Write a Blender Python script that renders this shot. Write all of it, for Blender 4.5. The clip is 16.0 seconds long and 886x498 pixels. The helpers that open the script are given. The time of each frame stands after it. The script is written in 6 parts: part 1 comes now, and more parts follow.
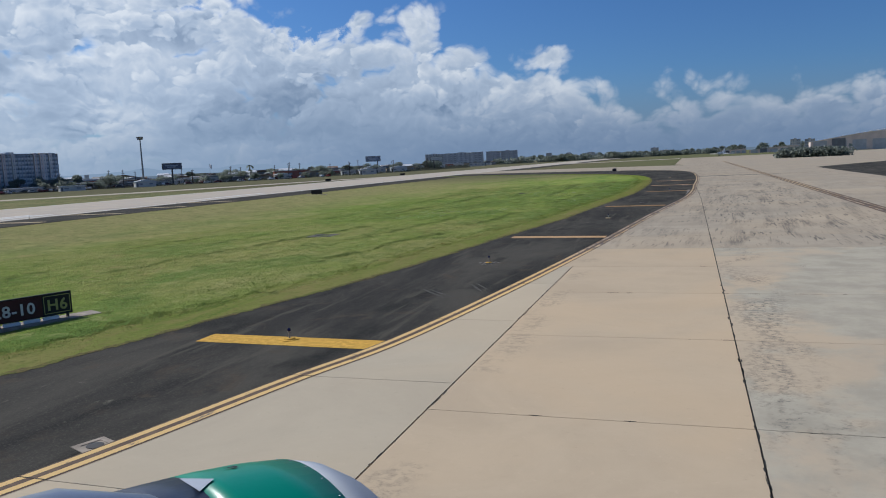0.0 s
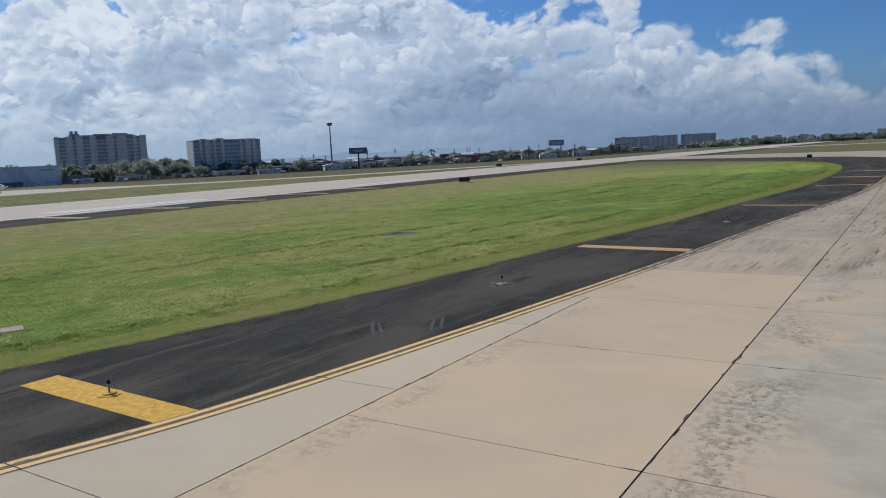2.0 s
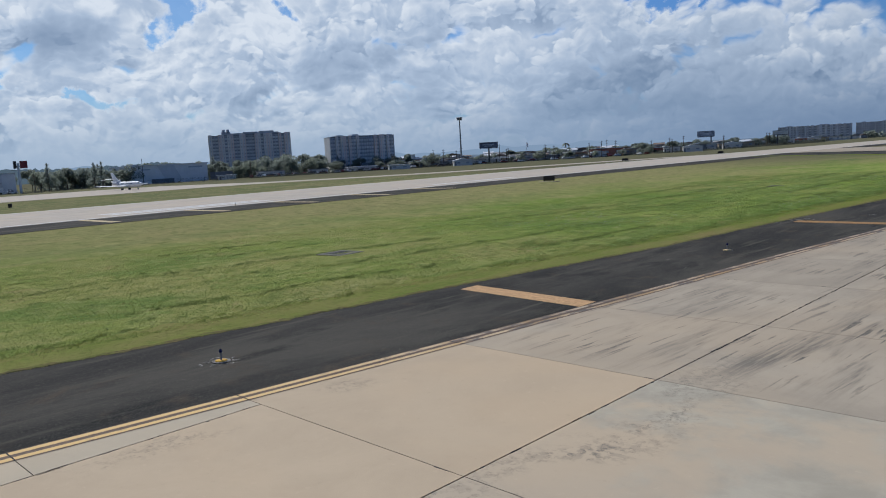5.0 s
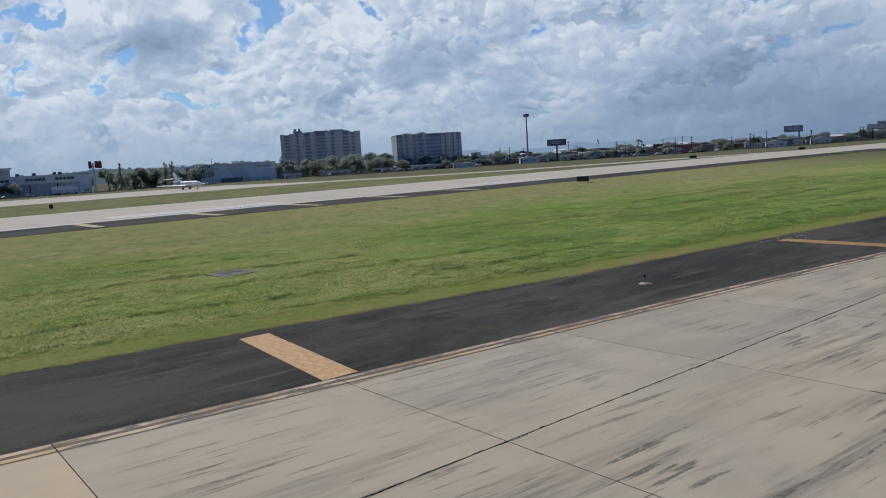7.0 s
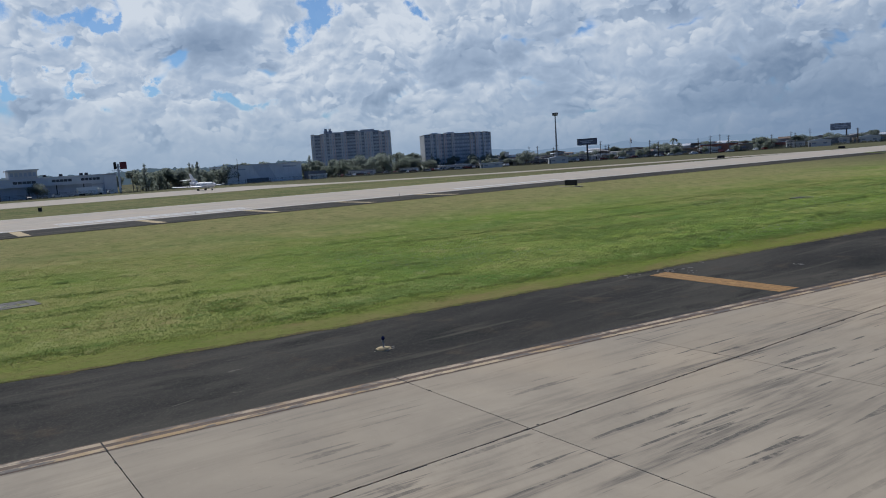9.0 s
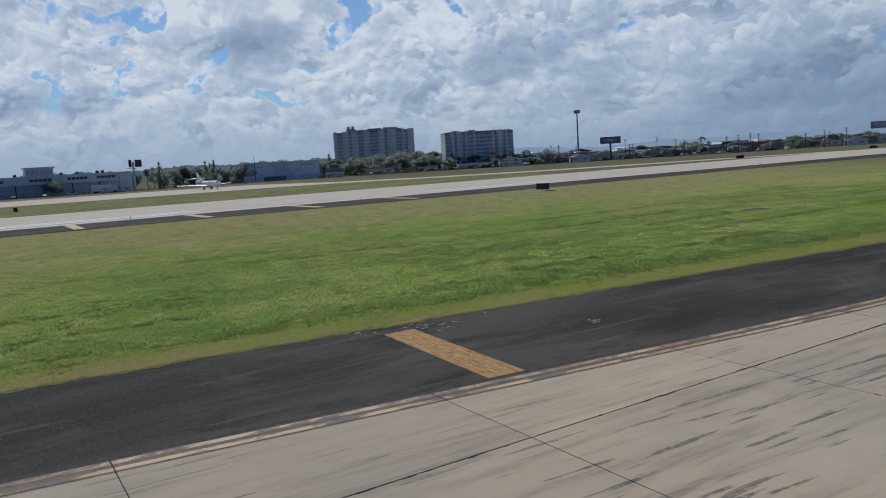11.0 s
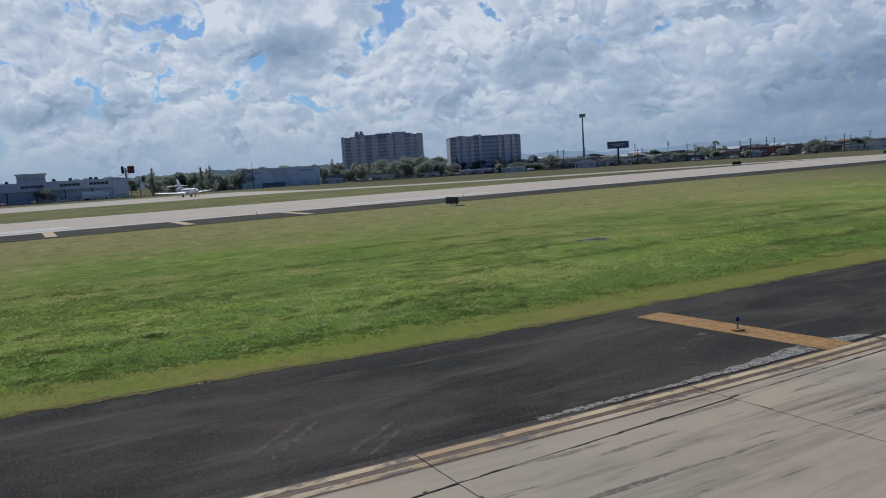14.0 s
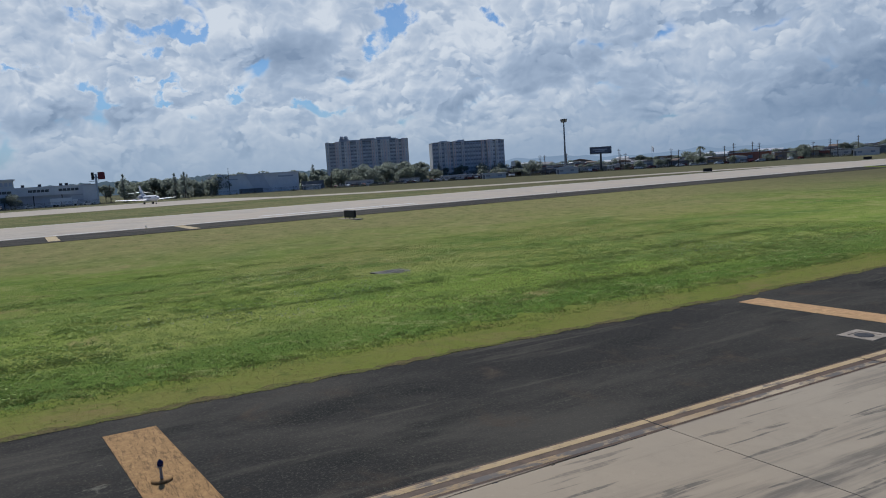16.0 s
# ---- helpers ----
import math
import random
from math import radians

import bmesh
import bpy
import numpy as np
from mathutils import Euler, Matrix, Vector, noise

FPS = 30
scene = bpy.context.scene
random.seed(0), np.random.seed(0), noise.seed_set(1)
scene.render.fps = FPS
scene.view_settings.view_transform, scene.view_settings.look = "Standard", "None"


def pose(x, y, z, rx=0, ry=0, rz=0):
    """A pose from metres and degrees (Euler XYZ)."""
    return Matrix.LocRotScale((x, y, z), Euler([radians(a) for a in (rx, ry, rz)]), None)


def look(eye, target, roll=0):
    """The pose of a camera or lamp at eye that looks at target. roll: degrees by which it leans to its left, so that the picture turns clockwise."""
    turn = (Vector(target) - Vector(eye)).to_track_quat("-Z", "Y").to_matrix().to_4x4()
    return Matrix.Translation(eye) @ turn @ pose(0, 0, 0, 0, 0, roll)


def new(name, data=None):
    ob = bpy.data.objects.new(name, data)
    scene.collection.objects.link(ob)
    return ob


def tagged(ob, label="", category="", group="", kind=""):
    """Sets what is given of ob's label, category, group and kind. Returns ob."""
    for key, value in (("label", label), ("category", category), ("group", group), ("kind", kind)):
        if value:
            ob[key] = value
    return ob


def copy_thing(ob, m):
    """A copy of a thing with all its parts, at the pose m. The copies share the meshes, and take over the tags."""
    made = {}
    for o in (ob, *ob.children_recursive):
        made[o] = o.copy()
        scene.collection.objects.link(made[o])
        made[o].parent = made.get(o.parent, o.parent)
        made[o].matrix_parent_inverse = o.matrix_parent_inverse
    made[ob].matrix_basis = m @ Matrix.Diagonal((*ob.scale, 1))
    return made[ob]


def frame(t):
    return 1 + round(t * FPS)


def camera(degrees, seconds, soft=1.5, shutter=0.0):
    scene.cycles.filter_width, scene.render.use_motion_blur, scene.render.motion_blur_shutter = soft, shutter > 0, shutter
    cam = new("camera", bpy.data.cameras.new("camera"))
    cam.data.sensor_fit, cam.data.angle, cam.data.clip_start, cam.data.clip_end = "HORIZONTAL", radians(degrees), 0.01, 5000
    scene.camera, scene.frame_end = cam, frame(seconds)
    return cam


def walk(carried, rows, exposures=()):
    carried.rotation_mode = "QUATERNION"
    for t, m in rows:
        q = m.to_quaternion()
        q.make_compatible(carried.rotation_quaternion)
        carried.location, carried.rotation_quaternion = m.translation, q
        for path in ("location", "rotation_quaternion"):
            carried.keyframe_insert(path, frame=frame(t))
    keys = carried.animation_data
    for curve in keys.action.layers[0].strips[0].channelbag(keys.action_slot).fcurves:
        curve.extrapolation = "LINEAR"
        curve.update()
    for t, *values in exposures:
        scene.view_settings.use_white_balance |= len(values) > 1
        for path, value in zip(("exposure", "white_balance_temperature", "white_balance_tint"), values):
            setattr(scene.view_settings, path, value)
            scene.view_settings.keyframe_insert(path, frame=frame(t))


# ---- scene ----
cam = camera(61.6, 16.0, 1.0)
PATH = [
    (0, (-7.648, 4.657, 4.664), (-8.281, 6.541, 4.435), -2.8),
    (0.5, (-6.434, 6.634, 4.707), (-7.289, 8.427, 4.479), -2.9),
    (1, (-5.33, 8.638, 4.762), (-6.27, 10.388, 4.528), -2.9),
    (1.5, (-4.145, 10.91, 4.831), (-5.168, 12.612, 4.589), -2.9),
    (2, (-3.121, 13.247, 4.898), (-4.209, 14.906, 4.65), -2.8),
    (2.5, (-2.257, 15.728, 4.902), (-3.395, 17.353, 4.65), -3.0),
    (3, (-1.514, 18.041, 4.895), (-2.7, 19.632, 4.644), -3.0),
    (3.5, (-0.635, 20.487, 4.935), (-1.877, 22.034, 4.687), -3.0),
    (4, (0.123, 23.003, 4.97), (-1.181, 24.5, 4.726), -2.9),
    (4.5, (0.662, 25.676, 4.962), (-0.694, 27.126, 4.718), -3.1),
    (7, (2.164, 39.835, 4.743), (0.614, 41.076, 4.505), -3.6),
    (7.5, (2.445, 42.763, 4.777), (0.873, 43.977, 4.541), -3.7),
    (8, (2.613, 45.698, 4.732), (1.02, 46.885, 4.496), -3.7),
    (8.5, (2.672, 48.709, 4.674), (1.063, 49.874, 4.44), -3.7),
    (9, (2.662, 51.944, 4.636), (1.039, 53.09, 4.403), -3.7),
    (11.5, (2.461, 67.749, 4.513), (0.774, 68.797, 4.284), -3.6),
    (12, (2.357, 70.915, 4.483), (0.663, 71.953, 4.259), -3.7),
    (12.5, (2.251, 74.155, 4.458), (0.546, 75.176, 4.233), -3.6),
    (13, (2.175, 77.476, 4.43), (0.463, 78.485, 4.208), -3.5),
    (13.5, (2.091, 80.831, 4.396), (0.371, 81.828, 4.176), -3.5),
    (14, (1.906, 84.16, 4.375), (0.18, 85.148, 4.158), -3.6),
    (14.5, (1.888, 87.636, 4.371), (0.16, 88.62, 4.156), -3.6),
    (15, (1.763, 91.019, 4.327), (0.033, 92.0, 4.115), -3.5),
    (15.5, (1.732, 94.366, 4.337), (0.002, 95.349, 4.13), -3.5),
    (16, (1.634, 97.621, 4.357), (-0.096, 98.604, 4.152), -3.6),
]
walk(cam, [(t, look(eye, target, roll)) for t, eye, target, roll in PATH],
     exposures=((0, -0.08, 5930, 9), (4.5, -0.09, 5930, 9), (7, -0.13, 5930, 9), (7.5, -0.15, 5930, 9), (8, -0.24, 5930, 9), (9, -0.24, 5930, 9), (11.5, -0.25, 5930, 9), (16, -0.24, 5930, 9)))

# ---- world, sun ----
SUN_EL, SUN_ROT = radians(43), radians(-80)
TO_SUN = Vector((math.sin(SUN_ROT) * math.cos(SUN_EL), math.cos(SUN_ROT) * math.cos(SUN_EL), math.sin(SUN_EL)))


class Net:
    """A node tree with short ways to add and join nodes."""

    def __init__(self, tree):
        self.tree = tree

    def add(self, kind):
        return self.tree.nodes.new(kind)

    def put(self, socket, value):
        if isinstance(value, bpy.types.NodeSocket):
            self.tree.links.new(value, socket)
        elif value is not None:
            socket.default_value = value

    def math(self, op, a, b=None, c=None, clamp=False):
        n = self.add("ShaderNodeMath")
        n.operation, n.use_clamp = op, clamp
        for socket, value in zip(n.inputs, (a, b, c)):
            self.put(socket, value)
        return n.outputs[0]

    def vmath(self, op, a, b=None, scale=None):
        n = self.add("ShaderNodeVectorMath")
        n.operation = op
        self.put(n.inputs[0], a)
        self.put(n.inputs[1], b)
        self.put(n.inputs[3], scale)
        return n.outputs["Value"] if op in ("DOT_PRODUCT", "LENGTH") else n.outputs["Vector"]

    def noise(self, vector, scale, detail=4.0, rough=0.5, distort=0.0):
        n = self.add("ShaderNodeTexNoise")
        self.put(n.inputs["Vector"], vector)
        n.inputs["Scale"].default_value, n.inputs["Detail"].default_value = scale, detail
        n.inputs["Roughness"].default_value, n.inputs["Distortion"].default_value = rough, distort
        return n.outputs["Fac"]

    def step(self, value, low, high, to_low=0.0, to_high=1.0, smooth=True):
        n = self.add("ShaderNodeMapRange")
        n.interpolation_type = "SMOOTHSTEP" if smooth else "LINEAR"
        for socket, v in zip(n.inputs, (value, low, high, to_low, to_high)):
            self.put(socket, v)
        return n.outputs[0]

    def mix(self, factor, a, b, blend="MIX"):
        n = self.add("ShaderNodeMix")
        n.data_type, n.blend_type = "RGBA", blend
        self.put(n.inputs[0], factor)
        for socket, v in ((n.inputs[6], a), (n.inputs[7], b)):
            self.put(socket, (*v, 1.0) if isinstance(v, tuple) and len(v) == 3 else v)
        return n.outputs[2]


world = bpy.data.worlds.new("world")
scene.world = world
world.use_nodes = True
net = Net(world.node_tree)
back = world.node_tree.nodes["Background"]
sky = net.add("ShaderNodeTexSky")
sky.sky_type, sky.sun_disc = "NISHITA", False
sky.sun_elevation, sky.sun_rotation = SUN_EL, SUN_ROT
sky.air_density, sky.dust_density, sky.ozone_density = 1.0, 0.6, 3.0
sky_way = net.vmath("NORMALIZE", net.add("ShaderNodeTexCoord").outputs["Generated"])
split = net.add("ShaderNodeSeparateXYZ")
net.put(split.inputs[0], sky_way)
wx, wy, wz = split.outputs
# cumulus heaps, laid out in tens of degrees: u to the left of +y, v upwards
u_way = net.math("MULTIPLY", net.math("ARCTAN2", net.math("MULTIPLY", wx, -1.0), wy), 18.0 / math.pi)
v_way = net.math("MULTIPLY", net.math("ARCSINE", wz), 18.0 / math.pi)
flat = net.add("ShaderNodeCombineXYZ")
net.put(flat.inputs[0], u_way), net.put(flat.inputs[1], v_way)
bend = net.add("ShaderNodeTexNoise")
bend.inputs["Scale"].default_value, bend.inputs["Detail"].default_value = 1.6, 2.0
net.put(bend.inputs["Vector"], flat.outputs[0])
bent = net.vmath("ADD", flat.outputs[0], net.vmath("SCALE", net.vmath("SUBTRACT", bend.outputs["Color"], (0.5, 0.5, 0.5)), scale=0.30))
# nearer the horizon the heaps are farther off and so smaller
curl = net.add("ShaderNodeTexNoise")
curl.inputs["Scale"].default_value, curl.inputs["Detail"].default_value = 7.0, 4.0
net.put(curl.inputs["Vector"], flat.outputs[0])
bent = net.vmath("ADD", bent, net.vmath("SCALE", net.vmath("SUBTRACT", curl.outputs["Color"], (0.5, 0.5, 0.5)), scale=0.075))
deep = net.vmath("MULTIPLY", bent, (1.0, 1.45, 1.0))
tear = net.add("ShaderNodeTexNoise")
tear.inputs["Scale"].default_value, tear.inputs["Detail"].default_value, tear.inputs["Roughness"].default_value = 3.2, 6.0, 0.6
net.put(tear.inputs["Vector"], flat.outputs[0])
torn = net.vmath("ADD", flat.outputs[0], net.vmath("SCALE", net.vmath("SUBTRACT", tear.outputs["Color"], (0.5, 0.5, 0.5)), scale=0.75))


def heaps(vector, octaves):
    """Rounded domes of several sizes, crowded together."""
    total = None
    for scale, weight in octaves:
        n = net.add("ShaderNodeTexVoronoi")
        n.voronoi_dimensions, n.feature = "2D", "SMOOTH_F1"
        net.put(n.inputs["Vector"], vector)
        n.inputs["Scale"].default_value, n.inputs["Smoothness"].default_value = scale, 0.22
        dome = net.math("MULTIPLY", net.math("MULTIPLY_ADD", net.math("POWER", n.outputs["Distance"], 2.0), -1.0, 0.5), weight)
        total = dome if total is None else net.math("ADD", total, dome)
    return total


def spots(rows, vector):
    """Soft round masses (u, v, half width, half height, weight)."""
    total = None
    for u, v, half_u, half_v, weight in rows:
        away = net.vmath("LENGTH", net.vmath("MULTIPLY", net.vmath("SUBTRACT", vector, (u, v, 0.0)), (1 / half_u, 1 / half_v, 0.0)))
        one = net.step(away, 1.0, 0.0, 0.0, weight)
        total = one if total is None else net.math("ADD", total, one)
    return total


BROAD = ((0.9, 0.55), (1.9, 0.40))
FINE = ((3.0, 0.40), (7.0, 0.22), (16.0, 0.09), (34.0, 0.03))
broad, fine = heaps(deep, BROAD), heaps(deep, FINE)
broad_up = heaps(net.vmath("ADD", deep, (0.10, 0.22, 0.0)), BROAD)
fine_up = heaps(net.vmath("ADD", deep, (0.02, 0.045, 0.0)), FINE)
# how high the clouds reach at each bearing: low heaps ahead, closed cover to the side
tops = net.add("ShaderNodeValToRGB")
net.put(tops.inputs[0], net.math("MULTIPLY_ADD", u_way, 1 / 6.0, 2 / 6.0))
reach = ((-2.0, 0.34), (-1.1, 0.33), (-0.75, 0.22), (-0.5, 0.32), (-0.2, 0.36), (0.45, 0.34), (0.62, 0.52), (1.2, 0.64), (1.4, 0.60), (1.7, 0.80), (2.2, 0.84), (2.7, 0.92), (3.2, 1.15), (3.8, 1.6))
while len(tops.color_ramp.elements) < len(reach):
    tops.color_ramp.elements.new(0.5)
for knot, (u, top) in zip(tops.color_ramp.elements, reach):
    knot.position, knot.color = (u + 2.0) / 6.0, (top / 2, top / 2, top / 2, 1.0)
HEADS = ((2.02, 1.10, 0.42, 0.24, 0.34), (2.42, 1.07, 0.20, 0.15, 0.24), (3.2, 1.15, 0.32, 0.24, 0.22), (1.0, 0.74, 0.30, 0.14, 0.22),
         (6.0, 1.1, 0.5, 0.4, 0.20), (7.1, 1.1, 0.7, 0.4, 0.20), (8.7, 1.1, 0.35, 0.25, 0.25))
GAPS = ((2.6, 1.10, 0.24, 0.20, -0.26), (3.6, 1.16, 0.34, 0.14, -0.26), (2.85, 1.02, 0.34, 0.07, -0.20), (8.5, 1.16, 0.34, 0.16, -0.40), (8.0, 1.06, 0.36, 0.15, -0.42),
        (7.7, 1.00, 0.26, 0.09, -0.32), (8.95, 0.93, 0.30, 0.08, -0.38), (8.45, 0.74, 0.34, 0.11, -0.36), (7.95, 0.71, 0.46, 0.07, -0.34), (7.5, 0.63, 0.28, 0.09, -0.36), (7.05, 0.60, 0.30, 0.08, -0.36),
        (6.8, 0.52, 0.40, 0.07, -0.26), (6.28, 1.16, 0.36, 0.20, -0.44), (6.48, 0.97, 0.18, 0.14, -0.34), (5.56, 1.11, 0.18, 0.22, -0.40), (4.2, 1.22, 0.5, 0.10, -0.22))
WHITES = ((8.4, 0.44, 0.80, 0.15, 0.12), (7.6, 0.36, 0.80, 0.14, 0.08), (5.8, 0.96, 0.70, 0.26, 0.11), (7.5, 1.17, 0.36, 0.14, 0.12), (6.85, 1.19, 0.30, 0.14, 0.11), (4.1, 0.24, 0.60, 0.10, 0.10),
          (5.6, 0.31, 0.60, 0.10, 0.10), (3.35, 0.61, 0.45, 0.12, 0.10), (4.9, 1.00, 0.40, 0.18, 0.07), (6.4, 0.75, 0.60, 0.14, 0.08))
GREYS = ((2.6, 0.47, 0.75, 0.16, 0.45), (2.75, 0.27, 0.75, 0.12, 0.40), (4.4, 0.67, 0.45, 0.2, 0.3), (7.12, 0.93, 0.55, 0.30, 0.85), (5.2, 0.74, 0.75, 0.26, 0.60),
         (4.7, 0.95, 0.6, 0.2, 0.40), (3.25, 0.53, 0.55, 0.22, 0.60), (3.3, 0.32, 0.85, 0.18, 0.65), (8.7, 0.5, 0.7, 0.16, 0.55), (8.2, 0.5, 0.3, 0.2, 0.4), (4.6, 0.42, 0.5, 0.25, 0.35), (3.9, 0.6, 0.4, 0.2, 0.3), (2.9, 0.5, 1.9, 0.8, 0.32), (1.6, 0.2, 1.7, 0.45, 0.40), (-0.3, 0.1, 1.5, 0.3, 0.40))
under = net.math("SUBTRACT", net.math("MULTIPLY", tops.outputs["Color"], 2.0), v_way)
depth = net.math("ADD", net.math("MINIMUM", net.math("MAXIMUM", net.math("MULTIPLY", under, 0.9), -0.42), 0.25), net.math("ADD", spots(HEADS, bent), spots(GAPS, torn)))
depth = net.math("ADD", depth, net.math("ADD", net.math("MULTIPLY_ADD", broad, 0.55, -0.11), net.math("MULTIPLY_ADD", fine, 1.05, -0.17)))
cloud = net.math("MAXIMUM", net.step(depth, -0.03, 0.22), net.step(u_way, 3.5, 7.0, 0.0, 0.12))
crisp = net.step(net.noise(bent, 1.9, 2.0), 0.42, 0.62, 0.18, 1.0)
crisp = net.math("MINIMUM", net.math("ADD", crisp, net.step(v_way, 0.75, 0.35, 0.0, 0.45)), 1.15)
small = net.math("MULTIPLY", net.math("MULTIPLY", net.math("SUBTRACT", fine, fine_up), 2.1), crisp)
large = net.math("MULTIPLY", net.math("SUBTRACT", broad, broad_up), 0.85)
tone = net.math("ADD", net.math("ADD", small, large), net.math("MULTIPLY_ADD", net.noise(bent, 2.6, 7.0, 0.58), 1.0, 0.02))
# heaps standing in front of one another: each has a crisp bright brow and a greyer foot
for shift, octaves, cut, patch in (((3.7, 5.1, 0.0), ((2.2, 0.42), (5.2, 0.26), (12.0, 0.13), (27.0, 0.06)), 0.235, 2.3), ((8.3, 1.9, 0.0), ((1.3, 0.46), (3.3, 0.30), (8.0, 0.17), (19.0, 0.09)), 0.285, 1.5)):
    spot_at = net.vmath("ADD", deep, shift)
    heap = heaps(spot_at, octaves)
    heap_up = heaps(net.vmath("ADD", spot_at, (0.03, 0.085, 0.0)), octaves)
    there = net.math("ADD", heap, net.math("MULTIPLY_ADD", net.noise(spot_at, patch, 3.0, 0.55), 0.55, -0.275))
    front = net.step(there, cut, cut + 0.06)
    brow = net.math("MULTIPLY_ADD", net.math("SUBTRACT", heap, heap_up), 2.1, net.step(there, cut, cut + 0.26, 0.74, 0.36))
    tone = net.mix(net.math("MULTIPLY", front, 0.66), tone, brow)
thin_edge = net.step(depth, 0.30, 0.08, 0.0, 0.22)
tone = net.math("ADD", net.math("ADD", tone, thin_edge), spots(WHITES, bent))
shade = net.math("MINIMUM", spots(GREYS, bent), 0.80)
tone = net.math("MULTIPLY_ADD", shade, -0.16, net.math("MULTIPLY", tone, net.math("MULTIPLY_ADD", shade, -0.62, 1.0)), clamp=True)
lit = net.mix(net.step(tone, 0.0, 0.47, smooth=False), (0.215, 0.285, 0.395), (0.465, 0.538, 0.640))
lit = net.mix(net.step(tone, 0.47, 0.84, smooth=False), lit, (0.79, 0.81, 0.83))
blue = net.mix(net.step(u_way, 2.5, 6.5), net.vmath("MULTIPLY", sky.outputs[0], (0.040, 0.060, 0.088)), net.vmath("MULTIPLY", sky.outputs[0], (0.040, 0.058, 0.076)))
low = net.step(wz, 0.0, 0.115, 0.92, 0.0)
far_air = net.mix(net.step(wx, -0.98, -0.25), (0.37, 0.46, 0.57), (0.19, 0.27, 0.40))
hazy = net.mix(low, net.mix(net.math("MULTIPLY", cloud, 0.96), blue, lit), far_air)
ground_glow = net.step(wz, -0.02, 0.0)
hazy = net.vmath("SCALE", hazy, scale=net.step(u_way, -1.0, 5.0, 0.86, 1.0))
net.put(back.inputs["Color"], net.mix(ground_glow, (0.10, 0.12, 0.08), hazy))
back.inputs["Strength"].default_value = 1.0

sun = new("sun", bpy.data.lights.new("sun", "SUN"))
sun.data.energy, sun.data.angle, sun.data.color = 4.2, radians(0.6), (1.0, 0.93, 0.84)
sun.matrix_world = look((0, 0, 50), Vector((0, 0, 50)) - TO_SUN)
scene.view_settings.exposure = 0.0

# ---- materials ----


def material(name, build, rough=0.8, metal=0.0, gloss=0.5):
    """build(net, place) gives a colour and a height for the bump (or None); place is the point in the world."""
    m = bpy.data.materials.new(name)
    m.use_nodes = True
    n = Net(m.node_tree)
    shader = m.node_tree.nodes["Principled BSDF"]
    place = n.add("ShaderNodeNewGeometry").outputs["Position"]
    colour, height, strength, distance = (*build(n, place), 0.3, 0.02)[:4]
    n.put(shader.inputs["Base Color"], (*colour, 1.0) if isinstance(colour, tuple) else colour)
    shader.inputs["Roughness"].default_value, shader.inputs["Metallic"].default_value = rough, metal
    shader.inputs["Specular IOR Level"].default_value = gloss
    if height is not None:
        bump = n.add("ShaderNodeBump")
        bump.inputs["Strength"].default_value, bump.inputs["Distance"].default_value = strength, distance
        n.put(bump.inputs["Height"], height)
        n.put(shader.inputs["Normal"], bump.outputs[0])
    return m


def plain(name, colour, rough=0.6, metal=0.0, vary=0.25, scale=1.5, gloss=0.3):
    """Paint, plaster or metal with blotches and fine grain."""
    def build(n, p):
        dark = tuple(c * (1 - vary) for c in colour)
        blotch = n.noise(p, scale, 5.0, 0.6)
        grain = n.noise(p, scale * 14, 3.0)
        c = n.mix(n.step(blotch, 0.35, 0.7), dark, colour)
        return n.mix(n.math("MULTIPLY", grain, 0.3), c, dark), grain, 0.1, 0.01
    return material(name, build, rough, metal, gloss)


def island(n):
    return n.add("ShaderNodeNewGeometry").outputs["Random Per Island"]


def streaks(n, p, along, across, scale):
    """Noise drawn out along y."""
    return n.noise(n.vmath("MULTIPLY", p, (across, along, 1.0)), scale, 5.0, 0.6, 0.3)


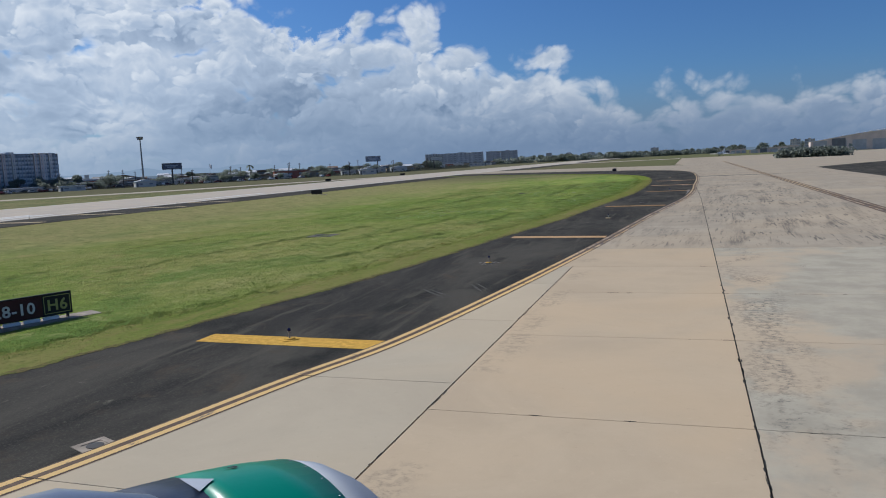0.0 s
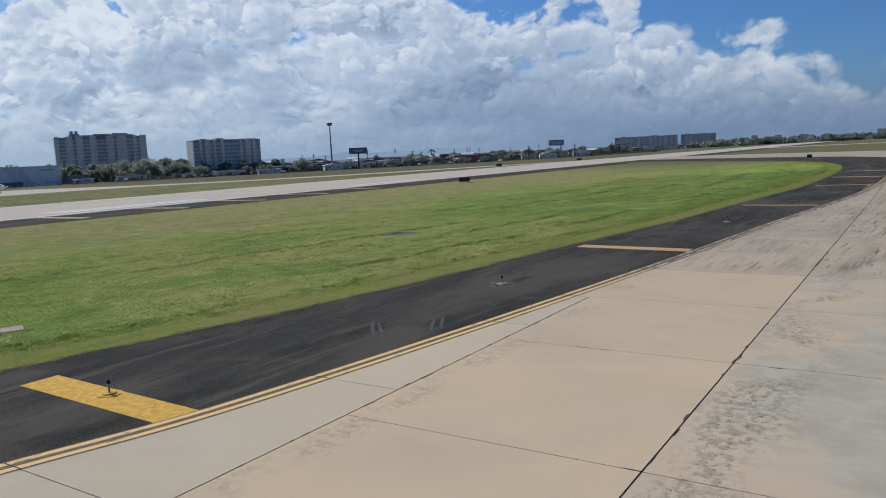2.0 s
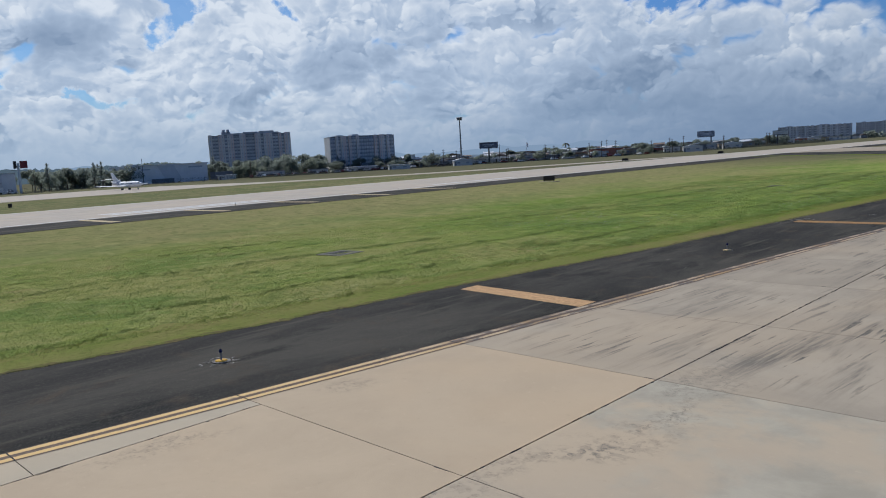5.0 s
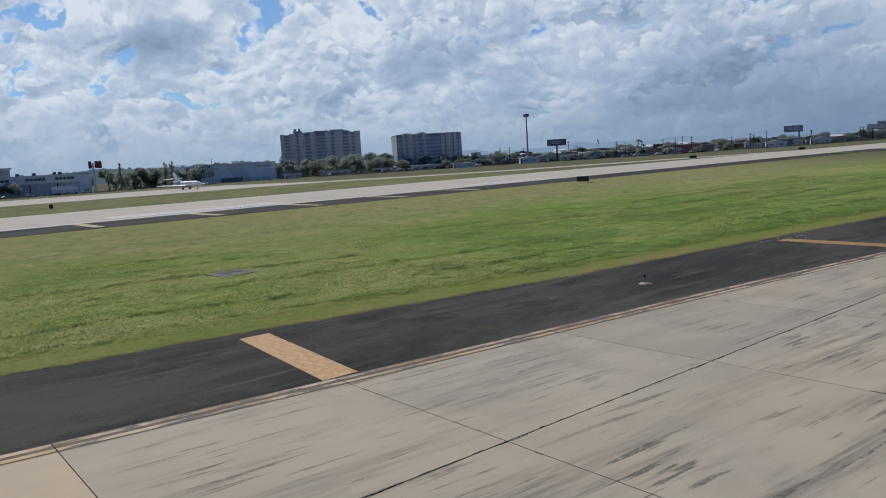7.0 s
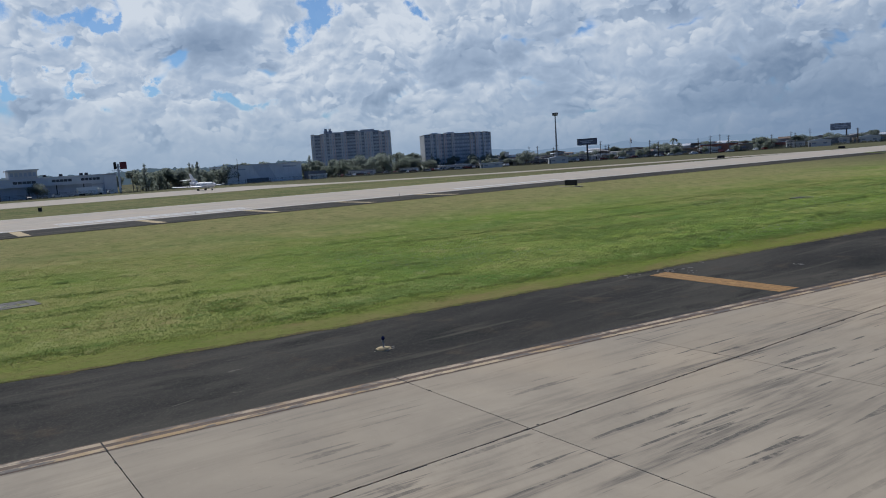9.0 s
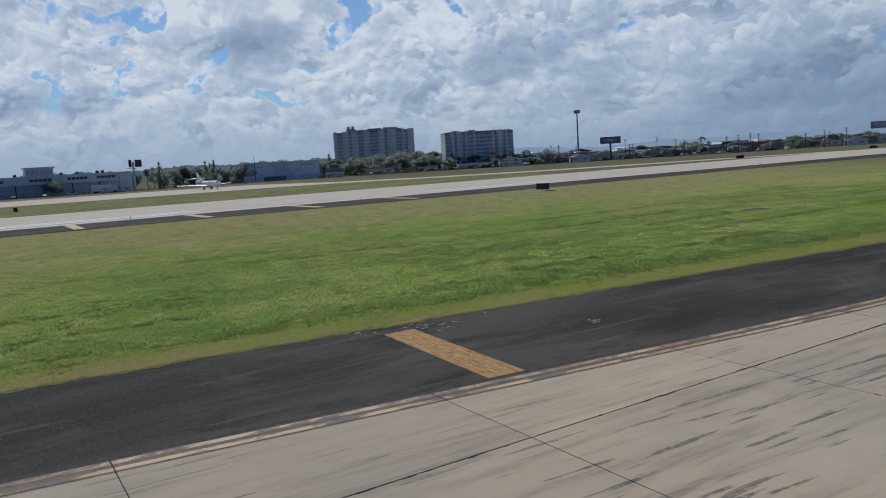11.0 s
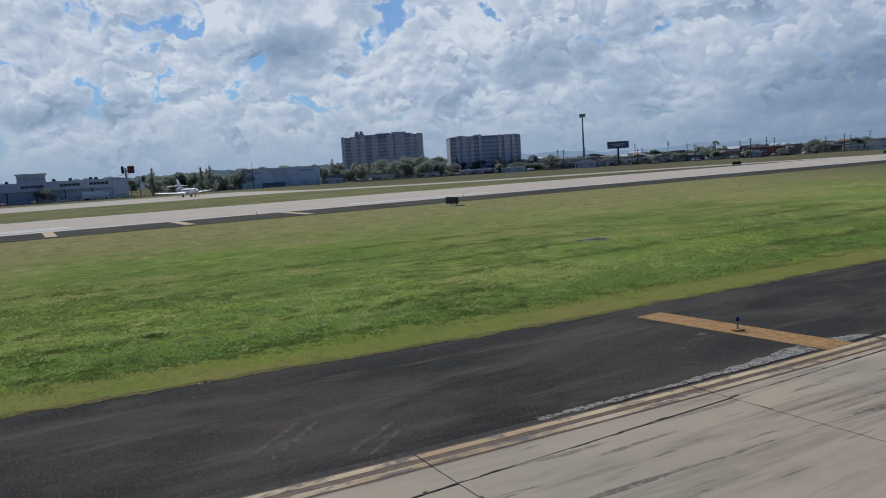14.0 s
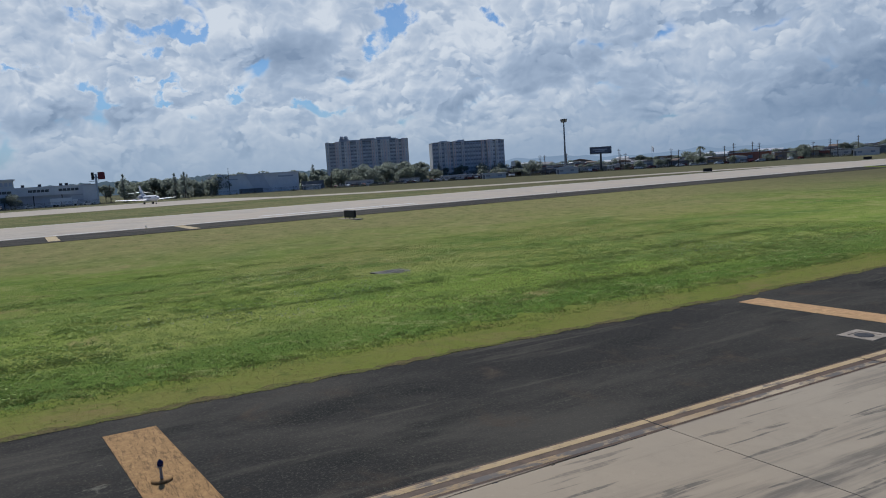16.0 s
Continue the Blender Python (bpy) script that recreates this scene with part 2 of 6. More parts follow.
def grass_build(n, p):
    where = n.add("ShaderNodeSeparateXYZ")
    n.put(where.inputs[0], p)
    x, y = where.outputs[0], where.outputs[1]
    wide = n.noise(p, 0.035, 5.0, 0.62, 0.4)
    mid = n.noise(n.vmath("MULTIPLY", p, (1.0, 0.6, 1.0)), 0.15, 8.0, 0.62, 0.8)
    c = n.mix(n.step(wide, 0.36, 0.62), (0.250, 0.246, 0.090), (0.170, 0.232, 0.052))
    c = n.mix(n.step(mid, 0.50, 0.64, 0.0, 0.75), c, (0.112, 0.180, 0.046))
    c = n.mix(n.step(mid, 0.46, 0.34, 0.0, 0.75), c, (0.262, 0.250, 0.098))
    # drier towards the runway and beyond it
    c = n.mix(n.step(n.math("MULTIPLY_ADD", n.noise(p, 0.09, 4.0, 0.6), 26.0, x), -28.0, -56.0, 0.0, 0.78), c, (0.242, 0.212, 0.106))
    c = n.mix(n.step(x, -128.0, -138.0, 0.0, 0.75), c, n.mix(n.step(mid, 0.40, 0.60), (0.180, 0.165, 0.095), (0.088, 0.108, 0.060)))
    c = n.mix(n.step(x, -200.0, -240.0, 0.0, 0.85), c, (0.130, 0.122, 0.082))
    # lusher in the north
    lush = n.math("MULTIPLY", n.step(y, 58.0, 92.0), n.step(x, -44.0, -22.0))
    c = n.mix(n.math("MULTIPLY", lush, 0.50), c, n.mix(n.step(mid, 0.40, 0.62), (0.235, 0.312, 0.060), (0.128, 0.210, 0.050)))
    # a ranker, deeper green belt just behind the mown verge
    verge_line = n.math("MINIMUM", n.math("MULTIPLY_ADD", y, 0.083, -22.1), n.math("MULTIPLY_ADD", y, 0.022, -16.8))
    inward = n.math("ADD", n.math("SUBTRACT", verge_line, x), n.math("MULTIPLY_ADD", n.noise(p, 0.35, 5.0, 0.6), 4.0, -2.0))
    rank = n.math("MULTIPLY", n.math("MULTIPLY", n.step(inward, 1.5, 2.6), n.step(inward, 6.5, 3.6)), n.step(y, 60.0, 80.0, 0.0, 0.75))
    c = n.mix(rank, c, (0.092, 0.160, 0.034))
    clump = n.noise(p, 0.75, 9.0, 0.70, 0.6)
    c = n.mix(n.step(clump, 0.51, 0.64, 0.0, 0.55), c, (0.098, 0.140, 0.042))
    c = n.mix(n.step(clump, 0.47, 0.36, 0.0, 0.50), c, (0.322, 0.318, 0.135))
    tuft = n.noise(p, 3.2, 8.0, 0.74)
    c = n.mix(n.step(tuft, 0.46, 0.32, 0.0, 0.65), c, (0.084, 0.118, 0.036))
    c = n.mix(n.step(tuft, 0.55, 0.72, 0.0, 0.60), c, (0.350, 0.358, 0.155))
    straw = n.noise(p, 0.30, 6.0, 0.7, 0.8)
    c = n.mix(n.step(straw, 0.57, 0.70, 0.0, 0.60), c, (0.305, 0.242, 0.118))
    c = n.mix(n.step(y, 160.0, 230.0, 0.0, 0.85), c, n.mix(mid, (0.140, 0.126, 0.080), (0.090, 0.092, 0.056)))
    c = n.vmath("SCALE", c, scale=1.12)
    return c, n.math("MULTIPLY_ADD", tuft, 1.0, n.noise(p, 8.0, 4.0, 0.7)), 0.9, 0.09


def verge_build(n, p):
    mid = n.noise(n.vmath("MULTIPLY", p, (1.0, 0.3, 1.0)), 0.45, 7.0, 0.68, 0.5)
    tuft = n.noise(p, 5.0, 7.0, 0.72)
    c = n.mix(n.step(mid, 0.36, 0.62), (0.212, 0.185, 0.078), (0.166, 0.186, 0.054))
    c = n.mix(n.step(mid, 0.56, 0.70), c, (0.097, 0.145, 0.035))
    c = n.mix(n.step(tuft, 0.47, 0.32), c, (0.092, 0.097, 0.035))
    c = n.mix(n.step(tuft, 0.58, 0.74), c, (0.262, 0.242, 0.117))
    where = n.add("ShaderNodeSeparateXYZ")
    n.put(where.inputs[0], p)
    c = n.mix(n.step(where.outputs[1], 62.0, 92.0, 0.0, 0.45), c, (0.176, 0.198, 0.036))
    c = n.mix(n.step(n.noise(p, 1.3, 7.0, 0.75), 0.52, 0.64, 0.0, 0.7), c, (0.105, 0.132, 0.040))
    c = n.mix(n.step(n.noise(n.vmath("MULTIPLY", p, (1.0, 0.5, 1.0)), 0.6, 7.0, 0.7, 0.5), 0.51, 0.64, 0.0, 0.75), c, (0.222, 0.168, 0.080))
    c = n.mix(0.14, c, n.mix(n.step(n.noise(p, 0.15, 5.0, 0.6), 0.4, 0.6), (0.190, 0.190, 0.062), (0.140, 0.185, 0.044)))
    # greener where it meets the long grass, in uneven tongues
    line = n.math("MINIMUM", n.math("MULTIPLY_ADD", where.outputs[1], 0.083, -22.1), n.math("MULTIPLY_ADD", where.outputs[1], 0.022, -16.8))
    reach = n.math("ADD", n.math("SUBTRACT", line, where.outputs[0]), n.math("MULTIPLY_ADD", n.noise(n.vmath("MULTIPLY", p, (1.0, 0.45, 1.0)), 0.55, 7.0, 0.66, 0.4), 5.0, -2.5))
    c = n.mix(n.math("MULTIPLY", n.step(reach, 0.3, 2.0, 0.0, 0.75), n.step(where.outputs[1], 45.0, 80.0, 0.25, 1.0)), c, n.mix(n.step(tuft, 0.40, 0.62), (0.098, 0.152, 0.028), (0.186, 0.232, 0.044)))
    c = n.vmath("SCALE", c, scale=1.10)
    return c, tuft, 0.7, 0.04


def soil_build(n, p):
    bit = n.noise(p, 9.0, 8.0, 0.78)
    c = n.mix(n.step(n.noise(p, 1.1, 6.0, 0.7), 0.42, 0.58), (0.150, 0.125, 0.062), (0.150, 0.165, 0.052))
    c = n.mix(n.step(bit, 0.50, 0.62), c, (0.075, 0.066, 0.045))
    return n.mix(n.step(bit, 0.44, 0.34), c, (0.240, 0.205, 0.115)), bit, 0.8, 0.03


def asphalt_build(n, p):
    patch = n.noise(n.vmath("MULTIPLY", p, (1.0, 0.30, 1.0)), 0.28, 6.0, 0.64, 0.6)
    grit = n.noise(p, 22.0, 5.0, 0.85)
    speck = n.noise(p, 7.0, 8.0, 0.78)
    c = n.mix(n.step(patch, 0.36, 0.66), (0.030, 0.029, 0.027), (0.068, 0.063, 0.053))
    c = n.mix(n.step(n.noise(p, 0.6, 5.0, 0.66, 0.5), 0.54, 0.70, 0.0, 0.75), c, (0.070, 0.055, 0.041))
    c = n.mix(n.step(n.noise(n.vmath("MULTIPLY", p, (1.0, 0.4, 1.0)), 0.45, 4.0, 0.6), 0.47, 0.34, 0.0, 0.75), c, (0.018, 0.019, 0.018))
    c = n.mix(n.step(streaks(n, p, 0.10, 1.0, 1.6), 0.55, 0.70, 0.0, 0.8), c, (0.081, 0.074, 0.060))
    c = n.mix(n.step(speck, 0.56, 0.72, 0.0, 0.85), c, (0.104, 0.096, 0.076))
    c = n.mix(n.step(grit, 0.50, 0.70), c, (0.096, 0.092, 0.072))
    scuff = n.math("MULTIPLY", n.step(n.noise(n.vmath("MULTIPLY", p, (1.0, 0.25, 1.0)), 3.0, 8.0, 0.75, 0.6), 0.60, 0.68), n.step(n.noise(p, 0.20, 3.0), 0.55, 0.64))
    c = n.mix(n.math("MULTIPLY", scuff, 0.75), c, (0.167, 0.159, 0.125))
    return n.vmath("SCALE", c, scale=1.13), n.math("ADD", grit, speck), 0.6, 0.015


def concrete_build(light, dark, rubber, stained=None):
    """Old paving: broad tone, stains, crumbling skin beside the long joint, soft rubber smears."""
    def build(n, p):
        info = n.add("ShaderNodeObjectInfo").outputs["Random"]
        xyz = n.add("ShaderNodeSeparateXYZ")
        n.put(xyz.inputs[0], p)
        blotch = n.noise(p, 0.30, 8.0, 0.68, 0.5)
        fine = n.noise(p, 5.0, 7.0, 0.72)
        grain = n.noise(p, 55.0, 2.0)
        c = n.mix(n.step(blotch, 0.32, 0.68), dark, light)
        c = n.mix(n.step(n.noise(p, 0.13, 4.0, 0.55, 0.5), 0.42, 0.62, 0.0, 0.6), c, (1.06 * light[0], 1.0 * light[1], 0.93 * light[2]))
        c = n.mix(n.math("MULTIPLY", info, 0.40), c, tuple(0.88 * v for v in dark))
        if stained:
            cover = n.noise(n.vmath("MULTIPLY", p, (1.0, 0.8, 1.0)), 0.24, 6.0, 0.60, 0.3)
            c = n.mix(n.step(n.math("ADD", cover, n.step(xyz.outputs[0], -6.5, -2.2, -0.05, 0.07)), 0.42, 0.54), c, n.mix(n.step(n.noise(p, 0.8, 7.0, 0.66, 0.2), 0.34, 0.66), tuple(0.90 * v for v in stained), tuple(1.10 * v for v in stained)))
        c = n.mix(n.step(fine, 0.58, 0.78, 0.0, 0.38), c, tuple(0.66 * v for v in dark))
        c = n.mix(n.step(fine, 0.42, 0.28, 0.0, 0.30), c, tuple(min(1.12 * v, 0.8) for v in light))
        # tyre rubber: soft broad smears with a dry-brushed grain, a few crisp dashes
        swept = n.add("ShaderNodeCombineXYZ")
        n.put(swept.inputs[0], n.math("MULTIPLY_ADD", xyz.outputs[1], -0.05, xyz.outputs[0])), n.put(swept.inputs[1], xyz.outputs[1])
        bowed = swept.outputs[0]
        broad = n.noise(n.vmath("MULTIPLY", bowed, (1.5, 0.16, 1.0)), 0.75, 6.0, 0.62, 0.5)
        brush = n.noise(n.vmath("MULTIPLY", bowed, (9.0, 0.55, 1.0)), 0.8, 6.0, 0.66, 0.4)
        dash = n.noise(n.vmath("MULTIPLY", bowed, (6.0, 0.42, 1.0)), 0.9, 3.0, 0.5, 0.2)
        zone = n.noise(n.vmath("MULTIPLY", p, (1.0, 0.5, 1.0)), 0.17, 4.0, 0.6)
        lane = n.math("MAXIMUM", n.step(xyz.outputs[0], -6.9, -5.4, 0.62, 1.0), n.step(zone, 0.52, 0.62))
        north = n.math("MULTIPLY", n.step(n.math("MULTIPLY_ADD", n.noise(p, 0.4, 3.0), 4.0, xyz.outputs[1]), 43.5, 47.5), n.step(xyz.outputs[1], 128.0, 96.0, 0.55, 1.0))
        wear = n.math("MULTIPLY", n.step(broad, 0.46, 0.62, 0.0, 0.85), n.step(brush, 0.36, 0.62, 0.15, 1.0))
        wear = n.math("MULTIPLY", wear, n.step(zone, 0.38, 0.58, 0.25, 1.0))
        crisp = n.math("MULTIPLY", n.step(dash, 0.590, 0.65, 0.0, 0.92), n.step(zone, 0.36, 0.50, 0.25, 1.0))
        crisp = n.math("MULTIPLY", crisp, n.step(fine, 0.34, 0.56, 0.35, 1.0))
        wear = n.math("MULTIPLY", n.math("MULTIPLY", n.math("MAXIMUM", wear, crisp), lane), n.step(xyz.outputs[0], 0.5, 6.0, 1.0, 0.3))
        c = n.mix(n.math("MULTIPLY", n.math("MULTIPLY", wear, rubber), north), c, (0.098, 0.092, 0.082))
        # crumbling, darker skin beside the long joint
        beside = n.step(n.math("ABSOLUTE", n.math("SUBTRACT", xyz.outputs[0], -5.8)), 1.4, 0.1)
        second = n.math("MULTIPLY", n.step(n.math("ABSOLUTE", n.math("SUBTRACT", xyz.outputs[0], -12.0)), 0.7, 0.1), n.step(n.noise(p, 0.45, 3.0), 0.50, 0.62))
        rotten = n.math("MULTIPLY", beside, n.step(n.noise(n.vmath("MULTIPLY", p, (1.0, 0.45, 1.0)), 0.50, 5.0, 0.62, 0.6), 0.42, 0.58)) if rubber > 0.3 else second
        flake = n.noise(p, 4.6, 9.0, 0.72, 0.2)
        chip = n.math("MULTIPLY", n.step(flake, 0.47, 0.53), rotten)
        chip = n.math("MULTIPLY", chip, n.step(xyz.outputs[1], 46.0, 41.0, 0.10, 1.0))
        c = n.mix(n.math("MULTIPLY", chip, 0.46 if rubber > 0.3 else 0.20), c, (0.190, 0.178, 0.150))
        pit = n.math("MULTIPLY", chip, n.step(n.noise(p, 9.0, 7.0, 0.8), 0.50, 0.58))
        c = n.mix(n.math("MULTIPLY", pit, 0.70 if rubber > 0.3 else 0.30), c, (0.090, 0.085, 0.074))
        return c, n.math("MULTIPLY_ADD", n.math("SUBTRACT", fine, chip), 0.6, grain), 0.20, 0.012
    return build


def paint_build(fresh, under, worn):
    """Ground paint that wears off towards what lies under it."""
    def build(n, p):
        wear = n.noise(n.vmath("MULTIPLY", p, (0.6, 3.4, 1.0)), 3.6, 9.0, 0.76, 0.3)
        blotch = n.noise(p, 0.7, 4.0, 0.6)
        c = n.mix(n.step(n.noise(p, 6.0, 6.0, 0.75), 0.40, 0.62), tuple(0.66 * v for v in fresh), fresh)
        c = n.mix(n.step(blotch, 0.3, 0.7, 0.0, 0.6), c, tuple(0.80 * v for v in fresh))
        c = n.mix(n.step(n.noise(p, 40.0, 2.0), 0.58, 0.78, 0.0, 0.4), c, under)
        return n.mix(n.step(n.math("ADD", wear, worn), 0.60, 0.74), c, under), n.noise(p, 45.0), 0.2, 0.008
    return build


def rubble_build(n, p):
    """Broken stones, pale and dark, with grit between."""
    cells = n.add("ShaderNodeTexVoronoi")
    n.put(cells.inputs["Vector"], p)
    cells.inputs["Scale"].default_value = 26.0
    tint = n.add("ShaderNodeSeparateColor")
    n.put(tint.inputs[0], cells.outputs["Color"])
    keep = n.math("MULTIPLY", n.step(tint.outputs[0], 0.02, 0.50), n.step(n.noise(p, 2.4, 6.0, 0.7), 0.36, 0.52))
    return n.mix(n.math("MULTIPLY", keep, 0.85), (0.070, 0.066, 0.060), (0.34, 0.32, 0.285)), cells.outputs["Distance"], 0.5, 0.02


def line_build(n, p):
    """Edge line paint: fresh at both ends of the fillet, brown and worn between them."""
    y = n.add("ShaderNodeSeparateXYZ")
    n.put(y.inputs[0], p)
    old = n.math("MULTIPLY", n.step(y.outputs[1], 34.0, 46.0), n.step(y.outputs[1], 95.0, 80.0, 0.5, 1.0))
    old = n.math("MAXIMUM", old, n.step(y.outputs[1], 120.0, 130.0, 0.0, 0.5))
    faded = n.mix(n.step(n.noise(p, 0.35, 4.0, 0.6), 0.40, 0.60), (0.47, 0.38, 0.27), (0.31, 0.215, 0.12))
    c = n.mix(old, n.mix(n.step(y.outputs[1], 60.0, 95.0), (0.66, 0.455, 0.195), (0.60, 0.455, 0.245)), faded)
    wear = n.noise(n.vmath("MULTIPLY", p, (1.0, 0.5, 1.0)), 2.4, 8.0, 0.7)
    bare = n.step(n.math("MULTIPLY_ADD", old, 0.13, wear), 0.57, 0.70)
    c = n.mix(n.step(n.noise(p, 30.0, 2.0), 0.6, 0.8, 0.0, 0.4), c, (0.20, 0.15, 0.09))
    return n.mix(bare, c, (0.16, 0.14, 0.12)), n.noise(p, 45.0), 0.2, 0.008


def worn_line_build(n, p):
    """The inner edge line, almost gone beyond the fillet."""
    y = n.add("ShaderNodeSeparateXYZ")
    n.put(y.inputs[0], p)
    old = n.math("MAXIMUM", n.step(y.outputs[1], 34.0, 46.0, 0.0, 0.8), n.step(y.outputs[1], 99.0, 103.0, 0.0, 0.5))
    faded = n.mix(n.step(n.noise(p, 0.35, 4.0, 0.6), 0.40, 0.60), (0.44, 0.36, 0.26), (0.30, 0.21, 0.12))
    c = n.mix(old, n.mix(n.step(y.outputs[1], 60.0, 95.0), (0.66, 0.455, 0.195), (0.60, 0.455, 0.245)), faded)
    wear = n.noise(n.vmath("MULTIPLY", p, (1.0, 0.4, 1.0)), 2.2, 8.0, 0.7)
    c = n.mix(n.step(n.noise(p, 30.0, 2.0), 0.6, 0.8, 0.0, 0.4), c, (0.20, 0.15, 0.09))
    return n.mix(n.step(n.math("MULTIPLY_ADD", old, 0.13, wear), 0.58, 0.68), c, (0.15, 0.135, 0.12)), n.noise(p, 45.0), 0.2, 0.008


def leaf_build(dark, light):
    def build(n, p):
        c = n.mix(island(n), dark, light)
        return n.mix(n.noise(p, 0.6, 3.0), c, tuple(0.7 * v for v in dark)), None
    return build


def leafy(name, dark, light, through_it=0.45, turf=False):
    """Thin leaves: some of the light comes through."""
    m = bpy.data.materials.new(name)
    m.use_nodes = True
    n = Net(m.node_tree)
    m.node_tree.nodes.remove(m.node_tree.nodes["Principled BSDF"])
    p = n.add("ShaderNodeNewGeometry").outputs["Position"]
    colour, _ = leaf_build(dark, light)(n, p)
    if turf:
        mid = n.noise(n.vmath("MULTIPLY", p, (1.0, 0.45, 1.0)), 0.16, 7.0, 0.66, 0.6)
        clump = n.noise(n.vmath("MULTIPLY", p, (1.0, 0.6, 1.0)), 0.55, 7.0, 0.72, 0.5)
        straw = n.noise(n.vmath("MULTIPLY", p, (1.0, 0.5, 1.0)), 0.42, 6.0, 0.7, 0.8)
        colour = n.mix(n.step(mid, 0.50, 0.68, 0.0, 0.55), colour, (0.150, 0.222, 0.066))
        colour = n.mix(n.step(mid, 0.47, 0.36, 0.0, 0.6), colour, (0.300, 0.300, 0.115))
        colour = n.mix(n.step(clump, 0.51, 0.59, 0.0, 0.78), colour, (0.112, 0.172, 0.050))
        colour = n.mix(n.step(clump, 0.47, 0.38, 0.0, 0.8), colour, (0.370, 0.395, 0.170))
        where = n.add("ShaderNodeSeparateXYZ")
        n.put(where.inputs[0], p)
        colour = n.mix(n.step(where.outputs[1], 64.0, 92.0, 0.0, 0.42), colour, n.mix(n.step(clump, 0.44, 0.58), (0.225, 0.305, 0.085), (0.120, 0.195, 0.048)))
        colour = n.vmath("SCALE", n.mix(n.step(straw, 0.56, 0.68, 0.0, 0.75), colour, (0.330, 0.262, 0.130)), scale=1.1)
    front, behind, both = n.add("ShaderNodeBsdfDiffuse"), n.add("ShaderNodeBsdfTranslucent"), n.add("ShaderNodeMixShader")
    n.put(front.inputs["Color"], colour), n.put(behind.inputs["Color"], colour if turf else n.mix(0.5, colour, light))
    both.inputs[0].default_value = through_it
    n.put(both.inputs[1], front.outputs[0]), n.put(both.inputs[2], behind.outputs[0])
    n.put(m.node_tree.nodes["Material Output"].inputs["Surface"], both.outputs[0])
    return m


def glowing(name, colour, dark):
    """Far hills that glow by themselves, with the haze put into their colour."""
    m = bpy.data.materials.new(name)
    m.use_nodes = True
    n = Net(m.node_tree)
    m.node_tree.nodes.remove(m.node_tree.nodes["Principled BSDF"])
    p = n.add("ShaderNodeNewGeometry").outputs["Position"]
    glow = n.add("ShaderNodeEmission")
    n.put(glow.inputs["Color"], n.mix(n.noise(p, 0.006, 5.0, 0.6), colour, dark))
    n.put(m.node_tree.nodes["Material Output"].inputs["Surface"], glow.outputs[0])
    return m


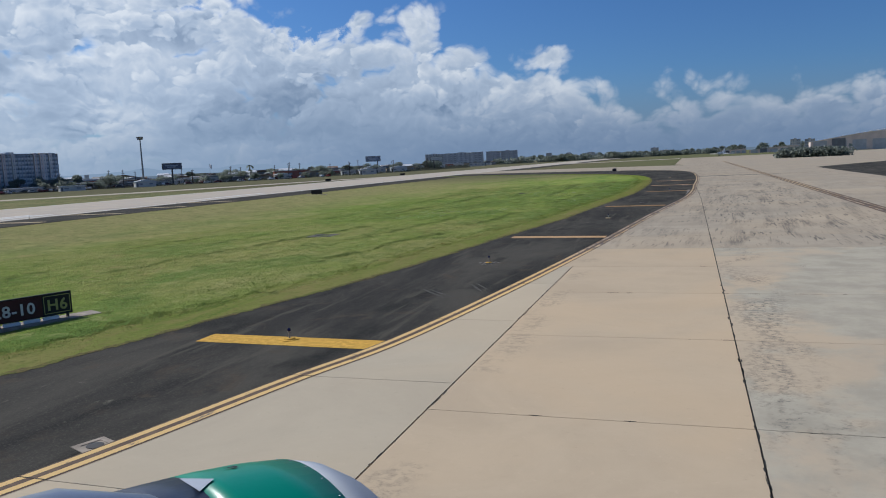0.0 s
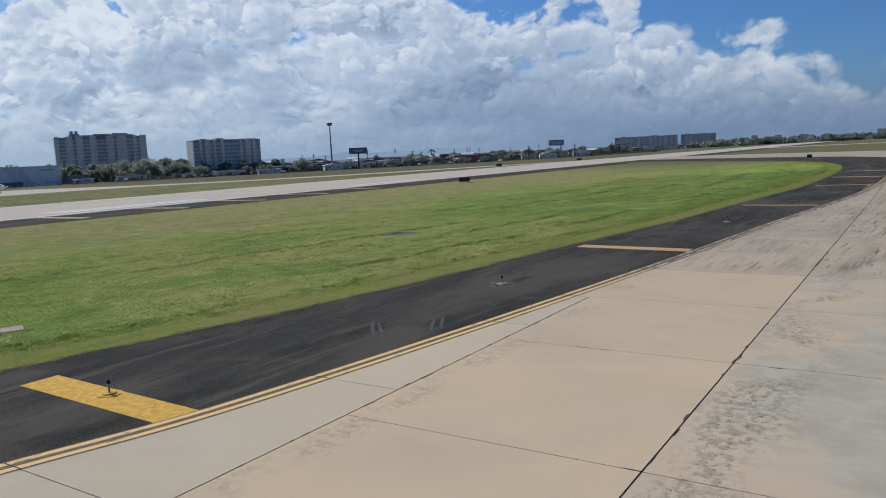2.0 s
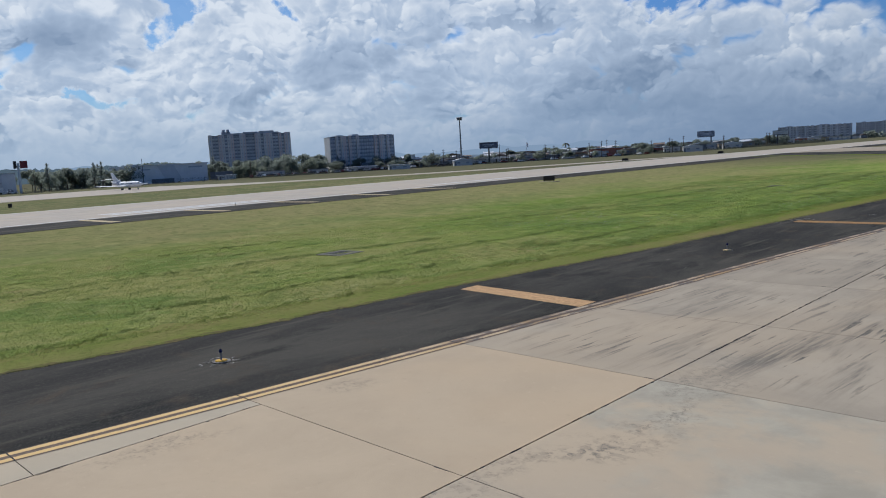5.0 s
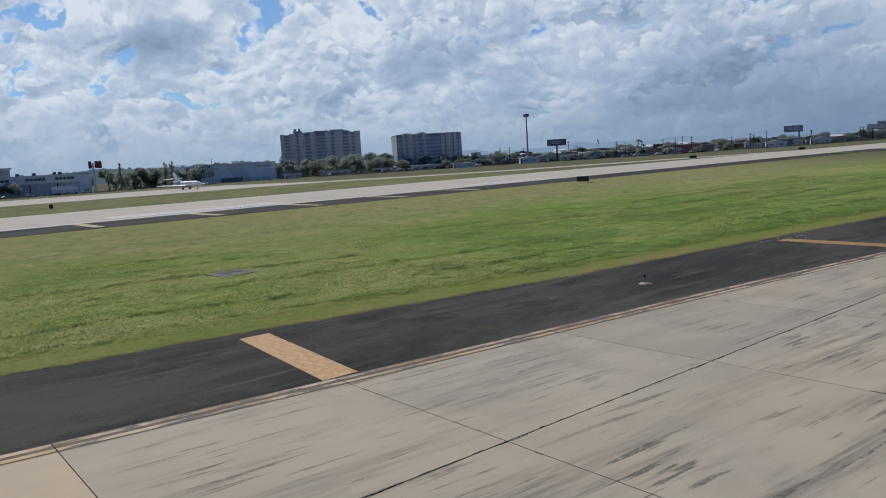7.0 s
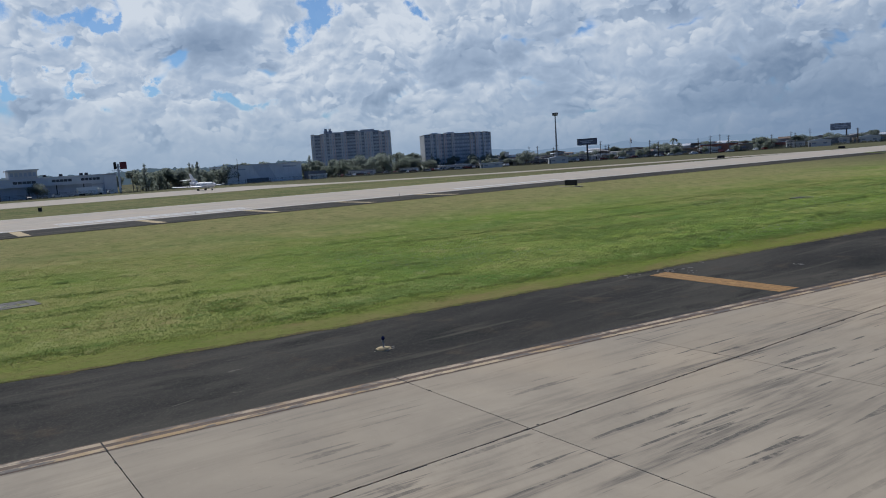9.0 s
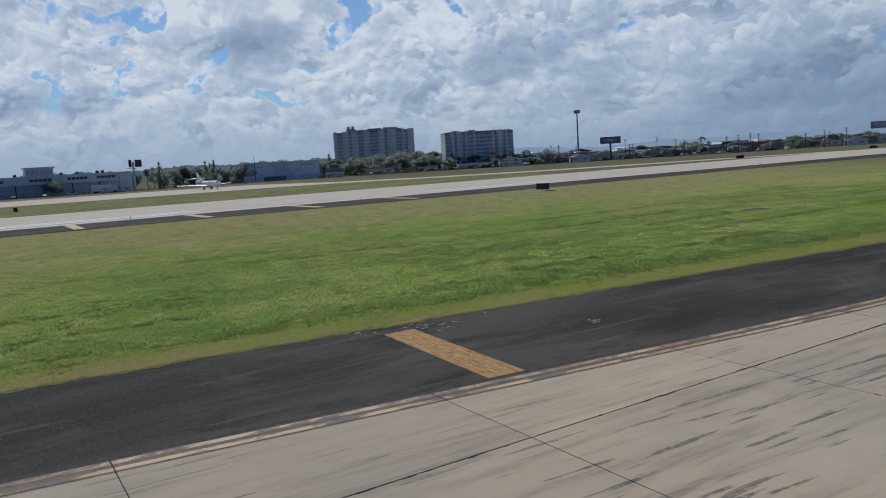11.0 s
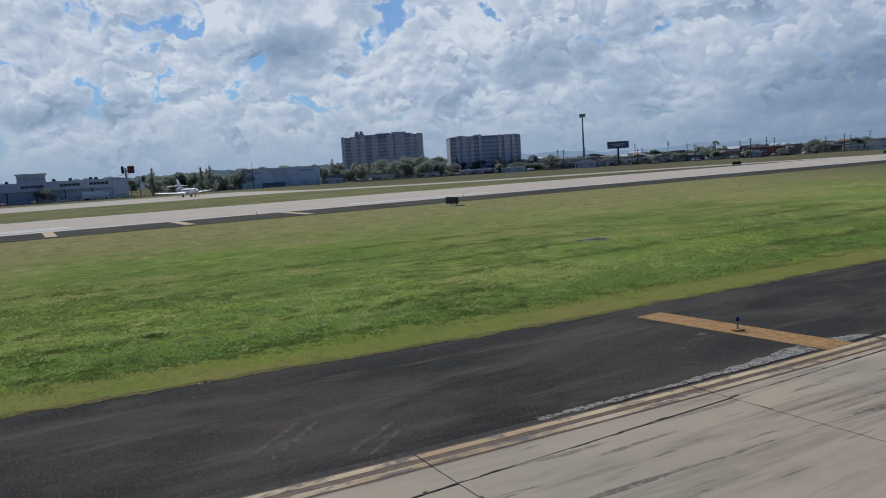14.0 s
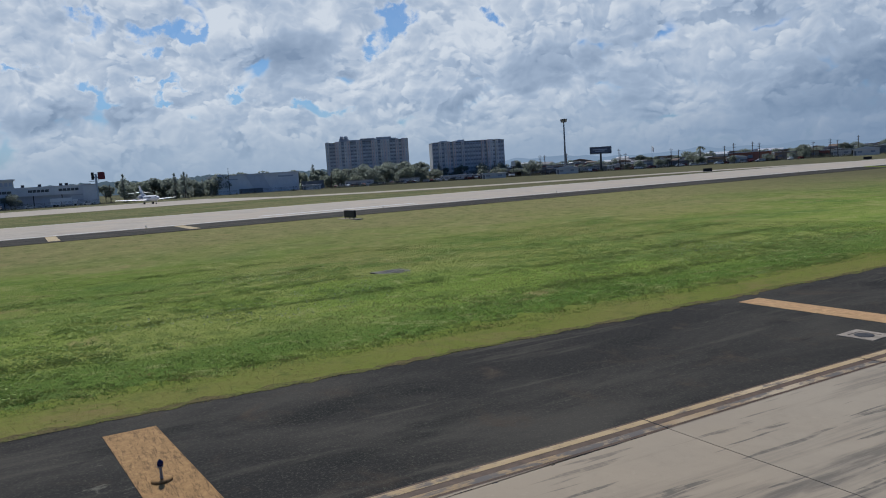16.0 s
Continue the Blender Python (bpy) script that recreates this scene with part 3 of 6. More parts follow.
MAT = {
    "grass": material("grass", grass_build, 0.95, gloss=0.0),
    "verge": material("verge", verge_build, 0.95, gloss=0.0),
    "soil": material("soil", soil_build, 0.95, gloss=0.0),
    "asphalt": material("asphalt", asphalt_build, 0.95, gloss=0.04),
    "concrete_beige": material("concrete_beige", concrete_build((0.530, 0.424, 0.292), (0.470, 0.374, 0.258), 0.10), 0.95, gloss=0.10),
    "concrete_pale": material("concrete_pale", concrete_build((0.510, 0.440, 0.325), (0.450, 0.385, 0.285), 0.12), 0.95, gloss=0.10),
    "concrete_grey": material("concrete_grey", concrete_build((0.425, 0.362, 0.272), (0.338, 0.290, 0.222), 0.95), 0.95, gloss=0.10),
    "concrete_mixed": material("concrete_mixed", concrete_build((0.500, 0.412, 0.295), (0.450, 0.372, 0.272), 0.5, (0.395, 0.355, 0.275)), 0.95, gloss=0.10),
    "concrete_runway": material("concrete_runway", concrete_build((0.48, 0.425, 0.350), (0.41, 0.365, 0.305), 0.30), 0.95, gloss=0.10),
    "joint": plain("joint", (0.035, 0.033, 0.030), 0.9),
    "sealant": plain("sealant", (0.150, 0.098, 0.064), 0.8, vary=0.4, scale=4.0),
    "line": material("line", line_build, 0.85, gloss=0.12),
    "line_worn": material("line_worn", worn_line_build, 0.85, gloss=0.12),
    "bar_fresh": material("bar_fresh", paint_build((0.70, 0.415, 0.075), (0.12, 0.09, 0.05), -0.08), 0.85, gloss=0.12),
    "bar_pale": material("bar_pale", paint_build((0.60, 0.47, 0.27), (0.25, 0.19, 0.11), 0.04), 0.85, gloss=0.12),
    "bar_worn": material("bar_worn", paint_build((0.44, 0.260, 0.105), (0.17, 0.100, 0.045), 0.12), 0.85, gloss=0.12),
    "bar_old": material("bar_old", paint_build((0.60, 0.375, 0.185), (0.30, 0.185, 0.09), 0.06), 0.85, gloss=0.12),
    "white_paint": material("white_paint", paint_build((0.74, 0.73, 0.70), (0.34, 0.31, 0.27), 0.02), 0.85, gloss=0.12),
    "grit": material("grit", paint_build((0.080, 0.076, 0.070), (0.05, 0.048, 0.046), 0.06), 0.95, gloss=0.03),
    "chalk": material("chalk", rubble_build, 0.95, gloss=0.05),
    "old_concrete": plain("old_concrete", (0.17, 0.165, 0.13), 0.9, vary=0.45, scale=3.0),
    "pad": plain("pad", (0.40, 0.34, 0.27), 0.9, vary=0.4, scale=2.5),
    "iron": plain("iron", (0.07, 0.065, 0.06), 0.6, 0.4),
    "steel": plain("steel", (0.42, 0.43, 0.45), 0.45, 0.7),
    "galvanised": plain("galvanised", (0.30, 0.31, 0.32), 0.55, 0.3),
    "black": plain("black", (0.018, 0.018, 0.020), 0.5, vary=0.3),
    "dark_grey": plain("dark_grey", (0.065, 0.068, 0.075), 0.6),
    "sign_red": plain("sign_red", (0.075, 0.018, 0.020), 0.5, vary=0.4, scale=1.2),
    "sign_yellow": plain("sign_yellow", (0.55, 0.52, 0.16), 0.5),
    "sign_white": plain("sign_white", (0.66, 0.66, 0.62), 0.5),
    "blue_lens": plain("blue_lens", (0.010, 0.014, 0.07), 0.15, vary=0.1),
    "green_paint": plain("green_paint", (0.006, 0.235, 0.150), 0.32, vary=0.08, scale=0.8),
    "bare_metal": plain("bare_metal", (0.38, 0.41, 0.46), 0.75, 0.3, vary=0.12, scale=2.0),
    "cowl_metal": plain("cowl_metal", (0.30, 0.33, 0.38), 0.45, 0.6, vary=0.15, scale=2.0),
    "cowl_navy": plain("cowl_navy", (0.050, 0.062, 0.095), 0.35, 0.2, vary=0.2, scale=2.0),
    "grey_paint": plain("grey_paint", (0.42, 0.45, 0.50), 0.4, vary=0.12),
    "white_gloss": plain("white_gloss", (0.80, 0.80, 0.80), 0.55, vary=0.06),
    "glass_dark": plain("glass_dark", (0.085, 0.10, 0.12), 0.12, vary=0.3, scale=0.3),
    "glass_grey": plain("glass_grey", (0.36, 0.38, 0.41), 0.3, vary=0.3, scale=0.3),
    "plaster": plain("plaster", (0.72, 0.68, 0.64), 0.9, vary=0.16, scale=0.25),
    "plaster_pink": plain("plaster_pink", (0.75, 0.63, 0.57), 0.9, vary=0.16, scale=0.25),
    "plaster_shade": plain("plaster_shade", (0.66, 0.67, 0.69), 0.9, vary=0.2, scale=0.3),
    "plaster_white": plain("plaster_white", (0.66, 0.65, 0.62), 0.85, vary=0.14, scale=0.4),
    # darker plaster: shade of recessed tower bays put into the colour; also far blocks, gates
    "plaster_bay": plain("plaster_bay", (0.52, 0.53, 0.56), 0.9, vary=0.2, scale=0.3),
    "plaster_blue": plain("plaster_blue", (0.50, 0.55, 0.61), 0.9, vary=0.2, scale=0.3),
    "plaster_dark": plain("plaster_dark", (0.22, 0.23, 0.25), 0.9, vary=0.2, scale=0.3),
    "plaster_red": plain("plaster_red", (0.40, 0.17, 0.12), 0.9, vary=0.2, scale=0.4),
    "plaster_tan": plain("plaster_tan", (0.46, 0.38, 0.28), 0.9, vary=0.2, scale=0.4),
    "cladding": plain("cladding", (0.61, 0.65, 0.69), 0.6, 0.0, vary=0.12, scale=0.3),
    "hangar_metal": plain("hangar_metal", (0.80, 0.80, 0.80), 0.6, 0.0, vary=0.10, scale=0.3),
    "hangar_shade": plain("hangar_shade", (0.66, 0.67, 0.69), 0.6, 0.0, vary=0.12, scale=0.3),
    "cladding_dark": plain("cladding_dark", (0.46, 0.50, 0.56), 0.5, 0.0, vary=0.15, scale=0.3),
    "roof_metal": plain("roof_metal", (0.66, 0.67, 0.68), 0.5, 0.1, vary=0.15, scale=0.4),
    "roof_brown": plain("roof_brown", (0.22, 0.16, 0.12), 0.9, vary=0.3, scale=0.6),
    "roof_grey": plain("roof_grey", (0.30, 0.30, 0.30), 0.9, vary=0.3, scale=0.5),
    "red_panel": plain("red_panel", (0.20, 0.040, 0.048), 0.5),
    "poster_pale": plain("poster_pale", (0.36, 0.40, 0.47), 0.6, vary=0.5, scale=0.7),
    "poster": plain("poster", (0.16, 0.18, 0.24), 0.6, vary=0.35, scale=0.5),
    "timber": plain("timber", (0.13, 0.10, 0.075), 0.9, vary=0.4, scale=3.0),
    "bark": plain("bark", (0.20, 0.17, 0.14), 0.95, vary=0.4, scale=4.0),
    # tree leaf tones are paled and greyed to hold the haze of distance
    "leaf": leafy("leaf", (0.200, 0.228, 0.200), (0.275, 0.308, 0.262), 0.74),
    "leaf_light": leafy("leaf_light", (0.205, 0.235, 0.192), (0.290, 0.322, 0.258), 0.74),
    "leaf_needle": leafy("leaf_needle", (0.239, 0.272, 0.244), (0.376, 0.413, 0.356), 0.68),
    "scrub": leafy("scrub", (0.095, 0.105, 0.085), (0.190, 0.195, 0.150), 0.5),
    "pylon_metal": plain("pylon_metal", (0.34, 0.38, 0.44), 0.4, 0.6, vary=0.15, scale=2.0),
    "blade": leafy("blade", (0.250, 0.298, 0.080), (0.375, 0.410, 0.130), 0.6, True),
    "blade_dry": leafy("blade_dry", (0.21, 0.21, 0.075), (0.33, 0.29, 0.13), 0.6),
    "weed_dark": leafy("weed_dark", (0.190, 0.280, 0.076), (0.285, 0.375, 0.125), 0.68),
    "blade_dark": leafy("blade_dark", (0.120, 0.165, 0.055), (0.260, 0.310, 0.110), 0.6),
    "scuff": plain("scuff", (0.128, 0.123, 0.110), 0.95, vary=0.5, scale=5.0, gloss=0.04),
    "weed": leafy("weed", (0.255, 0.355, 0.100), (0.420, 0.505, 0.200), 0.68),
    "flower": plain("flower", (0.50, 0.52, 0.42), 0.9),
    # self-lit colours that stand in for the haze over distant land
    "hill_glow": glowing("hill_glow", (0.262, 0.345, 0.455), (0.235, 0.315, 0.422)),
    "hill_mid_glow": glowing("hill_mid_glow", (0.165, 0.215, 0.275), (0.130, 0.175, 0.225)),
    "hill_near_glow": glowing("hill_near_glow", (0.105, 0.145, 0.180), (0.075, 0.108, 0.132)),
    "car_white": plain("car_white", (0.75, 0.75, 0.75), 0.3, vary=0.05),
    "car_dark": plain("car_dark", (0.05, 0.055, 0.07), 0.3, vary=0.1),
    "car_red": plain("car_red", (0.14, 0.03, 0.03), 0.3, vary=0.1),
    "car_silver": plain("car_silver", (0.42, 0.43, 0.45), 0.3, 0.4, vary=0.1),
}

# ---- mesh helpers ----


def mesh_object(name, bm, mat, smooth=False):
    me = bpy.data.meshes.new(name)
    bmesh.ops.recalc_face_normals(bm, faces=bm.faces)
    bm.to_mesh(me)
    bm.free()
    me.materials.append(MAT[mat])
    if smooth:
        for f in me.polygons:
            f.use_smooth = True
    return new(name, me)


def part(name, bm, mat, parent, label="", smooth=False):
    ob = mesh_object(name, bm, mat, smooth)
    ob.parent = parent
    return tagged(ob, label)


def share(name, ob, parent, m=None):
    """Another piece on the same mesh."""
    o = new(name, ob.data)
    o.parent = parent
    if m is not None:
        o.matrix_local = m
    return o


def thing(name, label, category, m=None, group="", kind=""):
    ob = new(name)
    ob.empty_display_size = 0.2
    if m is not None:
        ob.matrix_world = m
    return tagged(ob, label, category, group, kind)


def box(x0, x1, y0, y1, z0, z1, bm=None, bevel=0.0):
    own = bmesh.new()
    v = [own.verts.new(p) for p in ((x0, y0, z0), (x1, y0, z0), (x1, y1, z0), (x0, y1, z0), (x0, y0, z1), (x1, y0, z1), (x1, y1, z1), (x0, y1, z1))]
    for f in ((3, 2, 1, 0), (4, 5, 6, 7), (0, 1, 5, 4), (1, 2, 6, 5), (2, 3, 7, 6), (3, 0, 4, 7)):
        own.faces.new([v[i] for i in f])
    if bevel:
        bmesh.ops.bevel(own, geom=own.edges[:], offset=bevel, segments=2, affect="EDGES")
    return join(bm, own)


def join(bm, own):
    if bm is None:
        return own
    me = bpy.data.meshes.new("scrap")
    own.to_mesh(me)
    own.free()
    bm.from_mesh(me)
    bpy.data.meshes.remove(me)
    return bm


def tube(p, q, r0, r1, sides=8, bm=None):
    """A tapered round bar from p to q."""
    p, q = Vector(p), Vector(q)
    own = bmesh.new()
    turn = (q - p).to_track_quat("Z", "Y").to_matrix()
    rings = []
    for c, r in ((p, r0), (q, r1)):
        rings.append([own.verts.new(c + turn @ Vector((r * math.cos(2 * math.pi * i / sides), r * math.sin(2 * math.pi * i / sides), 0))) for i in range(sides)])
    for i in range(sides):
        own.faces.new((rings[0][i], rings[0][(i + 1) % sides], rings[1][(i + 1) % sides], rings[1][i]))
    own.faces.new(rings[0][::-1]), own.faces.new(rings[1])
    return join(bm, own)


def lathe(profile, sides=16, axis="z", bm=None, squash=(1.0, 1.0)):
    """A round body from (along, radius) pairs."""
    own = bmesh.new()
    rings = []
    for along, r in profile:
        ring = []
        for i in range(sides):
            a = 2 * math.pi * i / sides
            u, w = r * math.cos(a) * squash[0], r * math.sin(a) * squash[1]
            ring.append(own.verts.new((u, w, along) if axis == "z" else (along, u, w)))
        rings.append(ring)
    for a, b in zip(rings, rings[1:]):
        for i in range(sides):
            own.faces.new((a[i], a[(i + 1) % sides], b[(i + 1) % sides], b[i]))
    own.faces.new(rings[0][::-1]), own.faces.new(rings[-1])
    return join(bm, own)


def prism(outline, z0, z1, bm=None):
    """An upright block on an outline of (x, y)."""
    own = bmesh.new()
    low = [own.verts.new((x, y, z0)) for x, y in outline]
    top = [own.verts.new((x, y, z1)) for x, y in outline]
    own.faces.new(low[::-1]), own.faces.new(top)
    for i in range(len(outline)):
        j = (i + 1) % len(outline)
        own.faces.new((low[i], low[j], top[j], top[i]))
    return join(bm, own)


def smooth_line(points, count):
    """A soft curve through points, evenly spaced in their index."""
    p = np.array(points, float)
    p = np.vstack([2 * p[0] - p[1], p, 2 * p[-1] - p[-2]])
    out = []
    for s in np.linspace(0, len(points) - 1, count):
        i = min(int(s), len(points) - 2)
        u = s - i
        a, b, c, d = p[i : i + 4]
        out.append(0.5 * (2 * b + (c - a) * u + (2 * a - 5 * b + 4 * c - d) * u * u + (3 * b - a - 3 * c + d) * u**3))
    return np.array(out)


def strip(left, right, z, skirt=0.0):
    """A ribbon between two rows of (x, y), with a skirt going down along both sides."""
    bm = bmesh.new()
    rows = []
    for (ax, ay), (bx, by) in zip(left, right):
        pts = [(ax, ay, z), (bx, by, z)]
        if skirt:
            pts = [(ax, ay, z - skirt), *pts, (bx, by, z - skirt)]
        rows.append([bm.verts.new(p) for p in pts])
    for a, b in zip(rows, rows[1:]):
        for i in range(len(a) - 1):
            bm.faces.new((a[i], a[i + 1], b[i + 1], b[i]))
    return bm


def offset(line, d):
    """A row of points moved d metres to the right of its way."""
    t = np.gradient(line, axis=0)
    t /= np.linalg.norm(t, axis=1)[:, None]
    return line + np.reshape(d, (-1, 1)) * np.stack([t[:, 1], -t[:, 0]], 1)


def cloud_of_leaves(rng, centres, count, size, flat=0.55):
    """Many small leaf sprays round the given (x, y, z, radius) clumps, as one mesh."""
    centres = np.array(centres, float)
    share_of = centres[:, 3] ** 2
    which = rng.choice(len(centres), count, p=share_of / share_of.sum())
    way = rng.normal(size=(count, 3))
    way /= np.linalg.norm(way, axis=1)[:, None]
    far = rng.uniform(0.35, 1.0, count) ** 0.6
    at = centres[which, :3] + way * (far * centres[which, 3])[:, None] * (1, 1, flat + 0.25)
    u = rng.normal(size=(count, 3))
    u /= np.linalg.norm(u, axis=1)[:, None]
    v = np.cross(u, rng.normal(size=(count, 3)))
    v /= np.linalg.norm(v, axis=1)[:, None]
    s = size * rng.uniform(0.5, 1.3, (count, 1))
    return quads(np.stack([at - u * s, at - v * s * 0.55, at + u * s, at + v * s * 0.55], 1))


def quads(corners):
    """A mesh of loose faces from an array of count x corners x 3."""
    count, k, _ = corners.shape
    me = bpy.data.meshes.new("leaves")
    me.vertices.add(count * k)
    me.vertices.foreach_set("co", corners.astype(np.float32).ravel())
    me.loops.add(count * k)
    me.loops.foreach_set("vertex_index", np.arange(count * k, dtype=np.int32))
    me.polygons.add(count)
    me.polygons.foreach_set("loop_start", np.arange(0, count * k, k, dtype=np.int32))
    me.update(calc_edges=True)
    return me


def mesh_part(name, me, mat, parent, label=""):
    me.materials.append(MAT[mat])
    ob = new(name, me)
    ob.parent = parent
    return tagged(ob, label)

# ---- the airfield: lines on the plan ----
# edge of the taxiway's concrete, from the entrance fillet in the south to the next crossing
EDGE = smooth_line([(-60, -12), (-42, -7), (-32, -3), (-26, 1), (-22, 5), (-19.5, 9), (-17.75, 13), (-16.2, 19), (-15.1, 23), (-13.9, 31), (-12.8, 40),
                    (-11.95, 48), (-10.7, 61), (-9.35, 73), (-8.12, 84), (-7.42, 95), (-7.15, 104), (-7.0, 114), (-6.6, 128), (-6.4, 145), (-6.6, 165),
                    (-7.6, 185), (-11, 202), (-20, 220), (-36, 238), (-60, 258), (-92, 282)], 261)
# where the shoulder meets the grass
VERGE = smooth_line([(-62, -3), (-48, 1.5), (-39.5, 4), (-33, 6.5), (-29, 9.5), (-26.5, 12), (-25, 14.5), (-23.4, 20), (-22.5, 24.5), (-20.9, 31.5), (-19.7, 39.5),
                     (-18.7, 48.5), (-17.0, 61), (-16.0, 73), (-15.1, 84), (-14.1, 95), (-13.8, 104), (-13.65, 114), (-13.7, 128), (-14.4, 145), (-16.4, 163),
                     (-21, 180), (-28, 194), (-38, 208), (-50, 222), (-66, 236), (-92, 256)], 261)


def edge_x(y):
    some = (EDGE[:, 1] > -8) & (EDGE[:, 1] < 200)
    return float(np.interp(y, EDGE[some, 1], EDGE[some, 0]))


def verge_x(y):
    some = (VERGE[:, 1] > 0) & (VERGE[:, 1] < 230)
    return np.interp(y, VERGE[some, 1], VERGE[some, 0])


def ground_z(x, y):
    """A shallow grass swale between taxiway and runway; level, just under the paving, elsewhere."""
    v = verge_x(y)
    u = np.clip((v - x) / np.maximum(v + 79.0, 1.0), 0, 1)
    inside = (y > 5) & (y < 215)
    dip = np.where(inside, 0.50 * np.sin(math.pi * u) ** 2 * np.clip((y - 5) / 25, 0, 1) * np.clip((215 - y) / 40, 0, 1), 0)
    return -0.06 - dip


# ---- ground ----
gx = np.unique(np.r_[np.linspace(-4300, -420, 14), np.linspace(-420, -90, 23), np.linspace(-90, -10, 125), np.linspace(-10, 60, 15), np.linspace(60, 4300, 15)].round(3))
gy = np.unique(np.r_[np.linspace(-4300, -60, 12), np.linspace(-60, 5, 14), np.linspace(5, 170, 190), np.linspace(170, 700, 40), np.linspace(700, 4300, 12)].round(3))
XX, YY = np.meshgrid(gx, gy, indexing="ij")
rng = np.random.default_rng(4)
ZZ = ground_z(XX, YY)
wild = (XX < verge_x(YY) - 1.2) & (XX > -77) & (YY > 6) & (YY < 180)
lumps = np.array([noise.noise(Vector((x * 0.35, y * 0.22, 0.0))) + 0.6 * noise.noise(Vector((x * 1.1, y * 0.9, 5.0))) for x, y in zip(XX[wild], YY[wild])])
ZZ[wild] += 0.10 * lumps
me = bpy.data.meshes.new("ground")
ni, nj = len(gx), len(gy)
index = np.arange(ni * nj).reshape(ni, nj)
faces = np.stack([index[:-1, :-1], index[1:, :-1], index[1:, 1:], index[:-1, 1:]], -1).reshape(-1, 4)
me.from_pydata(np.stack([XX, YY, ZZ], -1).reshape(-1, 3).tolist(), [], faces.tolist())
me.materials.append(MAT["grass"])
for f in me.polygons:
    f.use_smooth = True
tagged(new("ground", me), "green and yellowish mown grass airfield with a shallow swale", "grass", kind="structure")

# ---- taxiway paving ----
shoulder = mesh_object("shoulder", strip(VERGE, EDGE, -0.012, 0.25), "asphalt")
tagged(shoulder, "dark worn asphalt taxiway shoulder with pale scuffs", "pavement", kind="structure")
ragged = smooth_line(VERGE, 1900)
wander = np.array([0.60 * noise.noise(Vector((x * 0.25, y * 0.25, 2.0))) + 0.50 * noise.noise(Vector((x * 1.1, y * 1.1, 7.0))) + 0.45 * noise.noise(Vector((x * 2.9, y * 2.9, 1.0))) for x, y in ragged])
nibble = np.array([0.16 * noise.noise(Vector((x * 0.5, y * 0.5, 4.0))) + 0.12 * noise.noise(Vector((x * 1.7, y * 1.7, 9.0))) + 0.09 * noise.noise(Vector((x * 4.5, y * 4.5, 6.0))) for x, y in ragged])
verge = mesh_object("verge", strip(offset(ragged, -2.2 + wander), offset(ragged, 0.06 + nibble), -0.008, 0.10), "verge")
tagged(verge, "short dry yellow-green grass verge along the shoulder", "grass", kind="structure")

crumble = np.array([0.14 * noise.noise(Vector((x * 2.3, y * 2.3, 12.0))) + 0.10 * noise.noise(Vector((x * 6.0, y * 6.0, 15.0))) for x, y in ragged])
tagged(mesh_object("soil_edge", strip(offset(ragged, -0.14 + nibble + crumble), offset(ragged, 0.10 + nibble - crumble), -0.0045), "soil"), "crumbling brown soil and dead grass along the asphalt", "soil", kind="structure")

ROWS_Y = [-12.0, -6.1, -0.2, 5.7, 11.6, 17.6, 23.8, 30.2, 36.3, 42.3, 48.0, 54.2, 60.1, 66.1, 71.9, 77.7, 83.5, 89.1, 94.8, 100.5, 106.4, 112.4, 118.4, 124.4, 130.4, 136.4, 142.4, 148.4]
COLS_X = [-30.1, -24.2, -18.3, -12.48, -6.64, 5.0, 11.4, 17.8]


def long_joint(y):
    """The joint beside the edge line drifts outwards in the north."""
    return -6.64 - 0.20 * min(max((y - 80) / 26, 0), 1)


taxiway = thing("taxiway", "beige and grey concrete slab taxiway with dark joints", "taxiway", kind="structure")
bed = prism([(-6.9, -14), (18.2, -14), (18.2, 152), (-6.9, 152)], -0.30, -0.022)
part("joint_bed", bed, "joint", taxiway)
some = EDGE[(EDGE[:, 0] > -40) & (EDGE[:, 1] < 125)]
bed = strip(some, np.stack([np.full(len(some), -6.8), some[:, 1]], 1), -0.022)
part("joint_bed", bed, "joint", taxiway)
for i, (x0, x1) in enumerate(zip(COLS_X, COLS_X[1:])):
    for j, (y0, y1) in enumerate(zip(ROWS_Y, ROWS_Y[1:])):
        shift = 1.7 if i == 2 else 0.0
        g, h = 0.017, 0.009
        ys = np.linspace(y0 + shift + h, (min(y1 + shift, 36.3) if i == 2 else y1 + shift) - h, 7)
        start = x0 - 3.0 if i == 3 and y0 > 36 else long_joint(0.5 * (y0 + y1)) if i == 4 else x0
        lefts = [max(start + g, edge_x(y) + 0.02) if y > -3 else x0 + g for y in ys]
        rights = [(long_joint(y) if i == 3 else x1) - g for y in ys]
        keep = [(a, y, b) for a, y, b in zip(lefts, ys, rights) if a < b - 0.02]
        if len(keep) < 2 or (y0 < -3 and i < 3) or (i == 2 and y0 > 33):
            continue
        outline = [(keep[0][2], keep[0][1]), (keep[-1][2], keep[-1][1])] + [(a, y) for a, y, b in keep[::-1]]
        beige = y1 < 43 and (i < 4)
        mat = "concrete_mixed" if i == 4 and y1 < 44 else "concrete_grey" if not beige else "concrete_pale" if i < 3 else "concrete_beige"
        slab = part("slab", prism(outline, -0.28, 0.0), mat, taxiway)
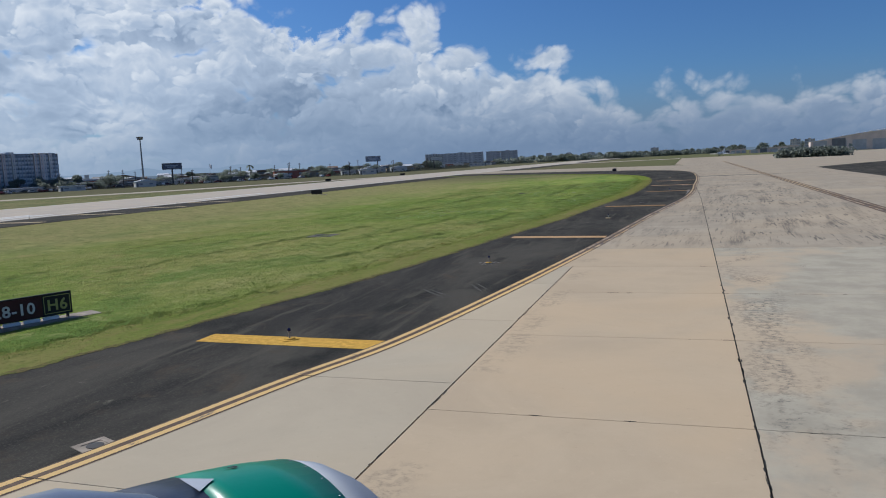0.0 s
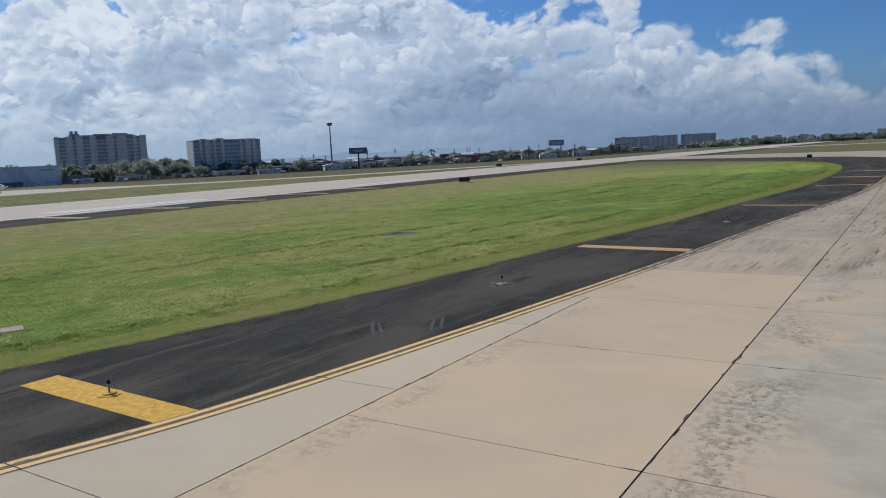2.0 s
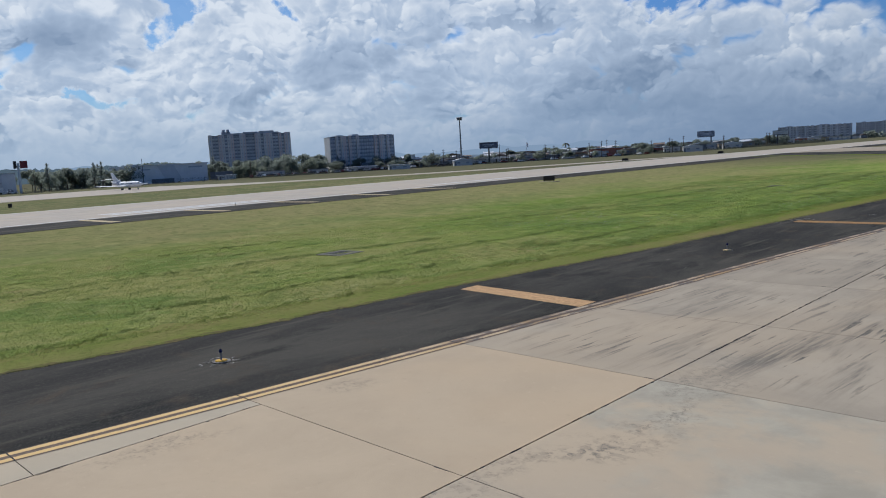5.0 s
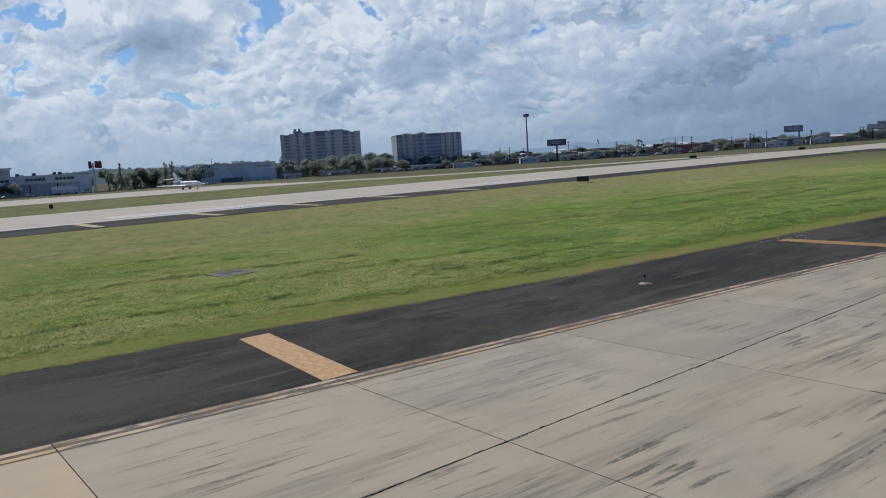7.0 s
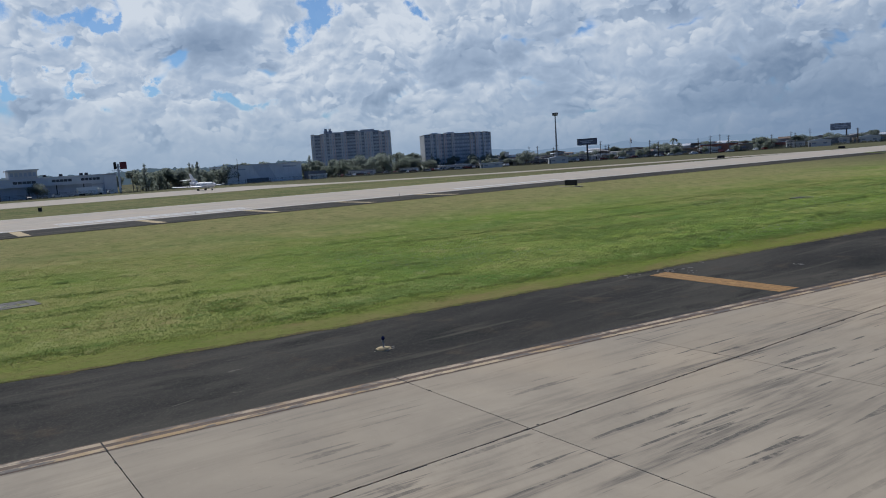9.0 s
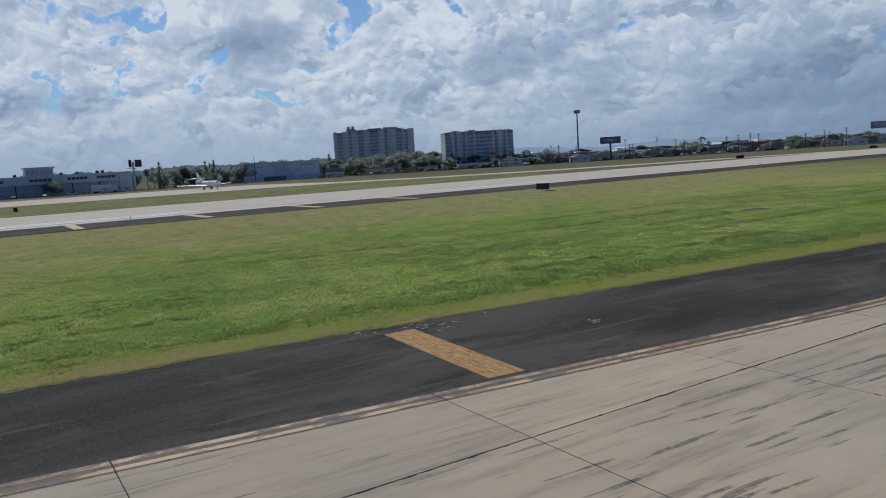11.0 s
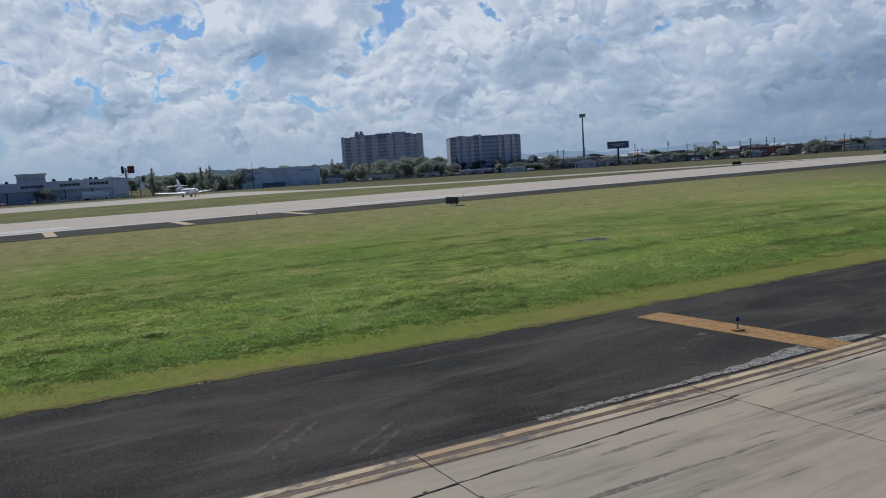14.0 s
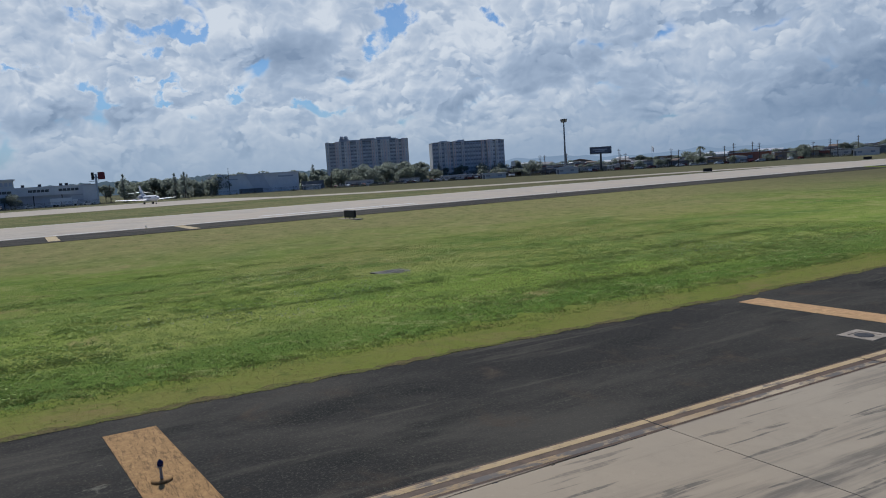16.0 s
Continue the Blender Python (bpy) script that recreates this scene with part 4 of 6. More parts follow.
# the paving beyond, and the crossing that leads over to the runway
inner = EDGE[EDGE[:, 1] > 150.4]
outer = smooth_line([(17.9, 148.4), (18, 165), (18, 182), (17, 200), (10, 222), (2, 245), (-8, 272), (-30, 292), (-60, 312), (-92, 332)], len(inner))
part("far_paving", strip(inner, outer, -0.004, 0.2), "concrete_grey", taxiway, "pale concrete taxiway crossing")
inner = [(18.0, 182), (17, 200), (10, 222), (2, 245), (-8, 272), (-13, 300), (-13, 400), (-13, 560)]
outer = [(18.1, 183), (30, 203), (60, 240), (110, 268), (160, 290), (170, 320), (170, 420), (170, 560)]
part("far_paving", strip(inner, outer, -0.006, 0.2), "concrete_grey", taxiway, "pale concrete taxiway and apron far ahead")

# broken joint edges, and where the joints cut through the edge marking
rj = random.Random(23)
bm = bmesh.new()
for k in range(430):
    if k < 270:
        y = rj.uniform(6, 112)
        x, long_y = long_joint(y) + rj.gauss(0, 0.016), rj.uniform(0.04, 0.26)
        wide_x = rj.uniform(0.006, 0.026)
    elif k < 320:
        y = rj.uniform(8, 36)
        x, long_y, wide_x = -12.48 + rj.gauss(0, 0.025), rj.uniform(0.04, 0.25), rj.uniform(0.006, 0.022)
    else:
        y = rj.choice(ROWS_Y[3:20]) + rj.gauss(0, 0.015)
        x, long_y, wide_x = rj.uniform(-12, 3), rj.uniform(0.008, 0.025), rj.uniform(0.04, 0.25)
        if x < edge_x(y) + 0.4:
            continue
    prism([(x + wide_x * rj.uniform(0.5, 1.1) * math.cos(a), y + long_y * rj.uniform(0.5, 1.1) * math.sin(a)) for a in np.linspace(0, 2 * math.pi, 8)[:-1]], -0.004, 0.0025, bm)
tagged(part("joint_spalls", bm, "joint", taxiway, "dark crumbled joint edges"), kind="stuff")
bm = bmesh.new()
for j, y in enumerate(ROWS_Y[2:24]):
    y += 1.7 if y < 35 else 0.0
    x = edge_x(y)
    prism([(x - 0.30, y - 0.012), (x + 0.31, y - 0.012), (x + 0.31, y + 0.014), (x - 0.30, y + 0.014)], 0.006, 0.0105, bm)
tagged(mesh_object("marking_cracks", bm, "joint"), "thin dark cracks through the edge marking", "marking", kind="structure")

# right-hand shoulder, seen past the taxiway
bm = prism([(18.0, -14), (27, -14), (27, 96), (36, 112), (60, 124), (60, 215), (34, 214), (22, 196), (18.02, 180)], -0.26, -0.010)
tagged(mesh_object("shoulder", bm, "asphalt"), "dark asphalt shoulder on the far side of the taxiway", "pavement", kind="structure")

# edge marking: black ground with two yellow lines on it
tagged(mesh_object("edge_marking_ground", strip(offset(EDGE, -0.29), offset(EDGE, 0.30), 0.004), "sealant"), "black contrast strip under the edge lines", "marking", kind="structure")
tagged(mesh_object("edge_line", strip(offset(EDGE, -0.235), offset(EDGE, -0.075), 0.008), "line"), "worn yellow taxiway edge line", "marking", kind="structure")
tagged(mesh_object("edge_line", strip(offset(EDGE, 0.085), offset(EDGE, 0.245), 0.008), "line_worn"), "worn yellow taxiway edge line", "marking", kind="structure")
for x0, x1, m in ((4.55, 4.75, "sealant"), (4.75, 4.95, "line"), (4.95, 5.25, "sealant"), (5.25, 5.45, "line"), (5.45, 5.65, "sealant")):
    line = np.array([(0.0, y) for y in np.linspace(52, 330, 30)])
    tagged(mesh_object("centre_line", strip(line + (x0, 0), line + (x1, 0), 0.006), m), "thin dark and yellow taxiway centre line", "marking", kind="structure")

# pale broken strips between shoulder and line, beside the fourth bar
for y0, y1, near, wide in ((91.5, 98.75, 0.40, 0.42), (99.75, 100.7, 0.42, 0.34)):
    some = np.array([(edge_x(y), y) for y in np.linspace(y0, y1, 90)])
    grow = np.linspace(0, 1, 90) ** 3.0 if y1 < 99 else np.linspace(1, 0.2, 90)
    rough_in = np.array([0.05 * noise.noise(Vector((y * 2.1, 3.0, near))) + 0.03 * noise.noise(Vector((y * 6.0, 8.0, near))) for y in some[:, 1]])
    rough_out = np.array([0.07 * noise.noise(Vector((y * 1.7, 13.0, near))) + 0.05 * noise.noise(Vector((y * 5.0, 18.0, near))) for y in some[:, 1]])
    strip_mesh = strip(offset(some, -near - 0.13 - wide * grow + rough_out), offset(some, -near + rough_in), 0.003)
    tagged(mesh_object("worn_strip", strip_mesh, "chalk"), "rough pale strip of broken surface", "pavement", kind="structure")
some = EDGE[(EDGE[:, 1] > 62) & (EDGE[:, 1] < 93)]
tagged(mesh_object("gravel_strip", strip(offset(some, -0.48), offset(some, -0.30), 0.002), "grit"), "narrow strip of loose grit along the line", "pavement", kind="structure")

# yellow bars across the shoulder
for n, (near, far) in enumerate((((-15.45, 22.25), (-21.0, 22.45)), ((-12.30, 48.20), (-17.95, 48.70)), ((-9.65, 73.80), (-15.05, 74.15)), ((-7.55, 99.35), (-12.85, 99.0)),
                                 ((-7.25, 116.3), (-12.95, 116.3)), ((-6.9, 133.2), (-12.9, 133.2)))):
    a, b = Vector((*near, 0)), Vector((*far, 0))
    side = Vector((0, 0.46, 0))
    bm = prism([(a - side)[:2], (a + side)[:2], (b + side)[:2], (b - side)[:2]], -0.011, -0.004)
    tagged(mesh_object("shoulder_bar", bm, ("bar_fresh", "bar_old", "bar_worn", "bar_worn", "bar_old", "bar_old")[n]), "faded orange-yellow bar painted across the shoulder" if n else "fresh bright yellow bar painted across the shoulder", "marking", kind="structure")

# ---- runway and the taxiway behind it ----
line = np.array([(0.0, y) for y in np.linspace(-900, 1500, 60)])
tagged(mesh_object("runway_shoulder", strip(line + (-93.0, 0), line + (-79.6, 0), -0.02, 0.2), "asphalt"), "dark asphalt runway shoulder", "runway", kind="structure")
tagged(mesh_object("runway", strip(line + (-131, 0), line + (-91.3, 0), 0.0, 0.25), "concrete_runway"), "long pale concrete runway", "runway", kind="structure")
tagged(mesh_object("runway_edge_line", strip(line + (-92.9, 0), line + (-92.0, 0), 0.01), "white_paint"), "white runway edge line", "marking", kind="structure")
tagged(mesh_object("runway_edge_line", strip(line + (-130.2, 0), line + (-129.3, 0), 0.01), "white_paint"), "white runway edge line", "marking", kind="structure")
for y in (7, 20.3, 33.7, 47.2, 60.7, 74.0, 87.2, 100.6, 114.2):
    bm = box(-91.25, -81.3, y - 0.55, y + 0.55, -0.018, -0.008)
    tagged(mesh_object("runway_bar", bm, "bar_pale"), "yellow bar painted on the runway shoulder", "marking", kind="structure")
for y0, x0 in ((66, -97), (66, -100), (126, -98)):
    tagged(mesh_object("runway_stripe", box(x0 - 0.9, x0 + 0.9, y0, y0 + 24, 0.0, 0.012), "white_paint"), "white painted stripe on the runway", "marking", kind="structure")
near = [(-210, -600), (-210, 60), (-210, 110), (-211, 138), (-206, 160), (-188, 177), (-168, 202), (-156, 230), (-145, 262), (-129, 300)]
away = [(-292, -600), (-292, 60), (-292, 140), (-286, 160), (-226, 169), (-200, 188), (-180, 214), (-168, 242), (-156, 272), (-129, 320)]
bm = strip(away, near, -0.01, 0.2)
tagged(mesh_object("apron", bm, "concrete_runway"), "pale concrete taxiway and holding apron", "taxiway", kind="structure")
bm = prism([(-131, 520), (-131, 560), (-14, 556), (-14, 530)], -0.2, -0.012)
tagged(mesh_object("crossing", bm, "concrete_runway"), "pale concrete crossing far along the taxiway", "taxiway", kind="structure")

# ---- grass blades and weeds ----


def ground_at(x, y):
    i = np.clip(np.searchsorted(gx, x) - 1, 0, len(gx) - 2)
    j = np.clip(np.searchsorted(gy, y) - 1, 0, len(gy) - 2)
    u, v = (x - gx[i]) / (gx[i + 1] - gx[i]), (y - gy[j]) / (gy[j + 1] - gy[j])
    return (ZZ[i, j] * (1 - u) + ZZ[i + 1, j] * u) * (1 - v) + (ZZ[i, j + 1] * (1 - u) + ZZ[i + 1, j + 1] * u) * v


def blades(seed, count, x_of, y_of, tall, wide, mat, name, label, keep=None):
    r = np.random.default_rng(seed)
    y = y_of(r, count)
    x = x_of(r, y)
    if keep is not None:
        some = np.array([keep(a, b) for a, b in zip(x, y)])
        x, y = x[some], y[some]
    count = len(x)
    z = ground_at(x, y)
    z = np.where(x > verge_x(y) - 2.3, np.maximum(z, -0.008), z)
    base = np.stack([x, y, z - 0.01], 1)
    out = []
    for k in range(3):
        a = r.uniform(0, 2 * math.pi, count)
        lean = r.uniform(0.5, 1.7, count) * tall
        h = tall * r.uniform(0.5, 1.25, count)
        side = np.stack([np.cos(a), np.sin(a), 0 * a], 1) * (wide * r.uniform(0.6, 1.3, count))[:, None]
        tip = base + np.stack([-np.sin(a) * lean, np.cos(a) * lean, h], 1)
        out.append(np.stack([base - side, base + side, tip], 1))
    ob = mesh_part(name, quads(np.concatenate(out)), mat, None)
    return tagged(ob, label, "grass", kind="stuff")


def patchy(cut, scale=0.12, shift=0.0):
    return lambda x, y: noise.noise(Vector((x * scale, y * scale * 0.55, shift))) > cut


from_verge = lambda a, b: (lambda r, y: verge_x(y) - a - (b - a) * r.uniform(0, 1, len(y)) ** 1.25)
along = lambda a, b: (lambda r, n: r.uniform(a, b, n))
blades(11, 170000, from_verge(1.6, 34), along(12, 142), 0.050, 0.014, "blade", "grass", "uneven tufts of green grass")
blades(12, 60000, from_verge(-0.12, 3.0), along(10, 140), 0.024, 0.012, "blade_dry", "dry_grass", "short dry grass on the verge")
blades(15, 9000, from_verge(4.5, 24), along(70, 130), 0.06, 0.012, "flower", "clover_flowers", "small pale clover flowers in the grass", patchy(0.18, 0.14, 9.0))
blades(16, 40000, from_verge(6, 40), along(15, 150), 0.06, 0.015, "blade_dry", "dry_grass", "dry straw-coloured grass in patches", patchy(0.12, 0.08, 20.0))


def clumps(seed, spots_at, radius, tall, leaves, leaf, slim, mat, name, label):
    """Low mounds of leaves on the grass: leaves lie out and up from each mound's middle."""
    r = np.random.default_rng(seed)
    x, y = np.array(spots_at).T
    count = len(x)
    size = r.uniform(0.5, 1.3, count)
    which = np.repeat(np.arange(count), leaves)
    k = len(which)
    a, far = r.uniform(0, 2 * math.pi, k), np.sqrt(r.uniform(0, 1, k))
    px, py = x[which] + radius * size[which] * far * np.cos(a), y[which] + radius * size[which] * far * np.sin(a) * 1.3
    z = ground_at(px, py) + tall * size[which] * (1 - 0.85 * far**2) * r.uniform(0.35, 1.0, k)
    at = np.stack([px, py, z], 1)
    b, up = r.uniform(0, 2 * math.pi, k), r.uniform(-0.1, 0.6, k)
    u = np.stack([np.cos(b), np.sin(b), up], 1)
    v = np.stack([-np.sin(b), np.cos(b), r.uniform(-0.5, 0.5, k)], 1)
    q = (leaf * r.uniform(0.5, 1.3, k))[:, None]
    ob = mesh_part(name, quads(np.stack([at - u * q, at - v * q * slim, at + u * q, at + v * q * slim], 1)), mat, None)
    return tagged(ob, label, "grass", kind="stuff")


def scatter(seed, count, near, far, y0, y1, keep):
    r = np.random.default_rng(seed)
    out = []
    while len(out) < count:
        y = r.uniform(y0, y1)
        d = near + (far - near) * r.uniform(0, 1) ** 1.2
        x = float(verge_x(np.array([y]))[0]) - d
        if keep(x, y, d) > r.uniform(0, 1):
            out.append((x, y))
    return out


def thick(x, y, d):
    """Weeds in drifts, thickest just behind the mown verge in the north."""
    n = noise.noise(Vector((x * 0.16, y * 0.10, 3.0))) + 0.6 * noise.noise(Vector((x * 0.5, y * 0.35, 8.0)))
    north = min(max((y - 50) / 25, 0.0), 1.0)
    return min(max((n - 0.18 + 0.30 * north) * 2.2, 0.0), 1.0) * (0.25 + 0.75 * north)


def furrow(x, y, d):
    """Long uneven rows left by the mower."""
    row = math.sin(d * 1.15 + 3.0 * noise.noise(Vector((x * 0.05, y * 0.03, 1.0))))
    return 0.9 if row > 0.86 and noise.noise(Vector((x * 0.2, y * 0.08, 5.0))) > 0.05 else 0.02


clumps(21, scatter(41, 2100, 2.3, 25, 44, 140, thick), 0.36, 0.065, 44, 0.042, 0.6, "weed", "weeds", "low mounds of broad-leaved green weeds")
clumps(22, scatter(42, 380, 2.6, 22, 44, 140, thick), 0.40, 0.09, 46, 0.046, 0.5, "weed_dark", "weeds", "taller dark green weeds in drifts")
clumps(23, scatter(43, 1700, 3.0, 30, 14, 140, furrow), 0.32, 0.10, 34, 0.075, 0.16, "blade_dark", "tall_grass", "rows of longer dark green grass")
clumps(24, scatter(44, 1500, -0.1, 2.6, 12, 140, lambda x, y, d: 0.4 + 0.5 * noise.noise(Vector((x * 0.7, y * 0.5, 2.0)))), 0.16, 0.035, 22, 0.035, 0.3, "blade_dry", "dry_grass", "small dry tufts on the verge")
clumps(25, scatter(45, 1500, 0.5, 3.3, 14, 140, lambda x, y, d: 0.15 + 0.25 * d), 0.24, 0.06, 30, 0.055, 0.25, "blade", "grass", "green tufts where the verge meets the grass")

# ---- things on the field ----


def edge_light(m, pad="chalk"):
    t = thing("taxiway_edge_light", "small blue taxiway edge light on a short post", "light", m, "taxiway edge lights")
    ring = {"bar_fresh": 0.27, "bar_worn": 0.15, "bar_pale": 0.20}.get(pad, 0.24)
    bm = prism([(ring * (1 + 0.12 * math.sin(5 * a)) * math.cos(a), ring * math.sin(a)) for a in np.linspace(0, 2 * math.pi, 15)[:-1]], -0.05, 0.004)
    part("pad", bm, pad, t)
    part("base_plate", lathe([(0.0, 0.16), (0.018, 0.16), (0.03, 0.10), (0.03, 0.05)], 18), pad if pad in ("bar_worn", "bar_pale") else "bar_fresh", t, "painted round base plate", True)
    part("stem", lathe([(0.02, 0.028), (0.06, 0.022), (0.20, 0.022), (0.205, 0.045), (0.225, 0.05), (0.23, 0.03)], 12), "galvanised", t)
    part("lens", lathe([(0.225, 0.044), (0.25, 0.047), (0.28, 0.045), (0.305, 0.032), (0.318, 0.012)], 14), "blue_lens", t, "dark blue glass dome", True)
    part("cap", lathe([(0.314, 0.018), (0.326, 0.014), (0.332, 0.004)], 10), "black", t)
    return t


edge_light(pose(-18.3, 22.55, 0.004), "bar_fresh")
edge_light(pose(-10.0, 99.1, 0.004, 0, 0, 4), "bar_worn")
first = edge_light(pose(-16.5, 37.6, 0.004, 0, 0, 15))
copy_thing(first, pose(-11.2, 150, 0.004, 0, 0, 15))
edge_light(pose(-13.5, 61.3, 0.004, 0, 0, 15), "bar_pale")


def crumbs(seed, x, y, r0, r1, count, size, name, label):
    """Irregular pale scraps of surface in a ring."""
    rr = random.Random(seed)
    bm = bmesh.new()
    for k in range(count):
        a, far = rr.uniform(0, 2 * math.pi), rr.uniform(r0, r1)
        cx, cy, q = x + far * math.cos(a), y + far * math.sin(a) * 1.15, size * rr.uniform(0.4, 1.3)
        prism([(cx + q * rr.uniform(0.5, 1.2) * math.cos(b), cy + 1.5 * q * rr.uniform(0.5, 1.2) * math.sin(b)) for b in np.linspace(0, 2 * math.pi, 9)[:-1]], -0.02, -0.006, bm)
    tagged(mesh_object(name, bm, "chalk"), label, "pavement", kind="structure")


crumbs(5, -16.5, 37.6, 0.20, 0.48, 26, 0.042, "worn_patch", "broken pale surface round an edge light")
crumbs(6, -13.5, 61.3, 0.20, 0.28, 6, 0.028, "worn_patch", "broken pale surface round an edge light")
for seed, x, y, r1, count in ((7, -15.25, 74.9, 0.42, 26), (8, -15.0, 75.6, 0.35, 12), (9, -15.45, 77.3, 0.28, 10), (10, -14.3, 75.4, 0.35, 7), (11, -15.6, 73.2, 0.4, 8), (12, -14.75, 87.3, 0.22, 8), (13, -12.1, 78.6, 0.22, 7), (14, -16.2, 71.5, 0.3, 5)):
    crumbs(seed, x, y, 0.0, r1, count, 0.05, "worn_patch", "rough pale patch of broken asphalt surface")

# pale tyre scuffs on the shoulder, in pairs
for a, b, w in (((-9.72, 87.1), (-10.65, 88.05), 0.10), ((-9.48, 87.4), (-10.4, 88.3), 0.13), ((-8.9, 88.5), (-9.55, 89.4), 0.11), ((-8.6, 88.7), (-9.28, 89.55), 0.09),
                ((-16.0, 29.1), (-17.05, 30.4), 0.10), ((-15.75, 29.25), (-16.75, 30.35), 0.08), ((-14.98, 30.5), (-15.62, 31.65), 0.09), ((-14.8, 30.75), (-15.45, 31.85), 0.07)):
    a, b = Vector(a), Vector(b)
    across = Vector((b.y - a.y, a.x - b.x)).normalized()
    rs = random.Random(round(a.x * 100))
    sides = [[], []]
    for k in range(13):
        c, q = a.lerp(b, 1.3 * k / 12 - 0.15), 0.72 * w * math.sin(math.pi * (0.06 + 0.88 * k / 12)) ** 0.5
        for side, hand in zip(sides, (-1, 1)):
            side.append(tuple(c + across * hand * q * rs.uniform(0.8, 1.05)))
    tagged(mesh_object("tyre_scuff", strip(sides[0], sides[1], -0.0085), "scuff"), "pale tyre scuff on the dark shoulder", "marking", kind="structure")


def letters(text, mat, parent, x, z, size, y=-0.075, name="lettering"):
    cu = bpy.data.curves.new(name, "FONT")
    cu.body, cu.size, cu.extrude, cu.align_x, cu.resolution_u = text, size, 0.004, "CENTER", 3
    cu.space_character = 1.08
    cu.offset = 0.012
    tmp = new(name, cu)
    me = bpy.data.meshes.new_from_object(tmp.evaluated_get(bpy.context.evaluated_depsgraph_get()))
    bpy.data.objects.remove(tmp)
    me.materials.clear()
    me.materials.append(MAT[mat])
    ob = new(name, me)
    ob.parent = parent
    ob.matrix_local = pose(x, y, z, 90, 0, 0)
    return tagged(ob, text + " in painted letters")


def airfield_sign(m, width=3.05, text=True):
    t = thing("airfield_sign", "low dark airfield sign with white and yellow lettering" if text else "low black airfield sign seen from behind", "sign", m, "airfield signs")
    w = width / 2
    part("slab", box(-w - 0.95, w + 0.85, -0.45, 0.45, -0.12, 0.075, bevel=0.01), "pad", t, "pale concrete foundation slab")
    body = bmesh.new()
    box(-w, w, -0.06, 0.06 if text else 0.22, 0.20, 0.98, body, 0.015)
    part("case", body, "black", t)
    legs = 6 if text else 3
    for i in range(legs):
        x = -w + 0.16 + i * (2 * w - 0.32) / (legs - 1)
        part("leg", box(x - 0.035, x + 0.035, -0.05, 0.05, 0.02, 0.21), "iron", t)
    if text:
        part("panel", box(-w + 0.32, w - 0.98, -0.072, -0.060, 0.24, 0.94), "sign_red", t, "dark red face panel")
        part("blank_panel", box(-w + 0.03, -w + 0.29, -0.070, -0.060, 0.24, 0.94), "black", t)
        part("location_panel", box(w - 0.95, w - 0.04, -0.072, -0.060, 0.24, 0.94), "black", t)
        bm = bmesh.new()
        for a, b, c, d in ((w - 0.93, w - 0.06, 0.28, 0.30), (w - 0.93, w - 0.06, 0.88, 0.90), (w - 0.93, w - 0.91, 0.30, 0.88), (w - 0.08, w - 0.06, 0.30, 0.88)):
            box(a, b, -0.078, -0.072, c, d, bm)
        part("border", bm, "sign_yellow", t, "thin yellow border")
        letters("28-10", "sign_white", t, -0.34, 0.395, 0.53)
        letters("H6", "sign_yellow", t, w - 0.495, 0.395, 0.53)
        for i in range(4):
            x = -w + 0.45 + i * 0.62
            part("hood", box(x - 0.26, x + 0.26, -0.14, 0.02, 0.08, 0.19, bevel=0.02), "white_gloss", t, "pale lamp hood")
    return t


airfield_sign(pose(-28.95, 23.55, -0.10, 0, 0, 66.5))
airfield_sign(pose(-73.7, 129.0, -0.1, 0, 0, 10), 2.0, False)
airfield_sign(pose(-27.5, 216, -0.05, 0, 0, 20), 1.1, False)
airfield_sign(pose(-162.2, 72.3, -0.20, 0, 0, 70), 0.7, False)
airfield_sign(pose(-139, 262, -0.05, 0, 0, 60), 2.4, False)
airfield_sign(pose(-135, 330, -0.05, 0, 0, 50), 2.4, False)


def manhole(m, round_lid=True, w=0.85):
    t = thing("manhole", "pale square concrete frame with a dark round iron lid" if round_lid else "square concrete drain box with a dark iron grate", "manhole", m, "manholes")
    bm = bmesh.new()
    k = w * 0.62
    for a, b, c, d in ((-w, w, -w, -k), (-w, w, k, w), (-w, -k, -k, k), (k, w, -k, k)):
        box(a, b, c, d, -0.15, 0.0, bm)
    part("frame", bm, "pad" if round_lid else "old_concrete", t)
    if round_lid:
        part("fill", box(-k, k, -k, k, -0.15, -0.012), "pad", t)
        part("lid", lathe([(-0.02, k * 0.82), (-0.004, k * 0.82), (-0.002, k * 0.72)], 24), "iron", t)
    else:
        part("pit", box(-k, k, -k, k, -0.15, -0.10), "black", t)
        for i in range(9):
            x = -k + (i + 0.5) * 2 * k / 9
            part("grate_bar", box(x - 0.03, x + 0.03, -k, k, -0.06, -0.01), "iron", t)
    return t


manhole(pose(-17.72, 14.72, 0.002, 0, 0, -22), True, 0.30)
manhole(pose(-8.30, 114.35, 0.002, 0, 0, 2), True, 0.42)
for x, y, w in ((-34.0, 54.9, 1.0), (-30.8, 113.2, 0.85)):
    manhole(pose(x, y, float(ground_z(np.array([x]), np.array([y]))[0]) + 0.03, 0, 0, 4), False, w)


def runway_light(m):
    t = thing("runway_light", "small runway edge light on a thin stem", "light", m, "runway lights")
    part("stem", lathe([(-0.05, 0.03), (0.22, 0.025), (0.23, 0.06)], 8), "bar_fresh", t)
    part("lens", lathe([(0.225, 0.08), (0.33, 0.085), (0.40, 0.03)], 10), "sign_white", t)
    return t


first = runway_light(pose(-90.5, 80.5, -0.02))
for y in (20, 50, 110.5, 141, 171, 201, 231):
    copy_thing(first, pose(-90.5, y, -0.02))

# ---- the airliner's engine beside the cabin window ----


